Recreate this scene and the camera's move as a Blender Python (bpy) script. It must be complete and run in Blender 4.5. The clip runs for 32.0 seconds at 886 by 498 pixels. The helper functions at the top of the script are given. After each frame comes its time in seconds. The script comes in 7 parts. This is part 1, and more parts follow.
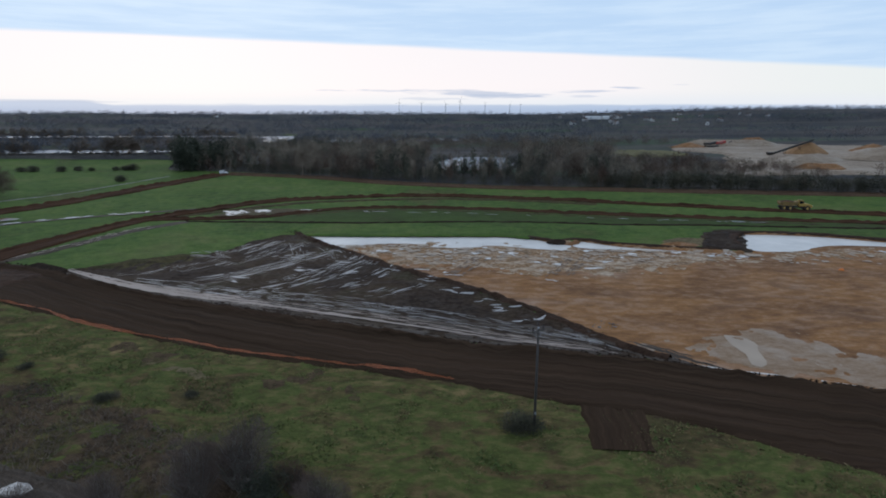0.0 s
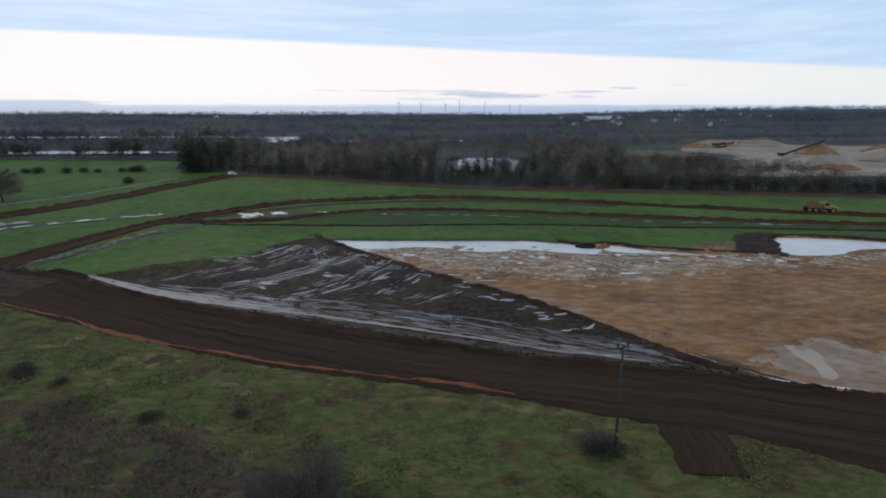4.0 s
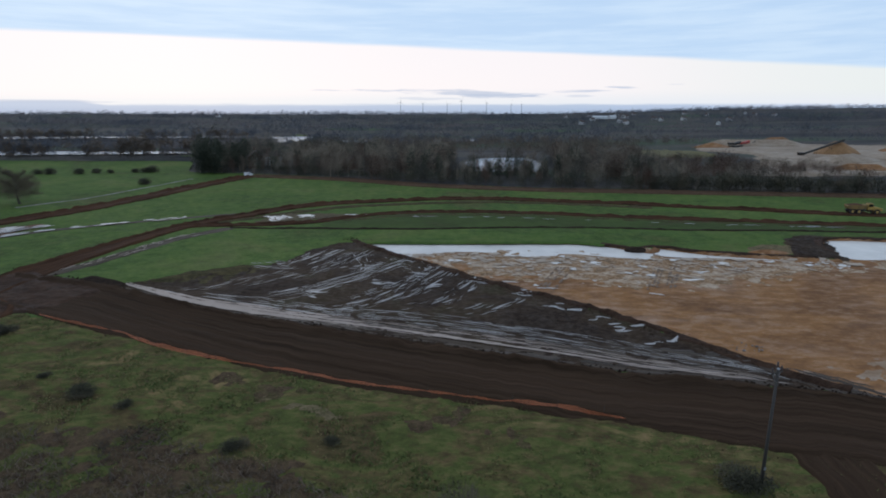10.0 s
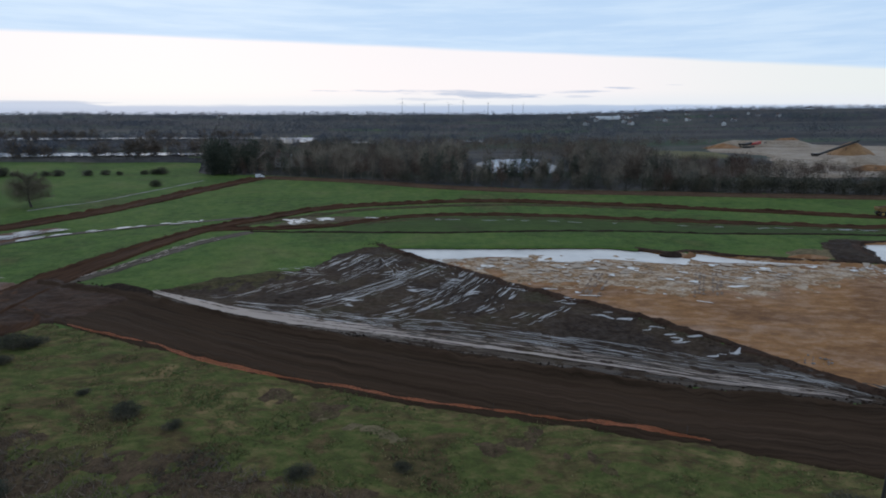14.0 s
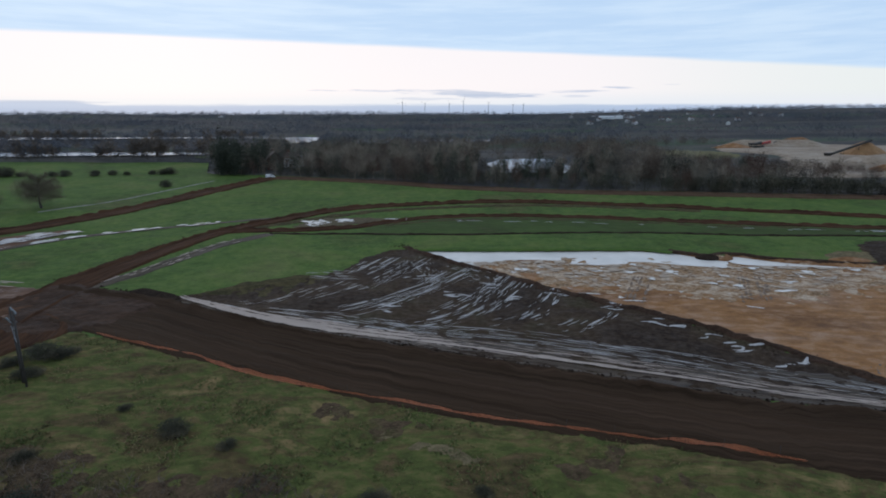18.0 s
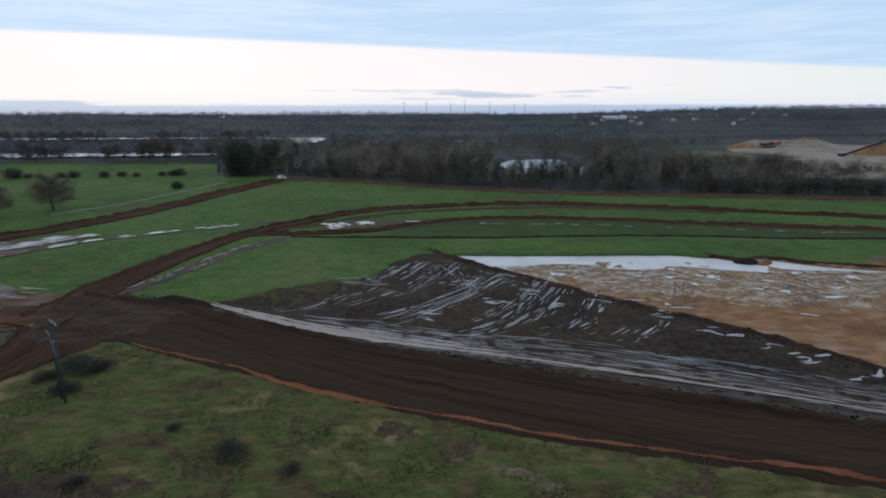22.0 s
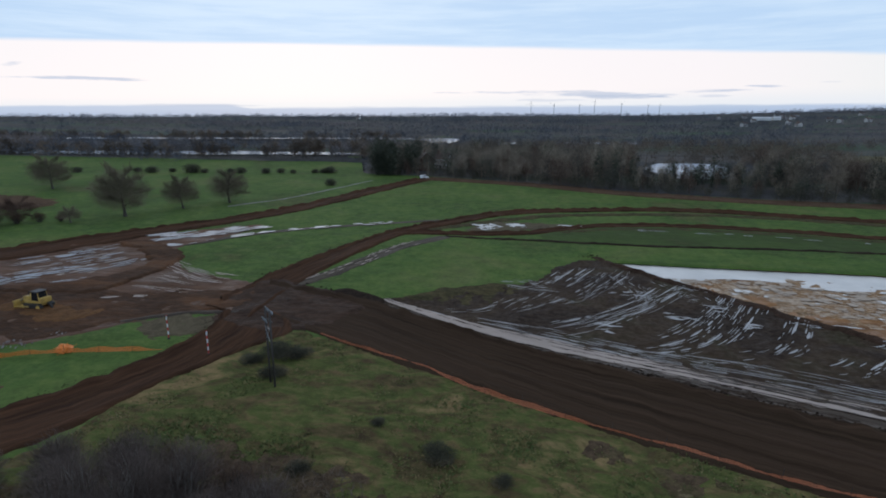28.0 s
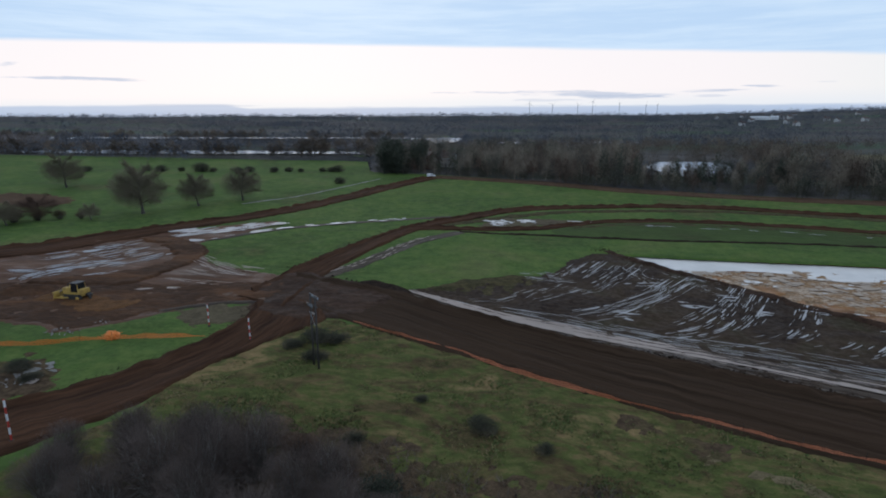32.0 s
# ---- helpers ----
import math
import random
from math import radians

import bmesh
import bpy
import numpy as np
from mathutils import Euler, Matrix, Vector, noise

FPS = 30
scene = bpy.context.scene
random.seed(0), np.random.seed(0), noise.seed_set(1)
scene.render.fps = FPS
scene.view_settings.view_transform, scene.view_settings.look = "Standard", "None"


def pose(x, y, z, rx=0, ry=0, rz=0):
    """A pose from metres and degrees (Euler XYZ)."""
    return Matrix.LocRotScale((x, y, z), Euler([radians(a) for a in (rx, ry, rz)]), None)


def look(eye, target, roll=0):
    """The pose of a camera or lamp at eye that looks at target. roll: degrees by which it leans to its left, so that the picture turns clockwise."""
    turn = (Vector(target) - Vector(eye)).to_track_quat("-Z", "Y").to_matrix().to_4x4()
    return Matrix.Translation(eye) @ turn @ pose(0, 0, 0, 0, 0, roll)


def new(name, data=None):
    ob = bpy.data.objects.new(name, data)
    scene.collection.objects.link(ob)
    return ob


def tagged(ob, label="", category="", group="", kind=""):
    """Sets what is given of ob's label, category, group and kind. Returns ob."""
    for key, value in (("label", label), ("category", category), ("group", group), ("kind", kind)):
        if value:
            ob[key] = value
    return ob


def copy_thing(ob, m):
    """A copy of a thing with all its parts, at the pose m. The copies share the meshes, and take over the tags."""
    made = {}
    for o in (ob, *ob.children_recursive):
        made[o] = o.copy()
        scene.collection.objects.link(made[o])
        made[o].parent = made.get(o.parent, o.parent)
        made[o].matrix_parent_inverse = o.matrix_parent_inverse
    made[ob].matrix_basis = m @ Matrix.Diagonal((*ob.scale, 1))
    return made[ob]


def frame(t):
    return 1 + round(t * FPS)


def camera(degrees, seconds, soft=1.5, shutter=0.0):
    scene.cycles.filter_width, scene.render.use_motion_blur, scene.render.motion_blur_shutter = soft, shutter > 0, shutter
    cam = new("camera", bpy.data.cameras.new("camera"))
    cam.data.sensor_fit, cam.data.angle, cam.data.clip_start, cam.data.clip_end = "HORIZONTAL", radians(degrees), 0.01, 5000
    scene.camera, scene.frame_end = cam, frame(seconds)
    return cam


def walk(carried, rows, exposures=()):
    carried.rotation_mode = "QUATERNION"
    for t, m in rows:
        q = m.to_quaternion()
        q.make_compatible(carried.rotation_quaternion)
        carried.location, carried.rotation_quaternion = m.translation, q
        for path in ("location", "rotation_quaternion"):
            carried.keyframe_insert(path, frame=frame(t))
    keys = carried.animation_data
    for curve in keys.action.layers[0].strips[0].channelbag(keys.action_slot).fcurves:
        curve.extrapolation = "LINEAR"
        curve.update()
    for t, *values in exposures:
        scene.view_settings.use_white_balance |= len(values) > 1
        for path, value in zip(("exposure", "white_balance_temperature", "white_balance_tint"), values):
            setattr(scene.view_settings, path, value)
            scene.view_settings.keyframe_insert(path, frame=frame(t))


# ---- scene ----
cam = camera(77.0, 32.0, soft=1.85)
METRES, EYE, TILT, LEAN, TURN = 55.55, 28.0, 0.0, 0.0, 0.0
ROWS = [
    (0.0, 0.0, 0.0, 0.0, 0.01, -13.4, -0.02),
    (0.5, -0.0145, 0.008, 0.0003, -0.02, -13.39, -0.01),
    (1.0, -0.0291, 0.0161, -0.0004, -0.05, -13.39, 0.01),
    (1.5, -0.0437, 0.0235, -0.0003, -0.07, -13.4, 0.01),
    (2.0, -0.0582, 0.0308, -0.0003, -0.15, -13.37, -0.01),
    (2.5, -0.0733, 0.0385, 0.0003, -0.15, -13.39, -0.0),
    (3.0, -0.0871, 0.0456, 0.0006, -0.15, -13.36, -0.01),
    (3.5, -0.1021, 0.0532, 0.0003, -0.19, -13.37, -0.02),
    (5.5, -0.1635, 0.0834, 0.0022, -0.42, -13.37, -0.01),
    (6.0, -0.1774, 0.0905, 0.0019, -0.37, -13.35, 0.01),
    (6.5, -0.1925, 0.0977, 0.0023, -0.33, -13.39, 0.01),
    (7.0, -0.207, 0.1052, 0.003, -0.32, -13.38, 0.05),
    (7.5, -0.2214, 0.1129, 0.0032, -0.25, -13.36, 0.04),
    (8.0, -0.2368, 0.1208, 0.0023, -0.25, -13.38, 0.04),
    (8.5, -0.2514, 0.1279, 0.0018, -0.26, -13.41, 0.06),
    (9.0, -0.2649, 0.1352, 0.0009, -0.33, -13.39, 0.05),
    (9.5, -0.2798, 0.1426, 0.0002, -0.37, -13.43, 0.04),
    (10.0, -0.2944, 0.15, 0.0002, -0.44, -13.42, 0.04),
    (10.5, -0.3096, 0.158, 0.0005, -0.44, -13.39, 0.05),
    (11.0, -0.3249, 0.166, 0.0006, -0.48, -13.42, 0.04),
    (11.5, -0.3397, 0.1738, 0.0007, -0.53, -13.4, 0.06),
    (12.0, -0.3533, 0.1814, 0.0004, -0.54, -13.39, 0.07),
    (12.5, -0.3676, 0.189, 0.0008, -0.57, -13.4, 0.07),
    (13.0, -0.3818, 0.1967, 0.0019, -0.59, -13.4, 0.08),
    (13.5, -0.3962, 0.2047, 0.0023, -0.52, -13.39, 0.09),
    (14.0, -0.4113, 0.2128, 0.0024, -0.53, -13.36, 0.07),
    (14.5, -0.4259, 0.2202, 0.0019, -0.54, -13.39, 0.06),
    (16.5, -0.4842, 0.2516, -0.0001, -0.55, -13.43, 0.07),
    (17.0, -0.4992, 0.2601, -0.0007, -0.62, -13.44, 0.05),
    (17.5, -0.5138, 0.268, -0.0009, -0.66, -13.43, 0.06),
    (18.0, -0.5281, 0.276, -0.0005, -0.73, -13.4, 0.08),
    (18.5, -0.542, 0.283, -0.0004, -0.76, -13.44, 0.07),
    (19.0, -0.5563, 0.2909, -0.0011, -0.78, -13.42, 0.08),
    (19.5, -0.5708, 0.2981, -0.0026, -0.81, -13.45, 0.06),
    (20.0, -0.5853, 0.3057, -0.0032, -0.85, -13.44, 0.07),
    (20.5, -0.6003, 0.3132, -0.0021, -0.85, -13.43, 0.08),
    (21.0, -0.6149, 0.3211, -0.0014, -0.77, -13.38, 0.1),
    (21.5, -0.6284, 0.3281, -0.0002, -0.79, -13.4, 0.09),
    (22.0, -0.6427, 0.3356, 0.0007, -0.83, -13.39, 0.09),
    (22.5, -0.6575, 0.3433, 0.001, -0.82, -13.4, 0.1),
    (23.0, -0.6725, 0.3514, 0.0007, -0.82, -13.41, 0.11),
    (23.5, -0.6865, 0.359, -0.0007, -0.79, -13.44, 0.1),
    (24.0, -0.7007, 0.3665, -0.0012, -0.81, -13.42, 0.07),
    (24.3, -0.7089, 0.3711, -0.0013, -0.8, -13.35, 0.09),
    (24.4, -0.7116, 0.3727, -0.0014, -0.48, -13.33, 0.1),
    (24.5, -0.7143, 0.3742, -0.0014, 0.36, -13.31, 0.11),
    (24.6, -0.7169, 0.3752, -0.0011, 1.98, -13.3, 0.12),
    (24.7, -0.7195, 0.3763, -0.0007, 3.82, -13.29, 0.13),
    (24.8, -0.7222, 0.3773, -0.0004, 5.73, -13.27, 0.14),
    (24.9, -0.7248, 0.3784, -0.0, 7.55, -13.26, 0.15),
    (25.0, -0.7274, 0.3794, 0.0003, 9.13, -13.25, 0.16),
    (25.1, -0.7299, 0.38, 0.0004, 10.4, -13.25, 0.16),
    (25.2, -0.7323, 0.3806, 0.0006, 11.34, -13.25, 0.16),
    (25.3, -0.7348, 0.3812, 0.0007, 12.13, -13.25, 0.17),
    (25.4, -0.7372, 0.3818, 0.0009, 12.7, -13.25, 0.17),
    (25.5, -0.7397, 0.3824, 0.001, 13.1, -13.25, 0.17),
    (26.0, -0.7522, 0.3829, 0.0006, 13.2, -13.26, 0.17),
    (26.5, -0.765, 0.3817, 0.0, 12.68, -13.27, 0.17),
    (27.0, -0.7775, 0.3785, -0.0008, 12.2, -13.28, 0.16),
    (27.5, -0.7898, 0.374, -0.0015, 11.82, -13.29, 0.16),
    (28.0, -0.8011, 0.3665, -0.0026, 11.45, -13.22, 0.15),
    (28.5, -0.8124, 0.3569, -0.0045, 11.12, -13.25, 0.15),
    (29.0, -0.824, 0.3437, -0.0065, 10.76, -13.26, 0.14),
    (29.5, -0.8337, 0.3296, -0.0071, 10.45, -13.38, 0.21),
    (30.0, -0.8416, 0.3172, -0.0069, 10.52, -13.33, 0.22),
    (30.5, -0.8468, 0.3088, -0.0061, 10.77, -13.17, 0.13),
    (31.0, -0.8512, 0.3016, -0.0071, 10.96, -13.15, 0.12),
    (31.5, -0.8558, 0.2939, -0.0078, 11.05, -13.19, 0.17),
    (32.0, -0.8606, 0.2855, -0.0087, 11.17, -13.22, 0.21),
]
walk(cam, [(t, pose(0, 0, EYE, TILT, LEAN, TURN) @ pose(METRES * x, METRES * y, METRES * z, 90 + pitch, roll, yaw)) for t, x, y, z, yaw, pitch, roll in ROWS])


# ---- world, sun ----
def node(tree, kind, **values):
    n = tree.nodes.new(kind)
    for key, value in values.items():
        n.inputs[key].default_value = value
    return n


def maths(tree, op, a, b=None, clamp=False):
    n = tree.nodes.new("ShaderNodeMath")
    n.operation, n.use_clamp = op, clamp
    for k, v in enumerate((a, b)):
        if v is None:
            continue
        if isinstance(v, (int, float)):
            n.inputs[k].default_value = v
        else:
            tree.links.new(v, n.inputs[k])
    return n.outputs[0]


def ramp_between(tree, value, lo, hi):
    n = tree.nodes.new("ShaderNodeMapRange")
    n.interpolation_type = "SMOOTHSTEP"
    tree.links.new(value, n.inputs["Value"])
    n.inputs["From Min"].default_value, n.inputs["From Max"].default_value = lo, hi
    return n.outputs["Result"]


def mix(tree, fac, a, b, blend="MIX"):
    n = tree.nodes.new("ShaderNodeMix")
    n.data_type, n.blend_type = "RGBA", blend
    for k, v in ((0, fac), (6, a), (7, b)):
        if isinstance(v, (int, float)):
            n.inputs[k].default_value = v
        elif isinstance(v, tuple):
            n.inputs[k].default_value = (*v, 1) if len(v) == 3 else v
        else:
            tree.links.new(v, n.inputs[k])
    return n.outputs[2]


def make_world():
    world = bpy.data.worlds.new("overcast_sky")
    world.use_nodes = True
    scene.world = world
    t = world.node_tree
    t.nodes.clear()
    out = t.nodes.new("ShaderNodeOutputWorld")
    back = t.nodes.new("ShaderNodeBackground")
    back.inputs["Strength"].default_value = SKY_STRENGTH
    t.links.new(back.outputs[0], out.inputs[0])
    sky = t.nodes.new("ShaderNodeTexSky")
    sky.sky_type, sky.sun_disc = "NISHITA", False
    sky.sun_elevation, sky.sun_rotation = radians(SUN_UP), radians(SUN_ROUND)
    coord = t.nodes.new("ShaderNodeTexCoord")
    way = coord.outputs["Generated"]
    axes = t.nodes.new("ShaderNodeSeparateXYZ")
    t.links.new(way, axes.inputs[0])
    x, y, z = axes.outputs
    # streaky noise on the dome
    squeeze = t.nodes.new("ShaderNodeMapping")
    squeeze.inputs["Scale"].default_value = (3, 3, 38)
    t.links.new(way, squeeze.inputs[0])
    streak = node(t, "ShaderNodeTexNoise", Scale=1.6, Detail=6.0, Roughness=0.6)
    t.links.new(squeeze.outputs[0], streak.inputs["Vector"])
    broad = node(t, "ShaderNodeTexNoise", Scale=2.2, Detail=5.0, Roughness=0.55)
    squash = t.nodes.new("ShaderNodeMapping")
    squash.inputs["Scale"].default_value = (1, 1, 6)
    t.links.new(way, squash.inputs[0])
    t.links.new(squash.outputs[0], broad.inputs["Vector"])
    wisp = streak.outputs["Fac"]
    # the cloud deck ends along one straight edge; beneath it lies the bright clear strip
    dot = t.nodes.new("ShaderNodeVectorMath")
    dot.operation = "DOT_PRODUCT"
    t.links.new(way, dot.inputs[0])
    dot.inputs[1].default_value = (0.0404, -0.1115, 0.9929)
    side = maths(t, "ADD", dot.outputs["Value"], maths(t, "MULTIPLY", maths(t, "SUBTRACT", wisp, 0.5), 0.008))
    deck = ramp_between(t, side, -0.003, 0.005)
    deck_low = mix(t, ramp_between(t, wisp, 0.35, 0.7), DECK_DARK, DECK_LIGHT)
    high = mix(t, ramp_between(t, broad.outputs["Fac"], 0.3, 0.7), HIGH_DARK, HIGH_LIGHT)
    deck_colour = mix(t, ramp_between(t, z, 0.15, 0.5), deck_low, high)
    strip = mix(t, ramp_between(t, x, 0.2, 0.65), BAND, (0.92, 0.97, 0.98))
    # a pale bank of mist on the skyline, taller in the west
    u, v = maths(t, "DIVIDE", x, y), maths(t, "DIVIDE", z, y)
    fine = t.nodes.new("ShaderNodeMapping")
    fine.inputs["Scale"].default_value = (9, 9, 120)
    t.links.new(way, fine.inputs[0])
    thread = node(t, "ShaderNodeTexNoise", Scale=1.5, Detail=6.0, Roughness=0.62)
    t.links.new(fine.outputs[0], thread.inputs["Vector"])
    shred = maths(t, "SUBTRACT", thread.outputs["Fac"], 0.5)
    west = maths(t, "MULTIPLY", maths(t, "SUBTRACT", 1.0, ramp_between(t, u, -0.63, -0.57)), 0.0075)
    bank = maths(t, "SUBTRACT", maths(t, "ADD", v, maths(t, "MULTIPLY", shred, 0.006)), west)
    mist = mix(t, ramp_between(t, v, 0.004, 0.022), HAZE, MIST_TOP)
    haze = mix(t, ramp_between(t, bank, 0.0165, 0.0225), mist, mix(t, ramp_between(t, v, 0.018, 0.05), STRIP_LOW, strip))
    # thin low clouds: across (x/y), up (z/y), half width, half height, tilt, density
    low = haze
    for across, up, wide, tall, tilt, dense in THIN_CLOUDS:
        du = maths(t, "SUBTRACT", u, across)
        a = maths(t, "POWER", maths(t, "DIVIDE", maths(t, "ABSOLUTE", du), wide), 2.0)
        dv = maths(t, "SUBTRACT", maths(t, "SUBTRACT", v, up), maths(t, "MULTIPLY", du, tilt))
        b = maths(t, "POWER", maths(t, "DIVIDE", maths(t, "ABSOLUTE", dv), tall), 2.0)
        body = maths(t, "SUBTRACT", 1.0, maths(t, "ADD", a, b))
        body = maths(t, "ADD", body, maths(t, "MULTIPLY", shred, 4.5))
        mask = maths(t, "MULTIPLY", ramp_between(t, body, 0.0, 1.1), ramp_between(t, y, 0.05, 0.2))
        low = mix(t, maths(t, "MULTIPLY", mask, dense), low, (0.50, 0.60, 0.80))
    cloud = mix(t, deck, low, deck_colour)
    clear = mix(t, 1.0, sky.outputs[0], (0.1, 0.1, 0.1), "MULTIPLY")
    t.links.new(mix(t, 0.05, cloud, clear), back.inputs["Color"])


SUN_UP, SUN_ROUND, SKY_STRENGTH = 24.0, 335.0, 0.92
HIGH_DARK, HIGH_LIGHT = (0.36, 0.49, 0.70), (0.55, 0.69, 0.92)
DECK_DARK, DECK_LIGHT = (0.56, 0.76, 1.03), (0.68, 0.86, 1.08)
BAND, STRIP_LOW, HAZE, MIST_TOP = (1.06, 1.01, 1.045), (0.90, 0.945, 1.02), (0.42, 0.55, 0.78), (0.53, 0.65, 0.86)
THIN_CLOUDS = ((-0.121, 0.0431, 0.10, 0.0026, -0.01, 0.7), (0.05, 0.0390, 0.14, 0.0058, -0.03, 0.72), (0.103, 0.0337, 0.075, 0.0045, -0.01, 0.55), (0.250, 0.0423, 0.065, 0.0028, 0.02, 0.7),
               (0.324, 0.0478, 0.035, 0.0024, -0.02, 0.7), (0.241, 0.0338, 0.03, 0.0022, 0.0, 0.4), (0.41, 0.0536, 0.028, 0.0018, 0.0, 0.4), (-0.014, 0.0290, 0.07, 0.0032, 0.0, 0.4),
               (-0.956, 0.0804, 0.17, 0.0046, -0.03, 0.75), (-1.11, 0.1117, 0.035, 0.0050, 0.0, 0.6), (-0.70, 0.0260, 0.14, 0.0030, -0.01, 0.45))
make_world()
sun = new("sun", bpy.data.lights.new("sun", "SUN"))
sun.data.energy, sun.data.angle, sun.data.color = 0.35, radians(30), (1.0, 0.96, 0.92)
sun.matrix_world = look((-40, 90, 45), (0, 0, 0))
scene.view_settings.exposure = 0.0


# ---- materials ----
def material(name):
    m = bpy.data.materials.new(name)
    m.use_nodes = True
    return m, m.node_tree, m.node_tree.nodes["Principled BSDF"]


def texture_space(t, uv, scale=(1, 1, 1), turn=0.0):
    coord = t.nodes.new("ShaderNodeTexCoord")
    m = t.nodes.new("ShaderNodeMapping")
    m.inputs["Scale"].default_value = scale
    m.inputs["Rotation"].default_value = (0, 0, radians(turn))
    t.links.new(coord.outputs["UV" if uv else "Object"], m.inputs[0])
    return m.outputs[0]


def grain(t, space, scale, detail=6.0, rough=0.6, warp=0.0):
    n = node(t, "ShaderNodeTexNoise", Scale=scale, Detail=detail, Roughness=rough, Distortion=warp)
    t.links.new(space, n.inputs["Vector"])
    return n.outputs["Fac"]


def colours(t, fac, stops):
    r = t.nodes.new("ShaderNodeValToRGB")
    while len(r.color_ramp.elements) < len(stops):
        r.color_ramp.elements.new(0.5)
    for e, (at, c) in zip(r.color_ramp.elements, stops):
        e.position, e.color = at, (*c, 1)
    t.links.new(fac, r.inputs[0])
    return r.outputs[0]


def widen(t, fac, by):
    return maths(t, "ADD", maths(t, "MULTIPLY", maths(t, "SUBTRACT", fac, 0.5), by), 0.5, True)


def relief(t, bsdf, height, strength, distance):
    b = node(t, "ShaderNodeBump", Strength=strength, Distance=distance)
    t.links.new(height, b.inputs["Height"])
    t.links.new(b.outputs[0], bsdf.inputs["Normal"])


def earth(name, broad_stops, fine_stops, broad=0.08, fine=1.6, uv=False, stretch=(1, 1, 1), turn=0.0, rough=(0.9, 0.9), wet_scale=0.2,
          bump=0.6, depth=0.08, share=0.5, gloss=0.5, spread=1.9):
    """Soil, sand or grass: broad patches blended with fine grain; wetness varies the gloss alone."""
    m, t, bsdf = material(name)
    space = texture_space(t, uv, stretch, turn)
    even = texture_space(t, False)
    a = colours(t, widen(t, grain(t, space, broad, 6.0, 0.62, 0.5), spread), broad_stops)
    g1 = grain(t, space, fine, 8.0, 0.7)
    b = colours(t, widen(t, g1, spread), fine_stops)
    c = mix(t, share, a, b)
    speck = grain(t, even, fine * 4.0, 4.0, 0.7)
    c = mix(t, 0.5, c, colours(t, speck, ((0.3, (0.6, 0.6, 0.6)), (0.7, (1.0, 1.0, 1.0)))), "MULTIPLY")
    t.links.new(c, bsdf.inputs["Base Color"])
    wet = grain(t, space, wet_scale, 6.0, 0.65, 0.3)
    r = node(t, "ShaderNodeMapRange", **{"From Min": 0.42, "From Max": 0.62, "To Min": rough[0], "To Max": rough[1]})
    t.links.new(wet, r.inputs["Value"])
    t.links.new(r.outputs[0], bsdf.inputs["Roughness"])
    bsdf.inputs["Specular IOR Level"].default_value = gloss
    relief(t, bsdf, maths(t, "ADD", g1, maths(t, "MULTIPLY", speck, 0.4)), bump, depth)
    return m


def paint(name, colour, rough=0.5, metal=0.0, dirt=(0.10, 0.07, 0.05), amount=0.35, scale=1.5):
    """A painted or worn surface with dirt in blotches and fine grain."""
    m, t, bsdf = material(name)
    space = texture_space(t, False)
    blotch = ramp_between(t, grain(t, space, scale, 8.0, 0.7), 0.45, 0.7)
    c = mix(t, maths(t, "MULTIPLY", blotch, amount), colour, dirt)
    g1 = grain(t, space, scale * 9, 4.0)
    c = mix(t, 0.3, c, colours(t, g1, ((0.3, (0.65, 0.65, 0.65)), (0.7, (1, 1, 1)))), "MULTIPLY")
    t.links.new(c, bsdf.inputs["Base Color"])
    bsdf.inputs["Roughness"].default_value, bsdf.inputs["Metallic"].default_value = rough, metal
    relief(t, bsdf, g1, 0.25, 0.01)
    return m


def varied(name, stops, rough=0.85, scale=0.15, island=0.28, shade=0.64, up=0.8):
    """Twigs, leaves and clods: colour varies from piece to piece and over the thing; sprays take light mostly from above."""
    m, t, bsdf = material(name)
    geo = t.nodes.new("ShaderNodeNewGeometry")
    info = t.nodes.new("ShaderNodeObjectInfo")
    big = grain(t, texture_space(t, False), scale, 3.0)
    f = maths(t, "ADD", maths(t, "MULTIPLY", geo.outputs["Random Per Island"], island), maths(t, "MULTIPLY", widen(t, big, 2.6), 0.90 - island))
    f = maths(t, "ADD", f, maths(t, "MULTIPLY", info.outputs["Random"], 0.1))
    t.links.new(colours(t, f, [(at, tuple(v * shade for v in c)) for at, c in stops]), bsdf.inputs["Base Color"])
    bsdf.inputs["Roughness"].default_value = rough
    bsdf.inputs["Specular IOR Level"].default_value = 0.1
    lift = t.nodes.new("ShaderNodeVectorMath")
    lift.operation = "MULTIPLY_ADD"
    lift.inputs[1].default_value, lift.inputs[2].default_value = (0.6, 0.6, 0.6), (0, 0, up)
    t.links.new(geo.outputs["Normal"], lift.inputs[0])
    unit_up = t.nodes.new("ShaderNodeVectorMath")
    unit_up.operation = "NORMALIZE"
    t.links.new(lift.outputs[0], unit_up.inputs[0])
    t.links.new(unit_up.outputs[0], bsdf.inputs["Normal"])
    return m


def water(name, tint, rough=0.06, ripple=0.15, scale=1.2, gloss=1.0):
    m, t, bsdf = material(name)
    space = texture_space(t, False)
    g1 = grain(t, space, scale, 4.0, 0.6)
    t.links.new(colours(t, grain(t, space, 0.15, 4.0), ((0.3, tuple(c * 0.8 for c in tint)), (0.7, tint))), bsdf.inputs["Base Color"])
    bsdf.inputs["Roughness"].default_value = rough
    bsdf.inputs["IOR"].default_value = 1.33
    bsdf.inputs["Specular IOR Level"].default_value = gloss
    relief(t, bsdf, g1, ripple, 0.02)
    return m


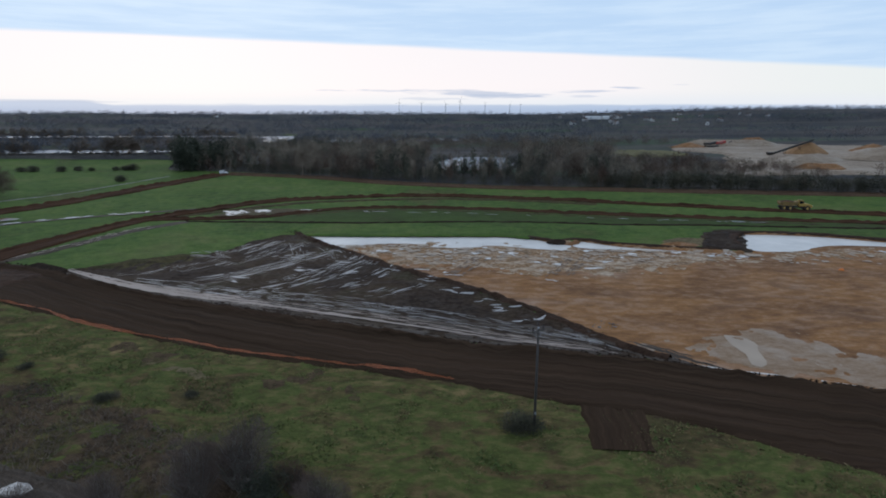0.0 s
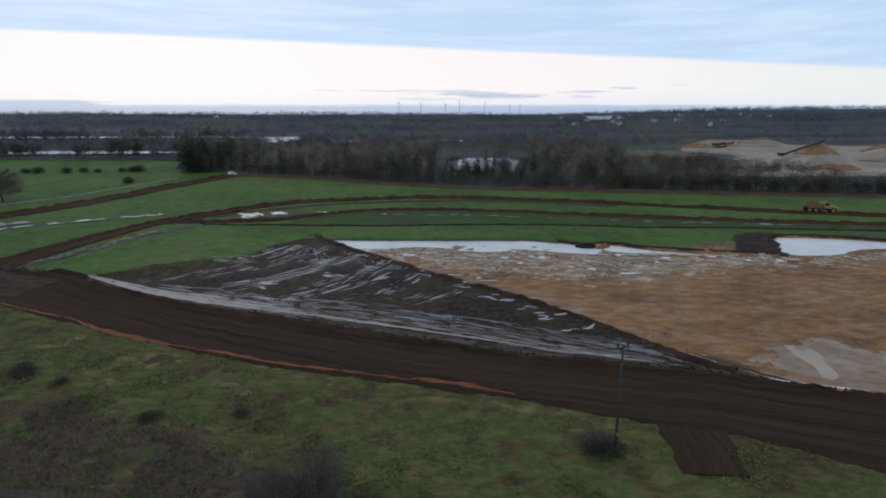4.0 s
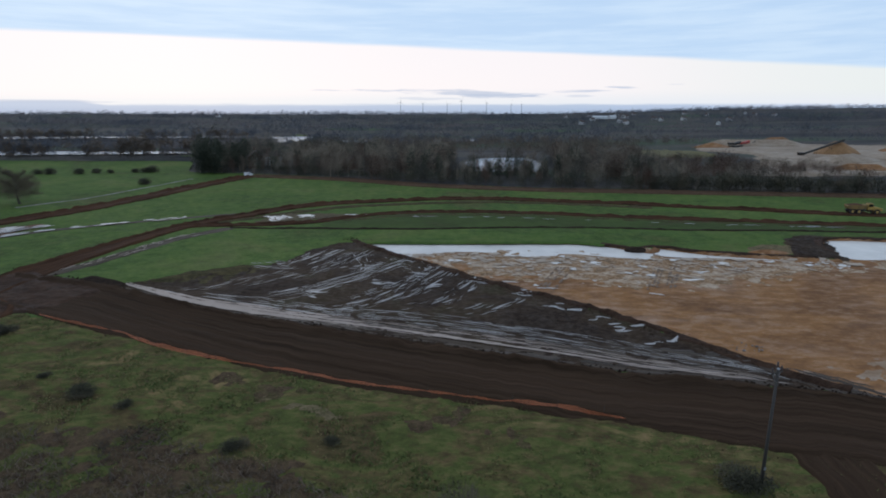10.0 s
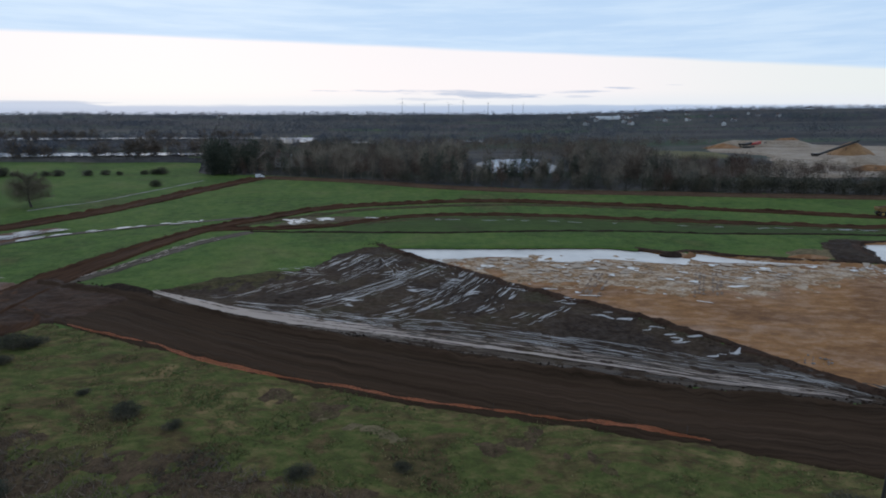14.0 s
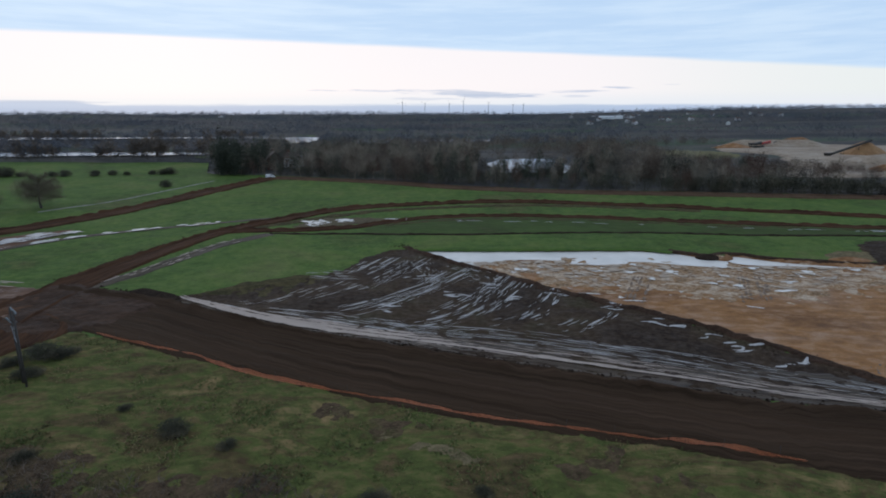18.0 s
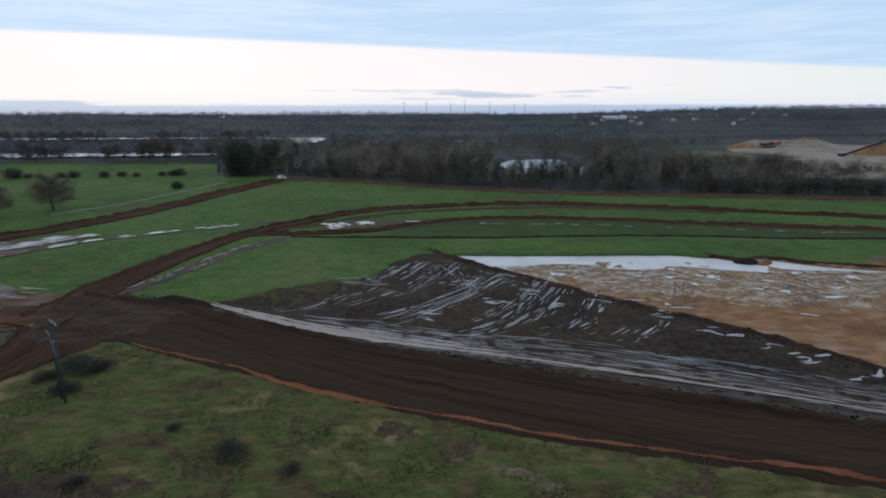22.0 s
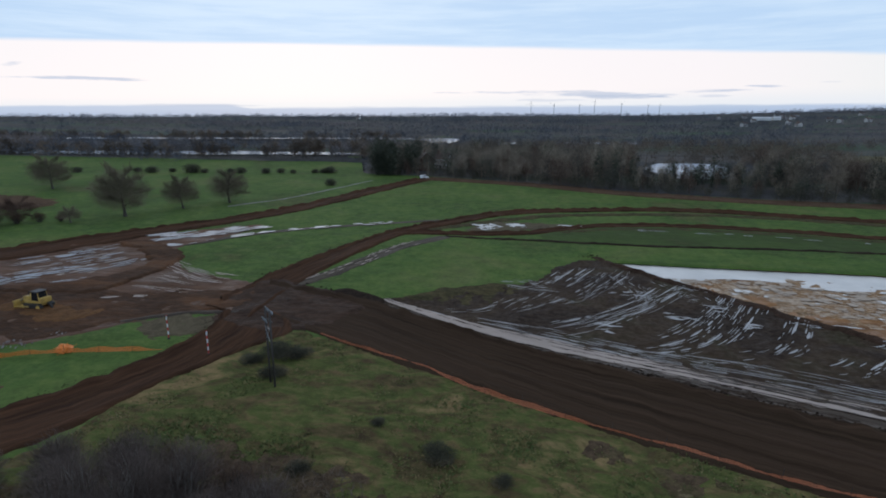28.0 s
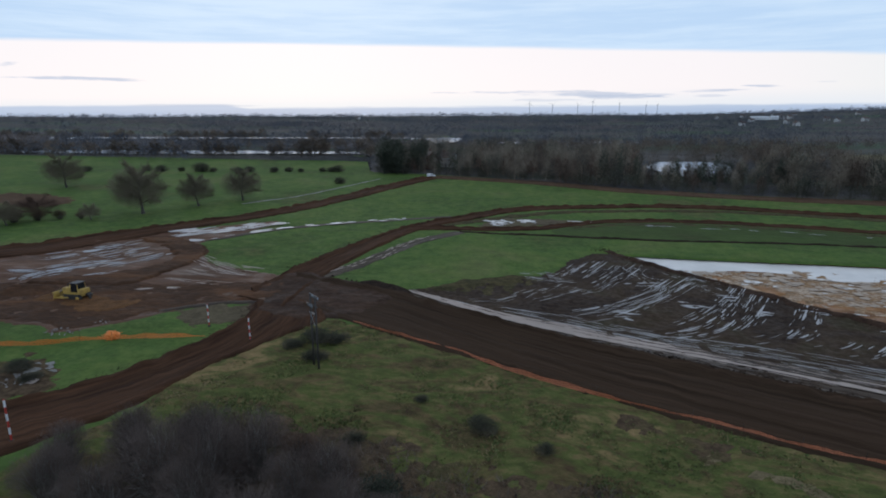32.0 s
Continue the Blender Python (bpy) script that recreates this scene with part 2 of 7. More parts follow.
GRASS = earth("pasture_grass", ((0.12, (0.114, 0.088, 0.044)), (0.28, (0.066, 0.095, 0.030)), (0.48, (0.085, 0.140, 0.036)), (0.66, (0.118, 0.166, 0.043)), (0.85, (0.164, 0.166, 0.063))),
              ((0.15, (0.055, 0.078, 0.027)), (0.5, (0.089, 0.140, 0.036)), (0.85, (0.153, 0.185, 0.053))), broad=0.028, fine=0.35, rough=(0.8, 0.95), bump=0.7, spread=2.3, depth=0.1, gloss=0.03)
DAMP_GRASS = earth("damp_grass", ((0.12, (0.086, 0.065, 0.038)), (0.30, (0.060, 0.076, 0.029)), (0.55, (0.071, 0.105, 0.032)), (0.80, (0.089, 0.129, 0.037))), ((0.2, (0.046, 0.053, 0.023)), (0.5, (0.069, 0.096, 0.031)), (0.85, (0.103, 0.120, 0.043))),
                   broad=0.05, fine=0.5, stretch=(0.6, 1.4, 1), rough=(0.85, 0.95), bump=0.7, depth=0.1, gloss=0.03, spread=2.3, share=0.4)
MEADOW = earth("rough_meadow", ((0.08, (0.064, 0.039, 0.025)), (0.22, (0.117, 0.071, 0.038)), (0.33, (0.088, 0.106, 0.031)), (0.47, (0.097, 0.127, 0.034)), (0.55, (0.144, 0.120, 0.046)), (0.64, (0.102, 0.063, 0.034)), (0.74, (0.086, 0.108, 0.031)), (0.92, (0.331, 0.211, 0.100))),
               ((0.2, (0.064, 0.047, 0.025)), (0.5, (0.106, 0.106, 0.034)), (0.84, (0.226, 0.155, 0.072))), broad=0.10, fine=0.7, stretch=(0.75, 1.2, 1), turn=18, rough=(0.85, 0.95), bump=0.9, depth=0.18, gloss=0.03, spread=2.9, share=0.45)
HAUL = earth("haul_road_soil", ((0.25, (0.038, 0.024, 0.014)), (0.75, (0.071, 0.043, 0.027))), ((0.2, (0.023, 0.014, 0.009)), (0.8, (0.086, 0.052, 0.032))),
             broad=0.45, fine=1.7, uv=True, stretch=(0.035, 1, 1), spread=2.6, rough=(0.95, 0.75), wet_scale=0.6, bump=0.8, depth=0.12, gloss=0.02)
TRACK = earth("track_soil", ((0.3, (0.039, 0.021, 0.013)), (0.7, (0.101, 0.049, 0.027))), ((0.3, (0.029, 0.015, 0.010)), (0.7, (0.121, 0.060, 0.032))),
              broad=0.4, fine=1.5, uv=True, stretch=(0.08, 1, 1), rough=(0.95, 0.7), wet_scale=0.5, bump=0.8, depth=0.15, gloss=0.02)
TRACK_FLAT = earth("dozed_soil", ((0.3, (0.051, 0.026, 0.014)), (0.6, (0.105, 0.050, 0.024)), (0.75, (0.180, 0.078, 0.033))), ((0.3, (0.039, 0.020, 0.012)), (0.7, (0.120, 0.060, 0.032))),
                   broad=0.12, fine=1.2, stretch=(0.5, 1.4, 1), turn=-10, rough=(0.95, 0.8), bump=0.9, depth=0.15, gloss=0.08)
SPOIL = earth("spoil_soil", ((0.3, (0.028, 0.019, 0.014)), (0.7, (0.060, 0.040, 0.028))), ((0.3, (0.020, 0.015, 0.011)), (0.7, (0.068, 0.046, 0.033))),
              broad=0.3, fine=2.5, rough=(0.95, 0.85), bump=1.0, depth=0.2, gloss=0.03)
MUD = earth("wet_mud", ((0.22, (0.034, 0.022, 0.015)), (0.45, (0.054, 0.035, 0.023)), (0.60, (0.078, 0.050, 0.028)), (0.88, (0.070, 0.060, 0.028))), ((0.3, (0.024, 0.015, 0.011)), (0.5, (0.052, 0.035, 0.024)), (0.75, (0.095, 0.068, 0.050))),
            broad=0.07, fine=1.1, rough=(0.95, 0.7), wet_scale=0.35, bump=0.9, depth=0.15, gloss=0.06, spread=2.4)
RUTTED = earth("wet_rutted_mud", ((0.3, (0.040, 0.028, 0.018)), (0.7, (0.112, 0.080, 0.056))), ((0.3, (0.028, 0.019, 0.014)), (0.7, (0.121, 0.088, 0.063))),
               broad=0.5, fine=1.6, uv=True, stretch=(0.05, 1, 1), rough=(0.9, 0.55), wet_scale=0.7, bump=0.8, depth=0.12, gloss=0.2)
SAND = earth("quarry_sand", ((0.22, (0.163, 0.076, 0.033)), (0.40, (0.248, 0.116, 0.047)), (0.52, (0.363, 0.167, 0.056)), (0.64, (0.306, 0.155, 0.070)), (0.82, (0.478, 0.310, 0.213))),
             ((0.2, (0.154, 0.072, 0.033)), (0.52, (0.325, 0.155, 0.062)), (0.82, (0.478, 0.295, 0.186))), broad=0.035, fine=0.5, stretch=(0.7, 1.3, 1), turn=8, spread=2.5,
             rough=(0.95, 0.7), wet_scale=0.12, bump=0.6, depth=0.1, gloss=0.15)
PALE_SAND = earth("washed_sand", ((0.25, (0.21, 0.135, 0.075)), (0.5, (0.33, 0.235, 0.15)), (0.75, (0.46, 0.37, 0.28))), ((0.25, (0.22, 0.15, 0.09)), (0.75, (0.44, 0.34, 0.25))), broad=0.05, fine=0.5, bump=0.4)
ORANGE_SAND = earth("orange_sand", ((0.3, (0.25, 0.12, 0.045)), (0.7, (0.36, 0.19, 0.075))), ((0.3, (0.22, 0.11, 0.045)), (0.7, (0.38, 0.21, 0.09))), broad=0.2, fine=1.0, bump=0.4)
STRIPPED = earth("stripped_subsoil", ((0.2, (0.074, 0.036, 0.019)), (0.5, (0.126, 0.060, 0.034)), (0.82, (0.235, 0.135, 0.086))), ((0.2, (0.058, 0.030, 0.017)), (0.8, (0.192, 0.104, 0.064))),
                 broad=0.09, fine=0.9, stretch=(0.5, 1.5, 1), turn=-25, rough=(0.95, 0.5), wet_scale=0.16, bump=0.8, depth=0.12, gloss=0.1)
DRY_GRASS = earth("dead_grass", ((0.3, (0.050, 0.045, 0.022)), (0.7, (0.10, 0.075, 0.035))), ((0.3, (0.035, 0.035, 0.018)), (0.7, (0.12, 0.095, 0.045))), broad=0.15, fine=0.9, bump=0.8, depth=0.2, gloss=0.03)
# winter browns greyed partway towards distance haze, within the colour itself
HAZED_LAND = earth("haze_grey_winter_land", ((0.2, (0.056, 0.056, 0.056)), (0.4, (0.092, 0.084, 0.078)), (0.55, (0.146, 0.124, 0.104)), (0.68, (0.082, 0.094, 0.070)), (0.8, (0.096, 0.130, 0.074))), ((0.25, (0.052, 0.050, 0.048)), (0.75, (0.112, 0.100, 0.090))),
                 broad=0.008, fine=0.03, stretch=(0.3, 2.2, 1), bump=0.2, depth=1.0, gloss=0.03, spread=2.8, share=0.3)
FAR_GREEN = earth("far_field", ((0.3, (0.050, 0.085, 0.035)), (0.7, (0.085, 0.12, 0.055))), ((0.3, (0.05, 0.08, 0.035)), (0.7, (0.09, 0.12, 0.06))), broad=0.01, fine=0.1, bump=0.2, gloss=0.1)
OLIVE = earth("olive_field", ((0.3, (0.12, 0.105, 0.045)), (0.7, (0.19, 0.16, 0.07))), ((0.3, (0.11, 0.10, 0.045)), (0.7, (0.2, 0.17, 0.08))), broad=0.02, fine=0.2, bump=0.2, gloss=0.1)
# reflected sky sits in this pale base colour; gloss stays low
SKY_PUDDLE = water("sky_pale_puddle_water", (0.47, 0.435, 0.405), 0.35, 0.4, 1.2, 0.18)
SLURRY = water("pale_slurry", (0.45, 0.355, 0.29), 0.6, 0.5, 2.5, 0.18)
# shallow water; its grey is sky reflection given as base colour
SKY_GREY_WATER = water("sky_grey_water", (0.35, 0.335, 0.33), 0.3, 0.3, 1.2, 0.25)
WET_SAND = earth("wet_mottled_sand", ((0.15, (0.137, 0.078, 0.041)), (0.36, (0.378, 0.200, 0.081)), (0.52, (0.263, 0.150, 0.083)), (0.64, (0.483, 0.345, 0.230)), (0.82, (0.693, 0.545, 0.405))), ((0.25, (0.126, 0.070, 0.039)), (0.5, (0.357, 0.215, 0.106)), (0.75, (0.630, 0.480, 0.345))),
                 broad=0.38, fine=1.9, stretch=(0.75, 1.1, 1), turn=-6, rough=(0.95, 0.6), wet_scale=0.3, bump=0.8, depth=0.12, gloss=0.1, spread=2.8, share=0.5)
PALE_SILT = water("pale_silt", (0.50, 0.39, 0.295), 0.7, 0.5, 2.5, 0.06)
NEAR_SAND = earth("pale_damp_sand", ((0.2, (0.27, 0.155, 0.080)), (0.5, (0.36, 0.235, 0.145)), (0.8, (0.47, 0.360, 0.270))), ((0.2, (0.24, 0.145, 0.080)), (0.8, (0.46, 0.340, 0.245))), broad=0.16, fine=1.0, stretch=(0.8, 1.2, 1), rough=(0.95, 0.6), bump=0.6, depth=0.08, gloss=0.1, spread=2.2)
BROWN_GROUND = earth("dead_bramble_ground", ((0.2, (0.064, 0.043, 0.027)), (0.5, (0.109, 0.071, 0.042)), (0.78, (0.092, 0.090, 0.031))), ((0.3, (0.056, 0.038, 0.024)), (0.7, (0.160, 0.107, 0.063))), broad=0.18, fine=1.0, bump=0.9, depth=0.2, gloss=0.03, spread=2.4)
RED_SOIL = earth("reddish_soil", ((0.25, (0.078, 0.045, 0.027)), (0.75, (0.146, 0.088, 0.053))), ((0.25, (0.067, 0.040, 0.025)), (0.75, (0.157, 0.095, 0.058))), broad=0.1, fine=0.8, bump=0.7, depth=0.15, gloss=0.03)
# silty water, whitened further: the sky's reflection is painted into the base colour
SKY_MILKY = water("sky_pale_silty_water", (0.80, 0.725, 0.64), 0.25, 0.08, 1.2, 0.14)
CHURNED = earth("churned_soil", ((0.3, (0.039, 0.023, 0.016)), (0.7, (0.083, 0.047, 0.030))), ((0.3, (0.028, 0.017, 0.011)), (0.7, (0.097, 0.055, 0.036))), broad=0.25, fine=1.6, stretch=(0.6, 1.3, 1), turn=-20, rough=(0.95, 0.7), bump=1.0, depth=0.2, gloss=0.06)
CHURNED_TRACK = earth("wet_wheel_track", ((0.25, (0.050, 0.036, 0.022)), (0.55, (0.085, 0.062, 0.040)), (0.8, (0.075, 0.078, 0.032))), ((0.3, (0.036, 0.025, 0.016)), (0.7, (0.120, 0.092, 0.066))), broad=0.5, fine=1.8, uv=True, stretch=(0.06, 1, 1), rough=(0.9, 0.6), wet_scale=0.7, bump=0.9, depth=0.14, gloss=0.15, spread=2.6)
PRESSED = earth("pressed_sand", ((0.3, (0.147, 0.095, 0.062)), (0.7, (0.266, 0.169, 0.104))), ((0.3, (0.126, 0.081, 0.055)), (0.7, (0.308, 0.203, 0.130))), broad=0.5, fine=2.0, bump=0.7)
GRAVEL = earth("pale_gravel", ((0.3, (0.17, 0.155, 0.13)), (0.7, (0.30, 0.28, 0.25))), ((0.3, (0.14, 0.13, 0.10)), (0.7, (0.32, 0.30, 0.27))), broad=0.2, fine=2.0, bump=0.5)
TRAMPLED = earth("trampled_grass", ((0.25, (0.089, 0.068, 0.040)), (0.55, (0.131, 0.101, 0.059)), (0.8, (0.086, 0.093, 0.035))), ((0.3, (0.074, 0.058, 0.033)), (0.7, (0.163, 0.126, 0.076))), broad=0.15, fine=0.9, bump=0.8, depth=0.15, gloss=0.05)
STRAW = earth("pale_dead_grass", ((0.3, (0.110, 0.085, 0.045)), (0.7, (0.230, 0.175, 0.095))), ((0.3, (0.090, 0.070, 0.038)), (0.7, (0.250, 0.190, 0.105))), broad=0.3, fine=1.2, bump=0.8, depth=0.15, gloss=0.03)
ORANGE_SOIL = earth("fresh_orange_soil", ((0.3, (0.101, 0.047, 0.019)), (0.7, (0.203, 0.091, 0.034))), ((0.3, (0.081, 0.039, 0.017)), (0.7, (0.216, 0.104, 0.041))), broad=0.2, fine=1.2, bump=0.9, depth=0.15, gloss=0.08)
# base colour paled to make up for missing sky reflection
SKY_LAKE = water("sky_pale_lake_water", (0.44, 0.47, 0.51), 0.2, 0.3, 0.5)
TWIG = varied("bare_twigs", ((0.2, (0.122, 0.104, 0.076)), (0.5, (0.205, 0.168, 0.122)), (0.8, (0.32, 0.255, 0.185))), shade=1.12)
TREE_TWIG = varied("brown_tree_twigs", ((0.2, (0.115, 0.096, 0.062)), (0.5, (0.175, 0.142, 0.092)), (0.8, (0.26, 0.205, 0.135))), shade=1.05)
SHRUB_TWIG = varied("shrub_twigs", ((0.2, (0.095, 0.070, 0.058)), (0.5, (0.165, 0.122, 0.100)), (0.8, (0.250, 0.182, 0.146))), 0.9, 0.3, 0.4, 0.76)
BROWN_TWIG = varied("brown_twigs", ((0.2, (0.075, 0.060, 0.045)), (0.5, (0.14, 0.106, 0.078)), (0.8, (0.22, 0.160, 0.115))), 0.9, 0.08, shade=1.0)
DARK_TWIG = varied("dark_twigs", ((0.2, (0.045, 0.043, 0.036)), (0.5, (0.080, 0.074, 0.060)), (0.8, (0.12, 0.107, 0.085))), 0.9, 0.08, shade=1.1)
RUSSET = varied("russet_twigs", ((0.25, (0.070, 0.042, 0.030)), (0.6, (0.16, 0.095, 0.066)), (0.9, (0.23, 0.14, 0.10))), shade=0.8)
PALE_BARK = paint("pale_bark", (0.26, 0.235, 0.20), 0.9, 0, (0.10, 0.085, 0.07), 0.6, 2.0)
BARK = paint("bark", (0.10, 0.085, 0.07), 0.9, 0, (0.03, 0.03, 0.02), 0.6, 2.0)
EVERGREEN = varied("evergreen_leaves", ((0.2, (0.042, 0.050, 0.034)), (0.5, (0.078, 0.086, 0.055)), (0.8, (0.135, 0.132, 0.085))), 0.6, shade=0.8)
BRAMBLE = varied("bramble_leaves", ((0.25, (0.045, 0.043, 0.029)), (0.6, (0.091, 0.084, 0.052)), (0.9, (0.168, 0.121, 0.078))), 0.7, shade=1.0)
TUFT = varied("grass_tufts", ((0.10, (0.090, 0.062, 0.038)), (0.26, (0.110, 0.112, 0.042)), (0.44, (0.105, 0.150, 0.046)), (0.56, (0.165, 0.168, 0.058)), (0.66, (0.300, 0.226, 0.106)), (0.78, (0.130, 0.094, 0.052)), (0.96, (0.500, 0.365, 0.185))), 0.8, 0.10, 0.42, 0.85, 0.35)
# far twigs; the bluish cast is distance haze put into the colour
HAZED_WOOD = varied("haze_blue_wood_twigs", ((0.2, (0.066, 0.074, 0.088)), (0.45, (0.108, 0.112, 0.124)), (0.62, (0.150, 0.135, 0.132)), (0.8, (0.205, 0.165, 0.150))), 0.9, 0.009, 0.08, 1.1)


# ---- shaping tools ----
def value_noise(x, y, seed=0):
    xi, yi = np.floor(x).astype(np.int64), np.floor(y).astype(np.int64)
    fx, fy = x - xi, y - yi
    fx, fy = fx * fx * (3 - 2 * fx), fy * fy * (3 - 2 * fy)

    def corner(a, b):
        h = (a * 374761393 + b * 668265263 + seed * 974711) & 0x7FFFFFFF
        h = ((h ^ (h >> 13)) * 1274126177) & 0x7FFFFFFF
        return ((h ^ (h >> 16)) & 0xFFFF) / 65535.0
    low = corner(xi, yi) * (1 - fx) + corner(xi + 1, yi) * fx
    high = corner(xi, yi + 1) * (1 - fx) + corner(xi + 1, yi + 1) * fx
    return (low * (1 - fy) + high * fy) * 2 - 1


def fbm(x, y, scale, seed=0, octaves=4):
    total, amp = 0.0, 0.5
    for k in range(octaves):
        total = total + amp * value_noise(np.asarray(x) * scale + 17.3 * k, np.asarray(y) * scale - 9.1 * k, seed + k)
        scale, amp = scale * 2.03, amp * 0.5
    return total


def spline(points, step):
    """Points along a Catmull-Rom curve, evenly about step metres apart."""
    p = np.array(points, float)
    q = np.vstack([2 * p[0] - p[1], p, 2 * p[-1] - p[-2]])
    out = []
    for k in range(1, len(q) - 2):
        n = max(2, int(np.linalg.norm(q[k + 1] - q[k]) / step * 2))
        s = np.linspace(0, 1, n, endpoint=False)[:, None]
        out.append(0.5 * (2 * q[k] + (q[k + 1] - q[k - 1]) * s + (2 * q[k - 1] - 5 * q[k] + 4 * q[k + 1] - q[k + 2]) * s ** 2 + (3 * q[k] - q[k - 1] - 3 * q[k + 1] + q[k + 2]) * s ** 3))
    c = np.vstack(out + [p[-1:]])
    run = np.concatenate([[0], np.cumsum(np.linalg.norm(np.diff(c, axis=0), axis=1))])
    want = np.linspace(0, run[-1], max(3, int(run[-1] / step) + 1))
    return np.stack([np.interp(want, run, c[:, k]) for k in range(p.shape[1])], 1)


def inside(x, y, poly):
    """Signed distance to a closed outline, positive inside."""
    x, y = np.asarray(x, float), np.asarray(y, float)
    best, odd = np.full(x.shape, 1e9), np.zeros(x.shape, bool)
    for (ax, ay), (bx, by) in zip(poly, np.roll(poly, -1, axis=0)):
        dx, dy = bx - ax, by - ay
        s = np.clip(((x - ax) * dx + (y - ay) * dy) / (dx * dx + dy * dy + 1e-9), 0, 1)
        best = np.minimum(best, np.hypot(x - ax - s * dx, y - ay - s * dy))
        if abs(dy) > 1e-9:
            odd ^= ((ay > y) != (by > y)) & (x < dx * (y - ay) / dy + ax)
    return np.where(odd, best, -best)


def step01(v, lo, hi):
    s = np.clip((v - lo) / (hi - lo), 0, 1)
    return s * s * (3 - 2 * s)


def link_mesh(name, verts, faces, mat, parent=None, label="", uv=None, smooth=True):
    me = bpy.data.meshes.new(name)
    me.from_pydata(np.asarray(verts, float).tolist(), [], np.asarray(faces).tolist() if isinstance(faces, np.ndarray) else faces)
    if uv is not None:
        layer = me.uv_layers.new(name="UVMap")
        index = np.empty(len(me.loops), np.int32)
        me.loops.foreach_get("vertex_index", index)
        layer.data.foreach_set("uv", np.asarray(uv, np.float32)[index].ravel())
    if smooth:
        me.polygons.foreach_set("use_smooth", np.ones(len(me.polygons), bool))
    me.materials.append(mat)
    me.update()
    ob = new(name, me)
    if parent is not None:
        ob.parent = parent
    if label:
        tagged(ob, label)
    return ob


def grid_faces(rows, cols):
    a = (np.arange(rows - 1)[:, None] * cols + np.arange(cols - 1)[None, :]).ravel()
    return np.stack([a, a + 1, a + cols + 1, a + cols], 1)


# outlines of the dug ground
ROAD_UP = ((-93, 106.5), (-84, 103.5), (-71.8, 99.2), (-57, 90.8), (-43.7, 84.4), (-33.1, 80.3), (-14.4, 72.8), (1.2, 67.0), (15, 63.4), (22.7, 61.6), (32.7, 57.8), (46.4, 53.2), (75, 44), (110, 32))
ROAD_DOWN = ((-84, 89), (-76, 85.4), (-68, 81), (-51.7, 73.2), (-39, 67.2), (-26.2, 62.2), (-11.8, 58), (1, 54.2), (10, 51), (20.3, 47.6), (26.1, 44.4), (35, 38.7), (60, 27), (90, 12))
BANK = ((-35.5, 134), (-28, 124.3), (-19.7, 115.2), (-6.8, 100.7), (2.8, 92.0), (12.1, 81.2), (19.2, 70.9), (24.0, 64.2), (30, 58.8))
PIT = np.vstack([spline(BANK, 2.0), spline(((33.6, 57.6), (46.4, 53.4), (75, 44.2), (110, 32.5), (170, 12)), 6.0),
                 spline(((170, 120), (120, 123), (103, 127.5), (92, 133.3), (75, 136), (68, 131), (64.5, 117), (57, 118), (46, 120.5), (39, 123.5), (32, 128.3), (29, 124.2), (22, 130), (14, 132.8), (-12, 133.4), (-34.5, 134.2)), 2.0)])
MUD_EDGE = np.vstack([spline(((-73, 100.5), (-62, 104.5), (-52.5, 110.5), (-46, 119), (-41.5, 129), (-35.5, 134)), 1.5), spline(BANK, 2.0)[1:], spline(tuple(reversed(ROAD_UP[2:11])), 2.0)])
STRIP_EDGE = spline(((-175, 96), (-158, 107), (-150, 125.5), (-141, 135.5), (-128, 150), (-121.5, 155), (-121, 147), (-123, 135), (-126, 127.5), (-120, 118), (-112, 111), (-99.6, 106.5), (-92, 104.5),
                     (-88, 98), (-89.5, 91), (-96, 89), (-101, 86), (-107, 78), (-112, 73.5), (-117, 76), (-128, 76), (-150, 78), (-175, 82), (-175, 96)), 1.5)[:-1]
RISE = ((0, 188, 265, 330, 600, 1053, 1520, 1900, 6000), (0, 0, 2, 3.5, 10.5, 22, 29.5, 33, 34))


LAKE_SHORES = (((-1, 268), (7, 263), (21, 261), (30, 266), (36, 300), (37, 338), (25, 346), (7, 340), (-1, 310)),
               ((-420, 318), (-300, 322), (-258, 326), (-210, 333), (-165, 340), (-165, 352), (-210, 360), (-280, 356), (-420, 345)),
               ((-640, 420), (-480, 428), (-415, 448), (-350, 444), (-280, 462), (-180, 472), (-180, 486), (-300, 484), (-420, 478), (-640, 455)),
               ((-190, 520), (-155, 500), (-142, 440), (-128, 440), (-130, 520), (-150, 548)),
               ((-110, 458), (-70, 456), (-70, 482), (-110, 482)), ((-48, 476), (10, 474), (10, 490), (-48, 494)))


def slopes(x, y):
    """The valley's gentle rise towards the horizon, shaped to fit the camera's view."""
    r = np.hypot(x + 20, y)
    z = (np.interp(r, *RISE) + np.interp(r - 14, *RISE) + np.interp(r + 14, *RISE)) / 3
    z = z + 15 * step01(r, 800, 1900) * step01(x / (r + 1), 0.08, 0.62) * (1 + 0.25 * fbm(x, y, 0.004, 5))
    return z + 0.22 * fbm(x, y, 0.035, 3, 2) * step01(r, 20, 60) + 2.5 * fbm(x, y, 0.006, 8, 2) * step01(r, 450, 900)


LAKES = [(np.array(o, float), float(slopes(*np.array(o, float).T).mean())) for o in LAKE_SHORES]


def land(x, y):
    """The height of the undisturbed land, level round the lakes."""
    x, y = np.asarray(x, float), np.asarray(y, float)
    z = slopes(x, y)
    for shore, level in LAKES:
        lo, hi = shore.min(0) - 30, shore.max(0) + 30
        near = (x > lo[0]) & (x < hi[0]) & (y > lo[1]) & (y < hi[1])
        if near.any():
            w = step01(inside(x[near], y[near], shore), -24, -4)
            z[near] = z[near] * (1 - w) + level * w
    return z


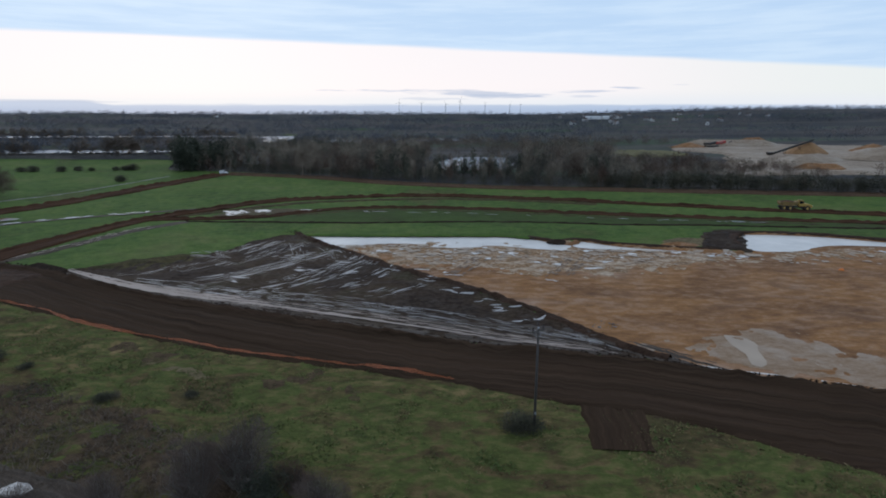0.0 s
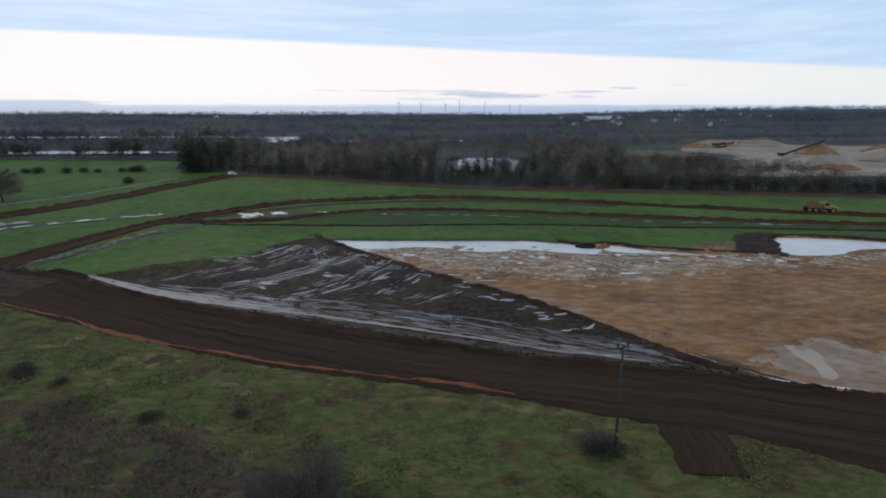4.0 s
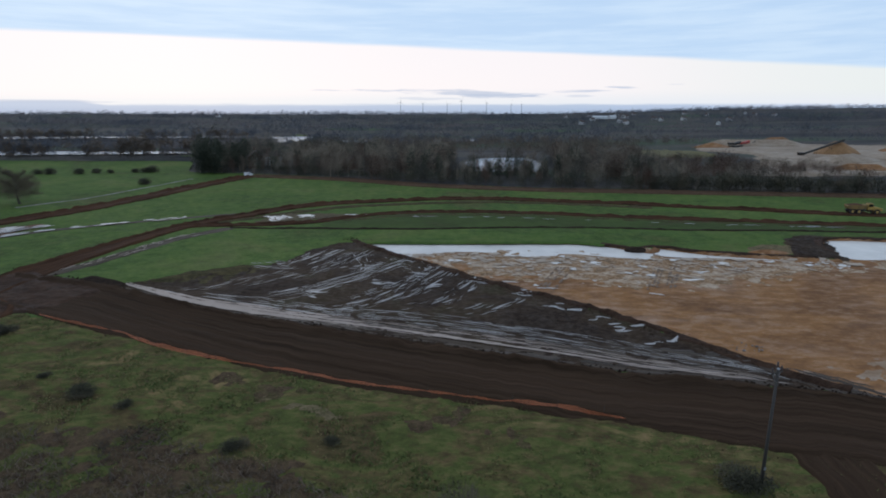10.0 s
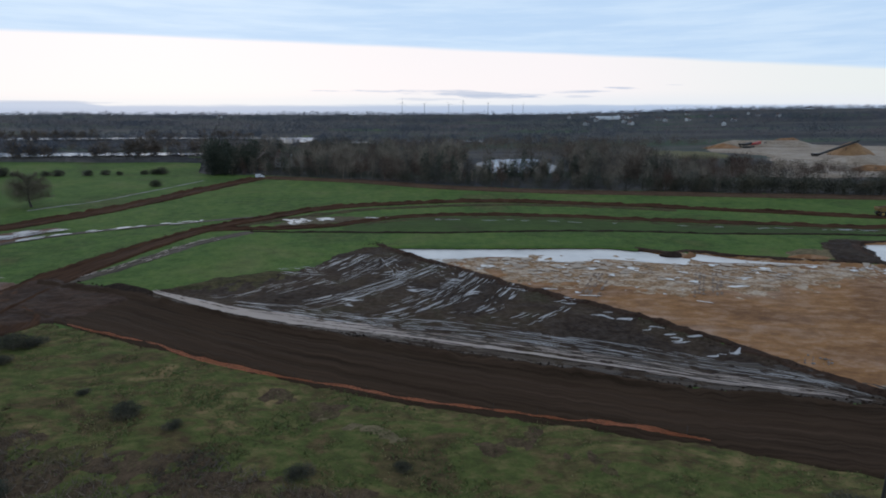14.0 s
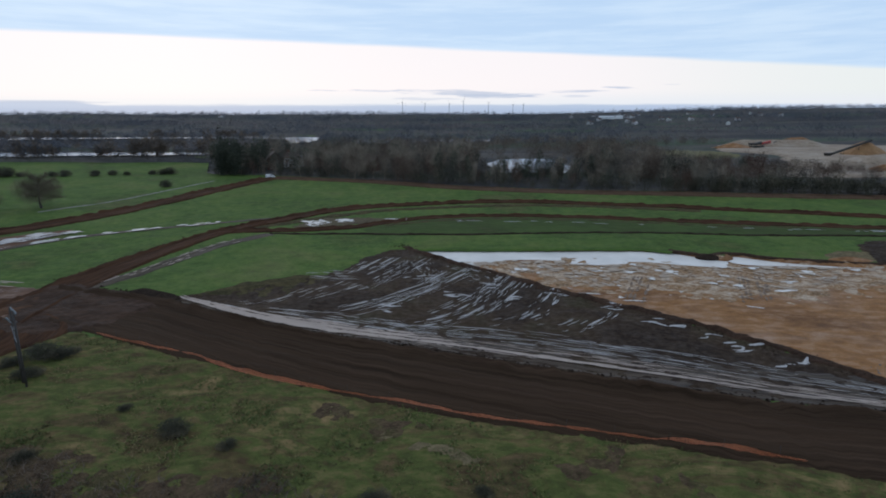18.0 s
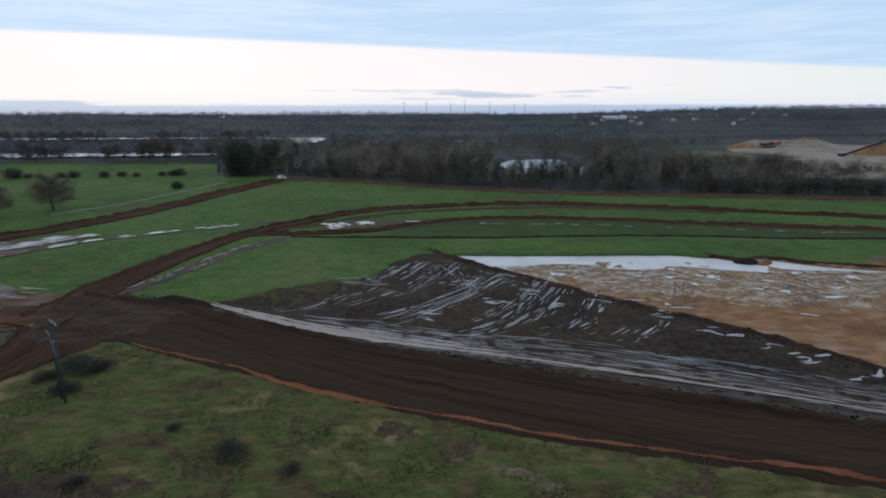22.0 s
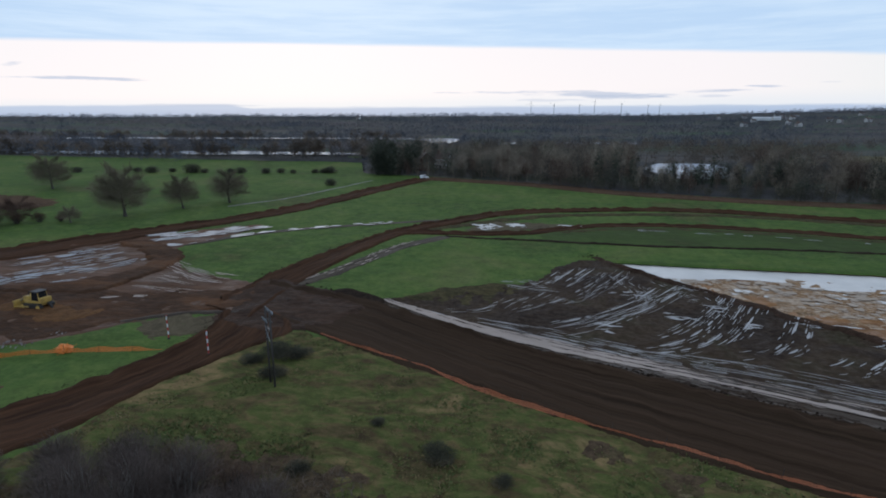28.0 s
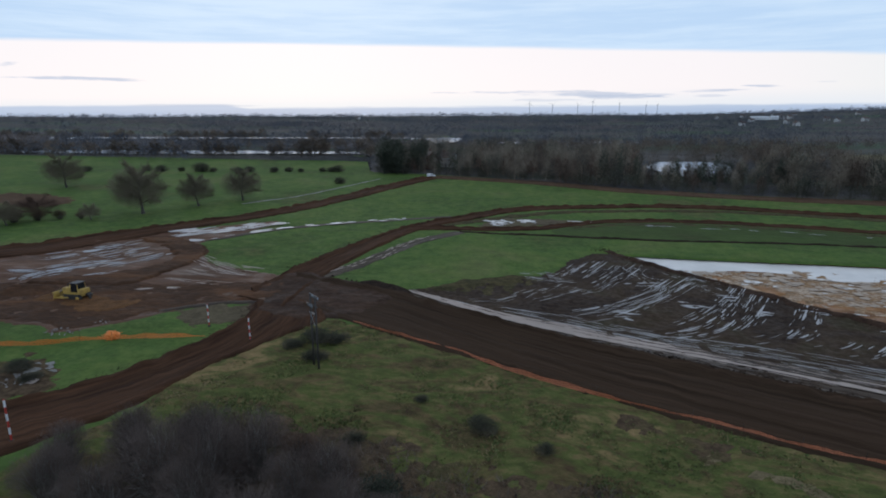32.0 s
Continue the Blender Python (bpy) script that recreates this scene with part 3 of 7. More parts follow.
DIG_X, DIG_Y, DIG_CELL = (-192, 180), (4, 172), 0.5


def dug():
    """How far the pit, the mud and the stripped ground are dug out, on a fine raster."""
    xs, ys = np.arange(DIG_X[0], DIG_X[1] + 1, DIG_CELL), np.arange(DIG_Y[0], DIG_Y[1] + 1, DIG_CELL)
    gx, gy = np.meshgrid(xs, ys)
    out = [np.full(gx.shape, -9.0) for k in range(3)]
    for d, poly in zip(out, (PIT, MUD_EDGE, STRIP_EDGE)):
        lo, hi = poly.min(0) - 3, poly.max(0) + 3
        i, j = np.searchsorted(xs, (lo[0], hi[0])), np.searchsorted(ys, (lo[1], hi[1]))
        d[j[0]:j[1], i[0]:i[1]] = inside(gx[j[0]:j[1], i[0]:i[1]], gy[j[0]:j[1], i[0]:i[1]], poly)
    p, m, s = out
    cut = -PIT_DEPTH * step01(p, -0.2, 1.6) - 0.35 * step01(m, -0.5, 1.5) * (1 - step01(p, -0.2, 1.6)) - 0.3 * step01(s, -0.5, 2.0)
    level = np.maximum(step01(p, 0, 2), np.maximum(step01(m, 0, 3), step01(s, 0, 3)))
    return cut, level, np.maximum(p, np.maximum(m, s))


PIT_DEPTH = 0.65
DUG = dug()


def dug_at(x, y, which):
    """The raster of dug ground, read between its points."""
    fx = np.clip((np.asarray(x, float) - DIG_X[0]) / DIG_CELL, 0, DUG[0].shape[1] - 1.001)
    fy = np.clip((np.asarray(y, float) - DIG_Y[0]) / DIG_CELL, 0, DUG[0].shape[0] - 1.001)
    i, j = fx.astype(int), fy.astype(int)
    u, v, g = fx - i, fy - j, DUG[which]
    return (g[j, i] * (1 - u) + g[j, i + 1] * u) * (1 - v) + (g[j + 1, i] * (1 - u) + g[j + 1, i + 1] * u) * v


def ground_height(x, y):
    """The land with the pit, the mud and the stripped ground dug out."""
    x, y = np.asarray(x, float), np.asarray(y, float)
    return land(x, y) + dug_at(x, y, 0) - 0.22 * fbm(x, y, 0.035, 3, 2) * dug_at(x, y, 1)


def sheet(name, outline, mat, cell=0.5, lift=0.1, rough=0.04, rough_scale=0.8, edge=0.5, label="", category="ground", height=ground_height, fall=0.25):
    """A piece of ground inside an outline, a little proud of what lies beneath, with an uneven rim that dips under its neighbours."""
    outline = np.asarray(outline, float)
    lo, hi = outline.min(0) - 1.5, outline.max(0) + 1.5
    xs, ys = np.arange(lo[0], hi[0] + cell, cell), np.arange(lo[1], hi[1] + cell, cell)
    gx, gy = np.meshgrid(xs, ys)
    d = inside(gx, gy, outline) + edge * 2 * fbm(gx, gy, 0.35, 11) + 0.7 * fbm(gx, gy, 1.1, 13, 2)
    z = height(gx, gy) + np.clip(d * fall, -0.3, lift) + rough * 2 * fbm(gx, gy, rough_scale, 23) * step01(d, 0, 0.8)
    f = grid_faces(len(ys), len(xs))
    keep = (d.ravel()[f] > -1.0).any(1)
    f = f[keep]
    used, back = np.unique(f, return_inverse=True)
    v = np.stack([gx.ravel(), gy.ravel(), z.ravel()], 1)[used]
    return tagged(link_mesh(name, v, back.reshape(f.shape), mat), label, category, kind="structure")


def road(name, left, right, mat, step=0.6, across=0.4, lift=0.12, ruts=0.05, rut_gap=2.6, berm=(0.0, 0.0), berm_wide=1.6, wander=0.5, label="", category="road", height=ground_height):
    """A strip of ground between two edge lines, with ruts along it and lumpy banks at its sides."""
    a, b = spline(left, step), spline(right, step)
    n = max(len(a), len(b))

    def even(c):
        return np.stack([np.interp(np.linspace(0, 1, n), np.linspace(0, 1, len(c)), c[:, k]) for k in range(2)], 1)
    a, b = even(a), even(b)
    wide = float(np.median(np.linalg.norm(b - a, axis=1)))
    cols = max(7, int(wide / across) + 1)
    v = np.linspace(0, 1, cols)
    side = (b - a) / np.linalg.norm(b - a, axis=1)[:, None]
    a = a + side * (wander * fbm(a[:, 0], a[:, 1], 0.3, 31) + 0.5 * fbm(a[:, 0], a[:, 1], 1.0, 33, 2))[:, None]
    b = b + side * (wander * fbm(b[:, 0], b[:, 1], 0.3, 37) + 0.5 * fbm(b[:, 0], b[:, 1], 1.0, 39, 2))[:, None]
    x = a[:, :1] * (1 - v) + b[:, :1] * v
    y = a[:, 1:] * (1 - v) + b[:, 1:] * v
    w = np.linalg.norm(b - a, axis=1)[:, None]
    from_a, from_b = w * v, w * (1 - v)
    edge = np.minimum(from_a, from_b)
    run = np.concatenate([[0], np.cumsum(np.linalg.norm(np.diff((a + b) / 2, axis=0), axis=1))])[:, None] + 0 * x
    z = height(x, y) + np.where(edge < 0.5, -0.25 + (lift + 0.25) * edge / 0.5, lift)
    drift = 0.6 * fbm(run, 0 * run, 0.06, 41)
    z = z + ruts * (np.sin((from_a + drift) * 2 * math.pi / rut_gap) * 0.6 + fbm(run * 0.12, from_a * 2.0, 1.0, 43)) * step01(edge, 0.3, 1.5)
    lumps = 0.65 + 0.9 * fbm(x, y, 0.55, 47)
    for tall, d in ((berm[0], from_a), (berm[1], from_b)):
        if tall:
            z = z + tall * lumps * np.exp(-((d - berm_wide * 0.65) / (berm_wide * 0.45)) ** 2)
    verts = np.stack([x.ravel(), y.ravel(), z.ravel()], 1)
    uv = np.stack([run.ravel(), from_a.ravel()], 1)
    return tagged(link_mesh(name, verts, grid_faces(n, cols), mat, uv=uv), label, category, kind="structure")


def sides(centre, width):
    """The two edge lines of a path of some width along a centre line."""
    c = spline(centre, 4.0)
    d = np.gradient(c, axis=0)
    d /= np.linalg.norm(d, axis=1)[:, None]
    off = np.stack([-d[:, 1], d[:, 0]], 1) * width / 2
    return c + off, c - off


def band_strip(centre, width, z, step=0.6, ragged=0.25, seed=0):
    """Vertices and faces of a flat ribbon with pointed ends and an uneven outline."""
    c = spline(centre, step)
    d = np.gradient(c, axis=0)
    d /= np.linalg.norm(d, axis=1)[:, None] + 1e-9
    s = np.linspace(0, 1, len(c))
    w = width * 0.5 * np.clip(1 - (2 * s - 1) ** 2, 0.004, 1) ** 0.65
    off = np.stack([-d[:, 1], d[:, 0]], 1)
    l = c + off * (w * (1 + 2 * ragged * fbm(c[:, 0], c[:, 1], 1.2 / max(width, 0.3), seed)))[:, None]
    r = c - off * (w * (1 + 2 * ragged * fbm(c[:, 0], c[:, 1], 1.2 / max(width, 0.3), seed + 9)))[:, None]
    pts = np.empty((2 * len(c), 2))
    pts[0::2], pts[1::2] = l, r
    zz = (z(pts[:, 0], pts[:, 1]) if callable(z) else np.full(len(pts), z)) + 0.0005 * (seed * 37 % 101)
    return np.column_stack([pts, zz]), grid_faces(len(c), 2)


def blob(rng, x, y, wide, deep, lift):
    """An uneven round patch lying on the ground."""
    ang = np.linspace(0, 2 * math.pi, 18, endpoint=False)
    rad = np.clip(1 + 1.6 * fbm(np.cos(ang) * 1.3 + rng.uniform(0, 500), np.sin(ang) * 1.3, 1.0, 19), 0.2, 2.0)
    bx, by = np.append(x + wide * rad * np.cos(ang), x), np.append(y + deep * rad * np.sin(ang), y)
    return np.column_stack([bx, by, ground_height(bx, by) + lift]), [(m, (m + 1) % 18, 18) for m in range(18)]


def gather(pieces):
    """Joins (verts, faces) pairs."""
    verts, faces, n = [], [], 0
    for v, f in pieces:
        verts.append(np.asarray(v, float))
        faces.extend((np.asarray(f) + n).tolist())
        n += len(v)
    return np.vstack(verts), faces


def pool(name, outline, z, mat, label, ragged=0.6, category="puddle", scale=0.3):
    """A flat sheet of water with an uneven rim."""
    c = spline(tuple(outline) + (outline[0],), 1.0)[:-1]
    mid = c.mean(0)
    d = c - mid
    r = np.linalg.norm(d, axis=1)[:, None]
    c = c + d / r * (ragged * 2 * fbm(c[:, 0], c[:, 1], scale, 53))[:, None]
    bm = bmesh.new()
    face = bm.faces.new([bm.verts.new((p[0], p[1], z)) for p in c])
    bmesh.ops.triangulate(bm, faces=[face])
    me = bpy.data.meshes.new(name)
    bm.to_mesh(me)
    bm.free()
    me.materials.append(mat)
    ob = new(name, me)
    if ob.data.polygons[0].normal.z < 0:
        me.flip_normals()
    return tagged(ob, label, category, kind="structure")


def thing(name, x, y, z=None, turn=0.0, label="", category="", group="", kind=""):
    """An Empty at the base of a thing, to parent its parts."""
    ob = new(name)
    ob.matrix_basis = pose(x, y, float(ground_height(np.array([x]), np.array([y]))[0]) if z is None else z, 0, 0, turn)
    return tagged(ob, label, category, group, kind)


def part(name, bm, mat, parent, label="", smooth=False):
    me = bpy.data.meshes.new(name)
    bm.to_mesh(me)
    bm.free()
    me.materials.append(mat)
    if smooth:
        me.polygons.foreach_set("use_smooth", np.ones(len(me.polygons), bool))
    ob = new(name, me)
    ob.parent = parent
    if label:
        tagged(ob, label)
    return ob


def block(size, at=(0, 0, 0), turn=(0, 0, 0), bevel=0.03, taper=None, bm=None):
    """A bevelled box; taper scales its top in x and y."""
    bm2 = bmesh.new()
    bmesh.ops.create_cube(bm2, size=1.0)
    for v in bm2.verts:
        if taper and v.co.z > 0:
            v.co.x, v.co.y = v.co.x * taper[0], v.co.y * taper[1]
        v.co = Vector((v.co.x * size[0], v.co.y * size[1], v.co.z * size[2]))
    if bevel:
        bmesh.ops.bevel(bm2, geom=bm2.edges[:], offset=bevel, segments=1, affect="EDGES")
    bmesh.ops.transform(bm2, matrix=pose(*at, *turn), verts=bm2.verts[:])
    return join(bm, bm2)


def tube(r1, r2, length, at=(0, 0, 0), turn=(0, 0, 0), sides_n=10, bevel=0.0, bm=None):
    """A tapered round bar that starts at a place and runs along its own z."""
    bm2 = bmesh.new()
    bmesh.ops.create_cone(bm2, cap_ends=True, segments=sides_n, radius1=r1, radius2=r2, depth=length)
    if bevel:
        rim = [e for e in bm2.edges if abs(e.verts[0].co.z - e.verts[1].co.z) < 1e-6]
        bmesh.ops.bevel(bm2, geom=rim, offset=bevel, segments=1, affect="EDGES")
    bmesh.ops.translate(bm2, vec=(0, 0, length / 2), verts=bm2.verts[:])
    bmesh.ops.transform(bm2, matrix=pose(*at, *turn), verts=bm2.verts[:])
    return join(bm, bm2)


def prism(profile, width, at=(0, 0, 0), bevel=0.03, bm=None):
    """A side outline in x and z, as wide as given in y."""
    bm2 = bmesh.new()
    a = [bm2.verts.new((x, -width / 2, z)) for x, z in profile]
    b = [bm2.verts.new((x, width / 2, z)) for x, z in profile]
    bm2.faces.new(a)
    bm2.faces.new(list(reversed(b)))
    for k in range(len(a)):
        j = (k + 1) % len(a)
        bm2.faces.new((a[j], a[k], b[k], b[j]))
    bmesh.ops.recalc_face_normals(bm2, faces=bm2.faces[:])
    if bevel:
        bmesh.ops.bevel(bm2, geom=bm2.edges[:], offset=bevel, segments=1, affect="EDGES")
    bmesh.ops.translate(bm2, vec=at, verts=bm2.verts[:])
    return join(bm, bm2)


def join(bm, other):
    if bm is None:
        return other
    me = bpy.data.meshes.new("joined")
    other.to_mesh(me)
    other.free()
    bm.from_mesh(me)
    bpy.data.meshes.remove(me)
    return bm


# ---- the ground ----
def stretch_axis(lo, hi, cell, far_lo, far_hi, grow=1.12):
    mid = list(np.arange(lo, hi + cell / 2, cell))
    for sign, start, end in ((-1, lo, far_lo), (1, hi, far_hi)):
        c, at = cell, start
        while (at > end) if sign < 0 else (at < end):
            c *= grow
            at += sign * c
            (mid.insert(0, at) if sign < 0 else mid.append(at))
    return np.array(mid)


def make_ground():
    xs, ys = stretch_axis(-190, 150, 1.25, -3000, 3000), stretch_axis(20, 270, 1.25, -400, 3200, 1.06)
    gx, gy = np.meshgrid(xs, ys)
    z = ground_height(gx, gy)
    deep = dug_at(gx, gy, 2)
    z = z - 0.4 * step01(deep, 1.0, 3.0) + 0.05 * fbm(gx, gy, 0.5, 61) * (deep < 0)
    v = np.stack([gx.ravel(), gy.ravel(), z.ravel()], 1)
    tagged(link_mesh("ground", v, grid_faces(len(ys), len(xs)), GRASS), "wet green winter pasture of short grass", "grass field", kind="structure")


make_ground()

# far country beyond the field edge
FIELD_EDGE = ((-1500, 230), (-700, 268), (-375, 299), (-230, 308), (-150, 314), (-136, 285), (-131, 268), (-100, 262), (-57, 250), (-22, 234), (10, 224), (40, 217), (76, 210), (121, 200), (300, 160), (900, 40), (1600, -100))


def make_far_land():
    near = spline(FIELD_EDGE, 8.0)
    rows = np.concatenate([[0, 0.002, 0.006], np.geomspace(0.01, 1, 60)])
    a = np.arctan2(near[:, 0] + 20, near[:, 1])
    far = np.stack([-20 + 3000 * np.sin(a * 0.9), 3000 * np.cos(a * 0.9)], 1)
    x = near[:, :1] + (far - near)[:, :1] * rows
    y = near[:, 1:] + (far - near)[:, 1:] * rows
    z = land(x, y) + np.where(rows == 0, -0.3, 0.15 + 2.0 * rows)
    tagged(link_mesh("far_land", np.stack([x.ravel(), y.ravel(), z.ravel()], 1), grid_faces(len(near), len(rows))[:, ::-1], HAZED_LAND),
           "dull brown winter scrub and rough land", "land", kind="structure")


make_far_land()


def flat_land(x, y):
    return land(x, y) + 0.9


# rough meadow on the near side of the haul road
MEADOW_EDGE = np.vstack([spline(((-78, 86), (-68, 82), (-51.7, 74.4), (-39, 68.4), (-26.2, 63.4), (-11.8, 59.2), (1, 55.4), (10, 52.2), (20.3, 48.8), (26, 45.8), (35, 39.8), (60, 26), (60, 10)), 1.5),
                         spline(((-20, 12), (-60, 22), (-86, 42), (-90.5, 49.5), (-87, 57), (-86.4, 66), (-82, 77.5)), 1.5)])
sheet("meadow", MEADOW_EDGE, MEADOW, 0.6, 0.12, 0.10, 0.5, 0.4, "rough tussocky meadow, green and straw-yellow", "grass")
sheet("damp_grass", spline(((-48, 156.4), (-44, 149), (-24, 148), (17, 149), (44, 146), (79, 143.4), (130, 136), (130, 143), (86.7, 152.6), (65, 157.4), (38, 163.4), (9, 171), (-15, 173), (-31, 170), (-40, 165), (-48, 156.4)), 2.0), DAMP_GRASS, 0.7, 0.08, 0.03, 0.5, 0.6, "damp dark green trampled grass between two tracks", "grass")
sheet("straw_patch", spline(((49, 121.2), (52, 126.5), (56, 129), (62, 128.5), (61, 123), (57, 120), (49, 121.2)), 1.5), STRAW, 0.5, 0.1, 0.08, 0.8, 0.8, "patch of pale dead grass above the pit edge", "grass", height=land)
sheet("mud_field", MUD_EDGE, MUD, 0.45, 0.12, 0.07, 0.7, 0.7, "dark churned wet mud cut by wheel ruts", "mud")
sheet("pit_floor", PIT, SAND, 0.5, 0.14, 0.035, 0.35, 0.3, "orange-brown scraped sand floor of a shallow pit", "sand")
sheet("stripped_ground", STRIP_EDGE, STRIPPED, 0.5, 0.12, 0.07, 0.5, 0.6, "stripped brown subsoil, wet and rutted", "mud")
sheet("dead_grass_patch", spline(((-69, 101.5), (-62, 108), (-54, 112.5), (-48, 113), (-50, 107), (-58, 101), (-69, 101.5)), 1.5), DRY_GRASS, 0.5, 0.1, 0.08, 0.8, 0.9, "patch of dead brown grass beside the mud", "grass")
sheet("bramble_ground", spline(((-73, 59.5), (-63, 59), (-57, 56.5), (-50, 55.5), (-42, 54), (-33, 50.5), (-23, 46), (-16.5, 41.5), (-14, 36), (-24, 32), (-45, 32), (-70, 42), (-73, 59.5)), 1.5), BROWN_GROUND, 0.5, 0.16, 0.12, 0.9, 1.2, "dark brown dead undergrowth", "undergrowth")

for outline, mat, text in ((((-43, 64), (-38, 65.6), (-32, 63.2), (-29, 61), (-36, 60.6), (-43, 64)), BROWN_GROUND, "patch of dead brown bramble in the meadow"), (((-20, 55.6), (-13, 56.6), (-8, 54.2), (-9, 52.2), (-15, 53.2), (-20, 55.6)), BROWN_GROUND, "patch of dead brown bramble in the meadow"),
                           (((-35, 58), (-30.5, 60), (-26, 58.3), (-28.5, 56.6), (-35, 58)), STRAW, "patch of straw-coloured dead grass in the meadow"), (((-110, 66.4), (-104.6, 65.6), (-99.5, 61.5), (-99.5, 58.5), (-104, 57), (-112, 60), (-110, 66.4)), BROWN_GROUND, "brown dead brush beside the earth track"),
                           (((-236, 180), (-212, 176), (-200, 166), (-204, 156), (-216, 158), (-234, 170), (-236, 180)), RED_SOIL, "bare reddish soil bank on the pasture")):
    sheet("dead_grass_patch" if mat != RED_SOIL else "bare_soil_patch", spline(outline, 1.5), mat, 0.5, 0.12 if mat == STRAW or outline[0][0] > -60 else 0.17, 0.10, 0.8, 2.0, text, "grass" if mat != RED_SOIL else "soil")

road("haul_road", ROAD_UP, ROAD_DOWN, HAUL, 0.6, 0.35, 0.12, 0.06, 2.4, (0.8, 0.25), 2.4, 0.35, "wide dark brown earth haul road with wheel ruts")
road("rutted_margin", [(x + dx, y + dy) for (x, y), (dx, dy) in zip(ROAD_UP[2:11], ((0, 0.8), (1, 3), (2.5, 4.6), (3, 5.4), (4, 6.6), (5, 7.6), (5, 8), (4, 6), (1.5, 2.2)))], ROAD_UP[2:11], RUTTED, 0.5, 0.3, 0.14, 0.07, 1.3,
     label="grey wet rutted margin of the haul road", category="mud")
road("farm_track", ((-97, 97), (-95.5, 109.3), (-93, 123.2), (-89.1, 139.6), (-82.9, 157.9), (-72.3, 173.5), (-58.6, 188.6), (-32.1, 197.4), (-3.6, 201.1), (32.1, 193.2), (63.3, 182.3), (99.3, 168.8), (150, 150)),
     ((-86, 88), (-87, 101), (-86.7, 114.7), (-84.4, 131), (-79.6, 151), (-69.8, 166), (-57.2, 182), (-32.1, 191.8), (-4, 195.6), (31, 188), (61.5, 177.6), (97, 164), (148, 145.5)), TRACK, 0.7, 0.35, 0.12, 0.05, 2.2, (0.7, 0.45), 1.6,
     label="brown earth track curving round the field")
road("branch_track", *sides(((-84, 151.5), (-74, 153), (-60, 154.5), (-50.5, 157.9), (-40, 165.5), (-31.5, 170), (-15.2, 173.2), (9, 171), (38.2, 163.4), (65.5, 157.4), (86.7, 152.6), (140, 140)), 4.6), TRACK, 0.7, 0.35, 0.12, 0.06, 2.0, (0.55, 0.35), 1.4,
     label="brown earth track branching across the field")
road("spoil_ridge", *sides(((-70, 150), (-57.4, 148.8), (-24.1, 147.8), (17.8, 149), (44.3, 145.9), (79.2, 143.3), (130, 136)), 1.8), SPOIL, 0.7, 0.3, 0.08, 0.02, 2.0, (0.22, 0.22), 0.9, label="thin dark ridge of turned soil", category="soil")
road("wheel_track", *sides(((-90, 101), (-88, 106), (-84.6, 113), (-81.6, 124), (-77.6, 137), (-72.5, 145.5), (-70, 149)), 4.4), CHURNED_TRACK, 0.6, 0.3, 0.09, 0.08, 1.4, label="wet brown wheel track beside the earth track", category="track")
road("west_track", ((-190, 100), (-163.9, 117.6), (-158.9, 126.2), (-148.8, 141.6), (-136.3, 160.4), (-126.3, 183), (-115.9, 219.7), (-106, 250), (-101, 259)), ((-182, 90), (-155.4, 108.4), (-150, 118.5), (-141.5, 134), (-131.5, 152.4), (-121.4, 172.7), (-110.9, 205), (-101, 240), (-95, 256)), TRACK, 0.7, 0.4, 0.14, 0.05, 2.2, (0.75, 0.35), 1.8, 0.9,
     label="brown earth track along the pasture edge")
road("wood_margin", *sides(((-99, 256.5), (-90, 255), (-56.6, 247), (-21.9, 231), (9.2, 221), (38.6, 214.3), (75.6, 207), (120.7, 197.4), (180, 184)), 9.0), RED_SOIL, 0.8, 0.6, 0.2, 0.05, 2.5, (0.3, 0.3), 1.4, label="strip of bare brown soil at the wood's edge", category="soil")
road("south_track", ((-97, 93), (-92, 90), (-90.6, 78), (-93.4, 68.4), (-97.6, 60.6), (-101.3, 56.4), (-112, 44)), ((-84, 92), (-78, 85.5), (-81.1, 77.6), (-85.6, 67), (-88, 57), (-92.6, 48.8), (-101, 36)), TRACK, 0.6, 0.35, 0.14, 0.05, 2.4, (0.5, 0.25), 1.6,
     label="brown earth track leading off the junction")
road("side_cut", ((13.4, 52), (12.9, 46), (12.4, 42.6)), ((20.6, 50), (19.4, 46), (18.4, 42.2)), HAUL, 0.4, 0.3, 0.2, 0.06, 1.5, wander=0.2, label="short square cut of bare earth off the haul road")
road("stony_path", ((-75, 52), (-60, 46), (-46, 42.6), (-36, 40.4), (-28, 38), (-20, 33)), ((-80, 46), (-62, 41), (-48, 38), (-38, 35.6), (-30, 33.5), (-24, 29)), RUTTED, 0.5, 0.35, 0.3, 0.05, 1.8, label="grey muddy path with stones through undergrowth", category="path")
road("gravel_lane", *sides(((-146, 178), (-141.8, 186.2), (-135.5, 196.4), (-128.1, 220.6), (-121.1, 246.5)), 1.7), GRAVEL, 0.8, 0.4, 0.1, 0.02, 1.2, label="pale wet lane across the pasture", category="path")
road("wet_furrow", *sides(((-142, 131), (-134, 128.4), (-126, 130.5), (-121.5, 137), (-115, 145.2), (-108.7, 151.4), (-98.3, 157.8), (-86.2, 164.8), (-76, 170.5)), 3.0), RUTTED, 0.6, 0.35, 0.1, 0.05, 1.2, label="wet muddy furrow across the pasture", category="track")

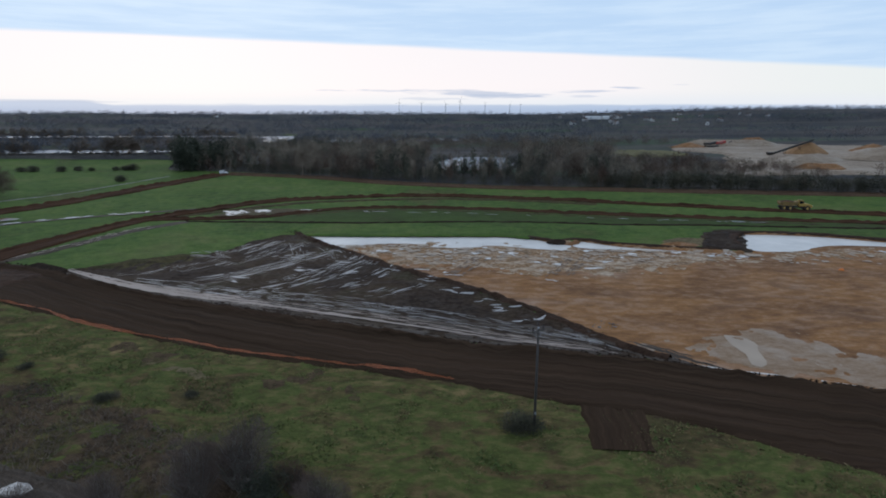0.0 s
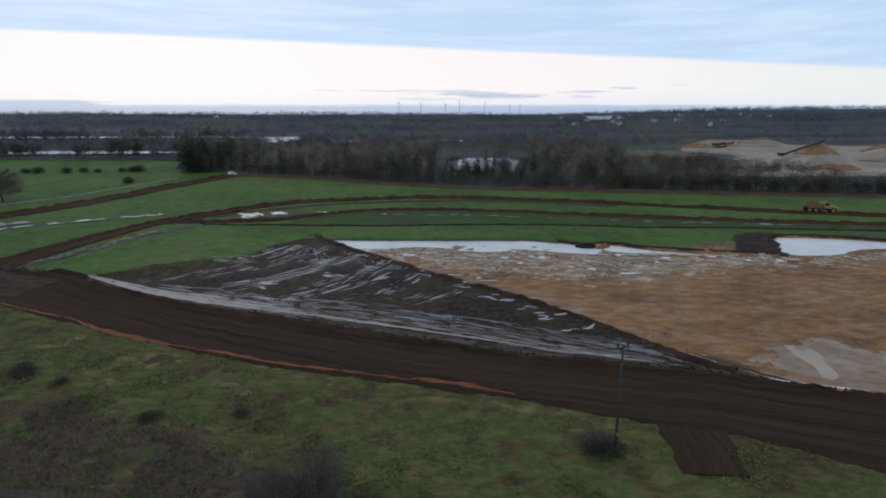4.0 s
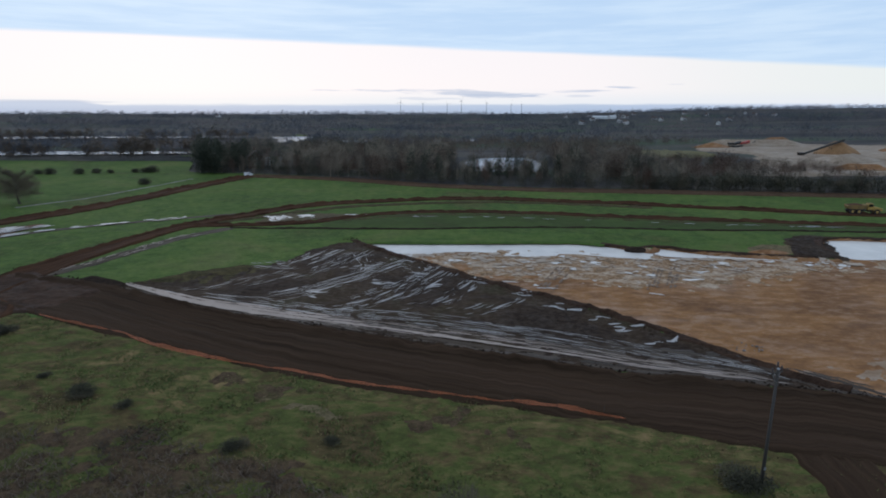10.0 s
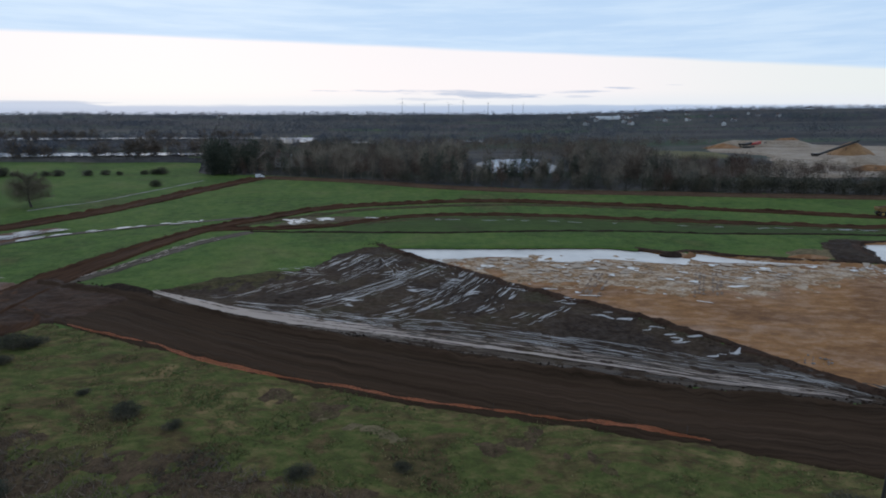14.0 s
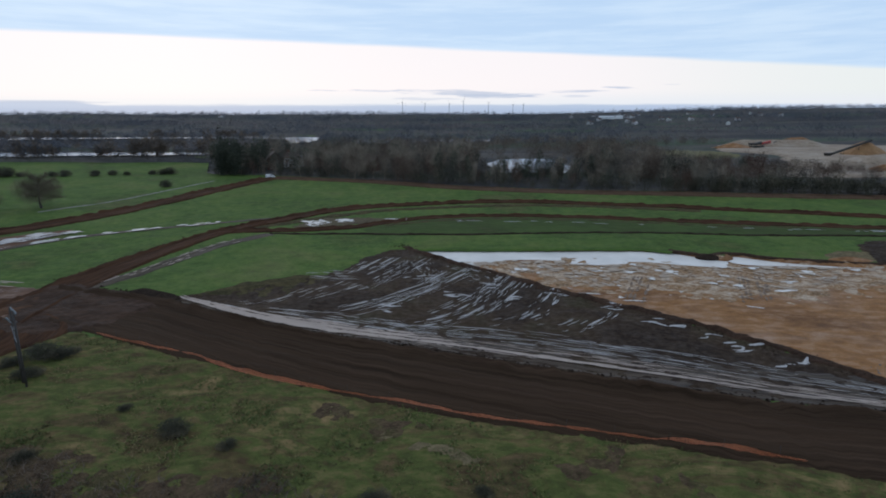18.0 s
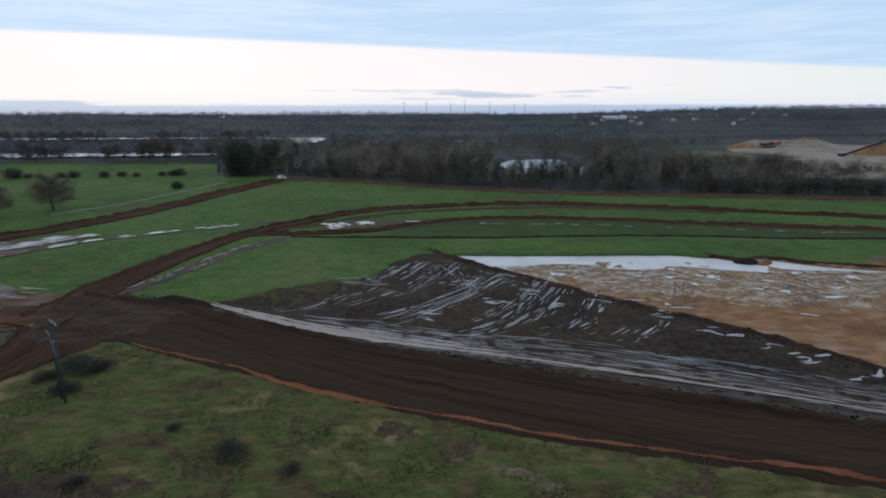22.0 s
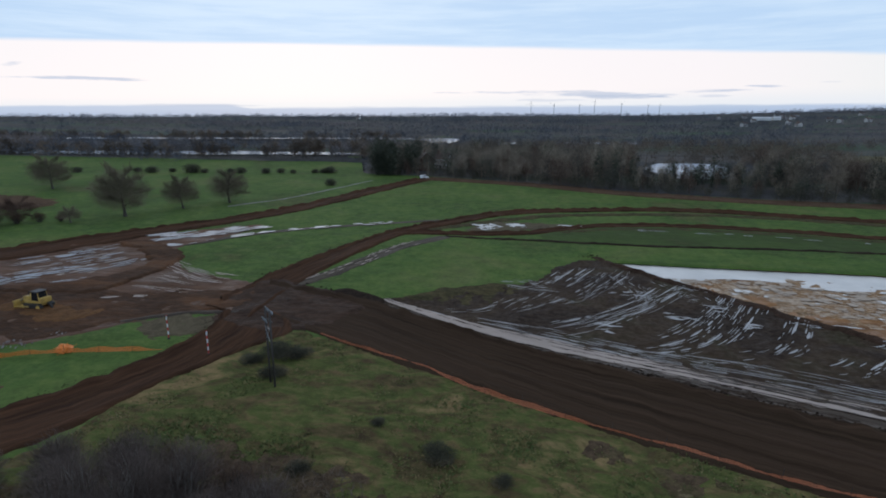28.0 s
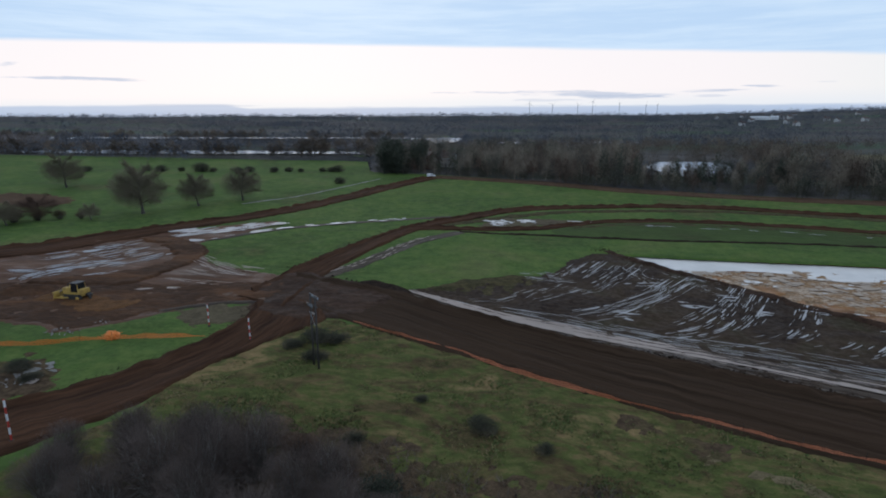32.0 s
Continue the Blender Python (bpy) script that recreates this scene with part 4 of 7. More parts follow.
sheet("junction", spline(((-97, 100), (-93, 108), (-84, 104), (-73, 100), (-72, 93), (-76, 86.5), (-83, 84.5), (-90, 86), (-93, 92), (-97, 100)), 1.5), CHURNED, 0.4, 0.26, 0.08, 0.9, 0.8, "churned dark soil where the earth tracks meet", "soil")
sheet("dozed_soil", spline(((-93, 103), (-104, 99.5), (-116, 97.5), (-126, 98), (-138, 93), (-150, 90), (-150, 80), (-128, 77.5), (-117, 77), (-112, 74.5), (-107, 79), (-101, 86.8), (-95, 90), (-90, 95), (-93, 103)), 1.5), TRACK_FLAT, 0.45, 0.24, 0.10, 0.6, 1.0,
      "freshly dozed dark brown soil", "soil")

sheet("dead_grass_patch", spline(((-101, 86), (-95, 89), (-90.5, 87), (-91, 81), (-94, 79.5), (-98, 82), (-101, 86)), 1.5), TRAMPLED, 0.4, 0.08, 0.06, 0.8, 2.2, "trampled brown grass beside a striped post", "grass")
road("grass_lip", *sides(((-38, 134.6), (-24, 133.3), (-10, 133.1), (6, 133.0), (15, 132.7), (21, 129.9)), 3.4), GRASS, 0.6, 0.4, 0.08, 0.02, 1.0, (0.0, 0.0), 0.8, 0.4,
     "grassy brow above the long puddle of the pit", "grass", height=land)
road("pit_lip", *sides(((20.5, 130.9), (23, 129.2), (27.5, 125.6), (31.5, 128.6), (38, 124.2), (46, 121.1), (57, 118.6), (64, 118.2), (68.5, 129), (75, 136.2), (92, 133.5), (103.3, 127.7), (122, 123.1), (160, 120.2)), 2.0), CHURNED, 0.6, 0.22, 0.10, 0.03, 1.0, (0.12, 0.12), 0.8, 0.5,
     "thin dark rim of soil along the pit's far edge", "soil", height=land)

sheet("soil_bank", spline(((-143, 133), (-136.6, 132), (-129, 128.6), (-123.3, 123.6), (-118.5, 118), (-117, 111), (-116.8, 104), (-117.7, 99.5), (-119, 95), (-126, 94.4), (-136, 92.5), (-137, 95), (-130.5, 98.4), (-126, 102), (-123.6, 107.4),
                           (-123, 112), (-125.5, 116.5), (-130, 121), (-135.5, 125), (-142, 128), (-143, 133)), 1.5), TRACK_FLAT, 0.45, 0.5, 0.10, 0.5, 0.7, "broad dark soil bank round wet stripped ground", "soil", fall=0.9)
sheet("fresh_soil", spline(((-128, 92), (-121, 89.5), (-113, 87.6), (-106, 89), (-110, 85), (-115, 81.8), (-123, 83.5), (-130, 87), (-128, 92)), 1.5), ORANGE_SOIL, 0.45, 0.33, 0.10, 0.6, 1.4, "freshly scraped orange-brown soil round the machine", "soil")
road("wet_edge", *sides(((-104, 84.0), (-100.6, 86.2), (-97, 88.9), (-93.5, 90.4), (-89.5, 90.6)), 1.7), RUTTED, 0.5, 0.3, 0.32, 0.03, 0.9, (0, 0), 1.0, 0.6, "pale wet mud along the edge of the earth track", "mud")

sheet("wet_sand", spline(((-29, 126), (-10, 127), (12, 127), (26, 124), (40, 120.5), (58, 117), (70, 117), (86, 121), (110, 117), (112, 108), (86, 110), (66, 108), (48, 104), (34, 98), (16, 99), (4, 103), (-5, 104.6), (-16, 114), (-29, 126)), 2.0), WET_SAND, 0.5, 0.165, 0.035, 0.35, 3.6, "pale wet mottled sand beside the long puddle", "sand", fall=0.08)
sheet("wet_sand", spline(((24, 68), (32, 66), (42, 74), (52, 66), (54, 55), (40, 57.8), (28, 62.5), (24, 68)), 2.0), NEAR_SAND, 0.5, 0.16, 0.035, 0.35, 3.5, "pale wet sand along the near pit edge", "sand", fall=0.08)
sheet("soil_patch", spline(((56, 119), (60, 116.6), (66.5, 116), (69, 121), (71.5, 127), (75.5, 137.4), (69, 138), (63, 132), (60, 125), (56, 119)), 1.5), MUD, 0.4, 0.28, 0.16, 0.6, 0.9, "dark tipped soil between two puddles of the pit", "soil", fall=0.4)

sheet("muddy_grass", spline(((-68, 158), (-64, 166), (-58, 172), (-48, 171.5), (-38, 171.6), (-34, 169.6), (-42, 164), (-52, 160.5), (-60, 157.4), (-68, 158)), 1.5), TRAMPLED, 0.5, 0.13, 0.08, 0.8, 1.6, "trampled muddy grass between two tracks", "grass", fall=0.12)
road("wet_verge", *sides(((-76, 157), (-67, 166.5), (-55, 177), (-40, 185), (-20, 190), (0, 191.5), (25, 187.5), (50, 179.5)), 5.0), DRY_GRASS, 0.6, 0.4, 0.09, 0.05, 1.6, (0.0, 0.0), 1.0, 1.6, "brown trampled verge beside the earth track", "grass")
road("wet_verge", *sides(((-44, 159), (-30, 165.5), (-14, 168.8), (8, 167.2), (38, 159.6), (65, 153.6), (100, 145)), 4.0), DRY_GRASS, 0.6, 0.4, 0.09, 0.05, 1.6, (0.0, 0.0), 1.0, 1.6, "brown trampled verge beside the branch track", "grass")


def make_bank():
    a, b = sides(((-36.2, 134.4), *BANK[1:-1], (27, 61.5)), 2.4)
    road("pit_bank", a, b, CHURNED, 0.5, 0.22, 0.1, 0.05, 1.0, (0.4, 0.2), 1.2, 1.3, "lumpy dark soil bank along the pit edge", "soil", height=lambda x, y: np.maximum(ground_height(x, y), -0.55))


make_bank()


# ---- standing water ----
PIT_Z, MUD_Z = -PIT_DEPTH + 0.14, -0.35 + 0.12
pool("puddle", ((-36.5, 135.0), (-24, 135.0), (-10, 134.8), (6, 134.6), (15, 134.6), (20, 131.6), (25, 127), (28.6, 124.2), (27.5, 118.6), (21, 119.4), (16, 121.4), (11, 122.8), (5, 120.2), (0, 120.6), (-5, 123.2), (-10, 125.0), (-16, 124.2), (-22, 120.6), (-27, 124.2), (-32, 130)), PIT_Z + 0.05, SKY_MILKY, "long pale puddle along the far side of the pit", 0.9, scale=0.4)
pool("puddle", ((29.5, 129), (35, 124.9), (39, 123.2), (45, 121), (53, 119.8), (60, 118.6), (60, 116.8), (50, 117.2), (42, 118.4), (34, 119.6), (29.5, 121.5)), PIT_Z + 0.055, SKY_MILKY, "narrow pale puddle under the pit's grassy edge", 0.4)
pool("puddle", ((75, 138), (91, 135.4), (103, 129.4), (125, 124.8), (150, 121), (150, 115), (120, 119), (100, 122.0), (90, 123), (84, 121.5), (77, 117.4), (68, 118), (70, 126)), PIT_Z + 0.055, SKY_MILKY, "wide pale puddle in the pit behind the soil heap", 0.7)
pool("puddle", ((37.6, 69.9), (39.8, 69.2), (40.2, 66.4), (39.2, 63.8), (38.8, 61.6), (37.6, 60.2), (36.4, 60.8), (37.2, 63.6), (36.9, 66)), PIT_Z + 0.03, PALE_SILT, "pale puddle on the pit floor", 0.35, scale=0.6)
pool("puddle", ((44.5, 62.6), (46.4, 61.8), (46.8, 60.2), (45.2, 59.6), (44, 60.5)), PIT_Z + 0.03, PALE_SILT, "small pale puddle on the pit floor", 0.3)
pool("puddle", ((26, 62.5), (33, 59.6), (38.5, 58), (46, 55.2), (46, 54.6), (38, 57), (32, 58.9)), PIT_Z + 0.03, SKY_MILKY, "thin puddle along the near pit edge", 0.2)
def wet_patches():
    """Broken water on the muddy grass between the tracks, in clusters."""
    rng = np.random.default_rng(17)
    for x, y, wide, deep, n, text in ((-61.6, 163.6, 3.0, 3.6, 26, "broken puddles on wet grass between the tracks"), (-54.6, 166.2, 2.4, 2.0, 14, "small broken puddles on wet grass between the tracks"), (-41.2, 168.2, 3.6, 1.2, 12, "thin broken puddles beside the branch track")):
        pieces = [blob(rng, x + wide * rng.normal(0, 0.5), y + deep * rng.normal(0, 0.5), rng.uniform(0.35, 1.1), rng.uniform(0.3, 0.8), 0.2 + 0.002 * k) for k in range(n)]
        v, f = gather(pieces)
        tagged(link_mesh("wet_patches", v, f, SKY_MILKY), text, "puddle", kind="stuff")
    pieces = [blob(rng, -104 + rng.normal(0, 1.3), 63.2 + rng.normal(0, 1.2), rng.uniform(0.2, 0.6), rng.uniform(0.2, 0.5), 0.14 + 0.002 * k) for k in range(22)]
    v, f = gather(pieces)
    tagged(link_mesh("chalk_patches", v, f, GRAVEL), "pale wet chalky patches beside the earth track", "chalk", kind="stuff")


wet_patches()
pool("slurry_pool", ((-102.4, 62.2), (-100.8, 61.8), (-101.2, 60.0), (-102.6, 60.4)), 0.2, SLURRY, "small chalky patch beside the earth track", 0.4)
pool("puddle", ((-33, 37.8), (-31.4, 37.4), (-31.2, 36.3), (-33, 36.0), (-34, 36.8)), 0.42, SKY_MILKY, "small pale puddle on the stony path", 0.15)


def dashes(rng, line, width, z, fill=0.6, dash=3.0):
    """Ribbons of water laid in broken pieces along a line."""
    c = spline(line, 0.5)
    pieces, k = [], 0
    while k < len(c) - 4:
        n = max(4, int(dash * rng.uniform(0.4, 1.6) / 0.5))
        if rng.random() < fill and k + n < len(c):
            pieces.append(band_strip(c[k:k + n:2] if n > 6 else c[k:k + n], width * rng.uniform(0.6, 1.3), z, 0.4, 0.4, int(rng.integers(1000))))
        k += n
    return pieces


def rut_water():
    rng = np.random.default_rng(5)
    wet = lambda x, y: ground_height(x, y) + 0.155
    pieces, pale = [], []

    # each pass of a machine left single long ruts, a wide one with faint ones beside it
    def rut(line, width=0.48, fill=0.74, dash=5.0, faint=2):
        c = spline(line, 1.5)
        d = np.gradient(c, axis=0)
        d /= np.linalg.norm(d, axis=1)[:, None]
        off = np.stack([-d[:, 1], d[:, 0]], 1)
        pieces.extend(dashes(rng, c, width * 0.52, wet, min(0.95, fill * 1.15), dash * 1.3))
        for k in range(faint + 4):
            pieces.extend(dashes(rng, c + off * (0.40 * (k // 2 + 1) * (1 if k % 2 else -1) + rng.normal(0, 0.06)), width * rng.uniform(0.12, 0.26), wet, fill * 0.5, dash * 0.8))
    for line in (((-36.6, 126.5), (-39.8, 118.8), (-43.0, 111.3)), ((-38.2, 126.2), (-41.4, 118.6), (-44.6, 111.4)), ((-40.4, 125.6), (-43.0, 119.2), (-46.4, 111.8)), ((-42.2, 122.6), (-44.4, 117.2), (-47.6, 111.4))):
        rut(line, 0.52, 0.85, 6.0, 1)
    for line in (((-53.3, 113.8), (-48, 114.4), (-42.9, 115.6)), ((-52.2, 112.0), (-48, 112.2), (-43.6, 112.7)), ((-50.5, 110.6), (-46, 110.9), (-40.5, 110.2)), ((-38.7, 119.6), (-33.7, 119.4))):
        rut(line, 0.42, 0.6, 3.0)
    for line in (((-31.4, 125.8), (-35.5, 116.9), (-38.8, 111.1), (-41.4, 106.4)), ((-31.0, 122.6), (-34.7, 115.2), (-39.5, 107.7), (-43, 103.8)), ((-34.4, 124), (-37.6, 116.4), (-41.4, 109.4))):
        rut(line, 0.46, 0.72, 4.5)
    for line in (((-34.4, 122.3), (-32.6, 116.6), (-31.0, 111.4), (-31.5, 107.6)), ((-32.2, 122.0), (-30.6, 116.2), (-29.2, 111.2), (-29.6, 107.0))):
        rut(line, 0.40, 0.55, 2.4)
    for line in (((-23.4, 118.0), (-29.7, 107.9), (-34.9, 101.4), (-39.4, 96.1), (-44.5, 92.2)), ((-27.2, 115.6), (-32.0, 107.5), (-36.5, 101.9), (-40.9, 97.8), (-45.4, 93.9)), ((-23.6, 114.6), (-29.2, 105.9), (-34.3, 99.4), (-38.8, 94.5), (-43.6, 91.0))):
        rut(line, 0.55, 0.84, 7.0)
    for line in (((-45.4, 109.9), (-49.4, 103.0), (-52.6, 98.3), (-56.0, 96.2)), ((-42.2, 107.3), (-46.7, 102.1), (-51.6, 97.2)), ((-47.5, 109.0), (-51.8, 103.2), (-55.6, 99.0), (-60.5, 97.6))):
        rut(line, 0.42, 0.58, 3.5)
    for line in (((-15.2, 113.0), (-21.0, 102.5), (-25.0, 95.8), (-28.9, 91.3), (-34.0, 88.2)), ((-17.4, 112.4), (-23.0, 102.3), (-27.2, 96.0), (-31.4, 91.6)), ((-15.6, 109.0), (-20.5, 98.9), (-24.3, 92.7), (-28.3, 89.1), (-32.0, 87.6)), ((-13.4, 108.4), (-18.4, 98.6), (-22.2, 92.6), (-26.2, 88.6))):
        rut(line, 0.50, 0.72, 4.5)
    for line in (((-25.1, 118.6), (-20.5, 114.2), (-18.4, 108.7)), ((-24.6, 111.9), (-20.3, 108.1), (-19.7, 101.5)), ((-27.6, 119.6), (-23, 113.2), (-20.6, 109.6))):
        rut(line, 0.40, 0.5, 2.0)
    for line in (((-9.5, 104.5), (-12.7, 98.0), (-16.6, 92.1), (-19.1, 89.8), (-23.3, 87.5)), ((-8.5, 103.0), (-11.7, 96.0), (-14.9, 91.4), (-18.1, 89.2)), ((-9.6, 90.2), (-12, 88.0), (-15.4, 86.4)), ((-5.6, 90.2), (-10.2, 86.0), (-14.5, 84.4)), ((-2.6, 92.2), (-6.4, 87.6))):
        rut(line, 0.56, 0.72, 3.2, 1)
    # shallow patches at the foot of the pit bank and in the middle of the mud
    for x, y, n in ((-10.2, 101.2, 5), (-4.2, 95.4, 6), (0.0, 89.6, 3), (2.8, 87.4, 3), (6.6, 82.4, 4), (9.0, 79.6, 4), (-27.4, 100.8, 7), (-32.8, 111.6, 5), (-21.6, 106.6, 5), (-38.6, 95.6, 6), (12.6, 75.0, 3), (-17.6, 98.6, 4)):
        for k in range(n):
            px, py = x + rng.normal(0, 1.2), y + rng.normal(0, 0.9)
            pieces.append(band_strip(((px, py), (px + rng.uniform(0.6, 1.3), py + rng.normal(0, 0.3)), (px + rng.uniform(1.5, 2.6), py + rng.normal(0, 0.5))), rng.uniform(0.25, 0.6), wet, 0.3, 0.5, int(rng.integers(1000))))
    # long ruts beside the haul road, from its foot up to the open mud
    foot = np.array(((-70.5, 100.8), (-62, 95.0), (-54.3, 90.4), (-43.7, 86.0), (-33.9, 82.5), (-25.2, 79.8), (-18, 77.0), (-6.7, 72.9), (0.8, 70.0), (7.9, 67.2), (16.9, 64.6), (22.0, 62.9)))
    brow = np.array(((-69.5, 101.8), (-62, 99.4), (-55.0, 96.4), (-46.4, 94.0), (-35.9, 89.8), (-26.5, 87.6), (-18.5, 86.0), (-5.4, 80.8), (3.2, 77.2), (10.4, 73.0), (18.4, 69.0), (22.8, 64.2)))
    for k in range(46):
        s = (k + rng.uniform(-0.4, 0.4)) / 45
        i, j = (0, 12) if s < 0.25 else (1, 12) if s < 0.55 else (2, 12)
        c = foot[i:j] * (1 - s) + brow[i:j] * s
        streak = dashes(rng, c, rng.uniform(0.08, 0.22) * (1.2 if s < 0.3 else 0.8), wet, 0.56 - 0.26 * s, rng.uniform(3, 9))
        (pale if s < 0.42 else pieces).extend(streak)
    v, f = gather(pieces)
    tagged(link_mesh("rut_water", v, f, SKY_PUDDLE), "water lying in wheel ruts of the mud", "puddle", kind="stuff")
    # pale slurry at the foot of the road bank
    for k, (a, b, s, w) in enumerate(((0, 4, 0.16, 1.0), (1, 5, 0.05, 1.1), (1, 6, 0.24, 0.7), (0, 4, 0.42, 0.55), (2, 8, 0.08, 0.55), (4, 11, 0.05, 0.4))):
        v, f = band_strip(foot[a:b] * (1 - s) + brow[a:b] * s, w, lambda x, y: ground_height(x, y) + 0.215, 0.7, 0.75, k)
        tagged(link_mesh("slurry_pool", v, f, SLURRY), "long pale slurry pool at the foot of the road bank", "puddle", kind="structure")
    for k in range(60):
        s, i = rng.random() ** 1.5 * 0.5, rng.uniform(0, 4.2)
        at = lambda q: (lambda j, g: (foot[j] * (1 - s) + brow[j] * s) * (1 - g) + (foot[j + 1] * (1 - s) + brow[j + 1] * s) * g)(int(q), q % 1)
        l = rng.uniform(0.3, 1.1)
        pale.append(band_strip(np.array((at(i), at(i + l / 2), at(i + l))), rng.uniform(0.15, 0.5), wet, 0.5, 0.7, k))
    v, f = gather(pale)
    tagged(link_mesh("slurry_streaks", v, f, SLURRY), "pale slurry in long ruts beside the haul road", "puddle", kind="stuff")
    # shallow silt and water left in hollows of the pit floor
    silt, clear = [], []
    near = np.array(((-24, 121), (-9, 107), (-3, 99.5), (7, 97.5), (17, 96), (27, 97.5), (34, 100), (45, 104), (60, 108), (76, 104), (110, 104)))
    back = np.array(((-24, 123), (-9, 126), (-3, 124), (7, 122), (17, 122), (27, 120), (34, 120), (45, 119), (60, 117), (76, 118), (110, 119)))
    for k in range(420):
        q = rng.random() ** 1.25
        i = q * 9.999
        lo, hi = near[int(i)] + (near[int(i) + 1] - near[int(i)]) * (i % 1), back[int(i)] + (back[int(i) + 1] - back[int(i)]) * (i % 1)
        w = rng.random() ** 0.6 * 0.94
        px, py = lo + (hi - lo) * w
        size = rng.uniform(0.2, 0.85) * (0.45 + 0.75 * w)
        (silt if rng.random() < 0.86 else clear).append(blob(rng, px, py, 1.1 * size, size, 0.17 + 0.0004 * k))
    for px, py, l, turn, wide in ((0, 99.0, 4.0, -0.1, 0.4), (18.2, 96.0, 2.4, -0.5, 0.5), (27, 103.4, 4.2, 0.05, 0.9), (31, 108.6, 3.6, 0.05, 0.7), (40, 111, 3, 0, 0.5), (-6, 103, 4, -0.2, 0.4)):
        clear.append(band_strip(((px, py), (px + l / 2, py + l / 2 * turn), (px + l, py + l * turn)), wide, lambda x, y: ground_height(x, y) + 0.21, 0.35, 0.5, 3))
    v, f = gather(silt)
    tagged(link_mesh("silt_patches", v, f, PALE_SILT), "pale silt left in hollows of the sand", "silt", kind="stuff")
    v, f = gather(clear)
    f = [tuple(q) for q in f]
    tagged(link_mesh("shallow_water", v, f, SKY_MILKY), "small shallow pools on wet sand", "puddle", kind="stuff")
    # dark wheel marks on the pit floor
    pieces = []
    for x0, n in ((18.2, 6), (-0.8, 4)):
        for k in range(n):
            x = x0 + 0.72 * k + (0.9 if k > 2 else 0)
            pieces.extend(dashes(rng, ((x + 7.6, 112.5), (x + 3.6, 104), (x, 96.5)), 0.5, lambda a, b: ground_height(a, b) + 0.215, 0.8, 3.0))
    v, f = gather(pieces)
    tagged(link_mesh("wheel_marks", v, f, PRESSED), "dark wheel marks pressed into pale sand", "wheel marks", kind="stuff")
    # long thin sheets of water on the stripped ground
    pieces, pale = [], []
    for c, w, n in ((((-149, 99.5), (-141.1, 100.8), (-136, 103)), 0.9, 3), (((-142, 95.0), (-140.0, 101.5), (-135.6, 107.0), (-128.4, 110.3)), 0.8, 3), (((-136, 94.8), (-131.0, 99.0), (-126.9, 103.5)), 0.7, 3),
                    (((-147, 107.5), (-144.5, 114.3)), 1.6, 2), (((-146.6, 114.5), (-142.0, 119.2)), 1.5, 2), (((-147, 118.5), (-143.0, 126.5)), 1.2, 2), (((-129.8, 110.8), (-126.6, 119.6)), 0.6, 3), (((-144, 103), (-138, 109), (-133, 113)), 0.6, 4)):
        for k in range(n):
            q = np.array(c) + rng.normal(0, 0.3, 2) + np.array((1.0, -0.7)) * k * 1.1
            pieces.extend(dashes(rng, q, w * rng.uniform(0.5, 1.0), lambda x, y: ground_height(x, y) + 0.22, 0.85, 5.0))
    for k in range(16):
        g = (k + rng.uniform(-0.3, 0.3)) / 15
        a, b = np.array((-138.0, 94.5)) * (1 - g) + np.array((-152, 111)) * g, np.array((-125.5, 113.5)) * (1 - g) + np.array((-141, 129)) * g
        bend = (a + b) / 2 + (0.8, -1.0)
        (pieces if k % 2 else pale).extend(dashes(rng, (a, bend, b), rng.uniform(0.3, 0.8), lambda x, y: ground_height(x, y) + 0.22, 0.5, 5.0))
    for c, n, w in ((((-118.2, 114.3), (-106.6, 107.7), (-97.5, 105.0)), 9, 0.26), (((-115.0, 106.3), (-106.5, 103.9), (-98.2, 102.9)), 5, 0.24), (((-115.5, 93.0), (-110.7, 94.8), (-104.2, 94.6)), 4, 0.5), (((-115.3, 100.6), (-104.3, 99.1), (-97, 99.0)), 4, 0.22)):
        for k in range(n):
            q = np.array(c) + np.array((0.35, 0.9)) * (k - n / 2) * 0.8 * np.linspace(0.5, 1.0, len(c))[:, None]
            pale.extend(dashes(rng, q, w * rng.uniform(0.6, 1.3), lambda x, y: ground_height(x, y) + 0.22, 0.75, 8.0))
    for k in range(60):
        q = rng.random()
        x, y = np.array((-137.0, 131.0)) * (1 - q) + np.array((-119, 148)) * q + np.array((-4.5, 4.5)) * rng.random() ** 1.6
        l = rng.uniform(1.5, 5.0)
        pieces.append(band_strip(((x, y), (x + l * 0.5, y + l * 0.5), (x + l * 0.9, y + l * rng.uniform(0.8, 1.4))), rng.uniform(0.4, 1.3), lambda a, b: ground_height(a, b) + 0.25, 0.4, 0.6, k))
    for c, w in ((((-138, 129.6), (-131, 128.9), (-125.3, 131.6), (-121, 137.2)), 1.2), (((-120.6, 138.4), (-115.5, 144.8), (-112, 148.2)), 0.9), (((-111, 149), (-104, 154.2), (-98.3, 157.8)), 0.8), (((-97, 158.4), (-90, 162.6), (-85, 165.2)), 0.8)):
        for m in (-0.7, 0.0, 0.8):
            pieces.extend(dashes(rng, np.array(c) + (-m * 0.5, m), w * (2.0 if m == 0 else 1.2), lambda a, b: ground_height(a, b) + 0.25, 0.62, 5.0))
    for c, n in ((((-24, 164.4), (-15.3, 163.6), (-0.7, 163.0), (12, 160.4), (29.4, 157.0)), 2), (((40, 154.5), (60, 151), (90, 147)), 2)):
        for k in range(n):
            pieces.extend(dashes(rng, np.array(c) + (0, 0.9 * k), 0.5, lambda a, b: ground_height(a, b) + 0.2, 0.4, 4.0))
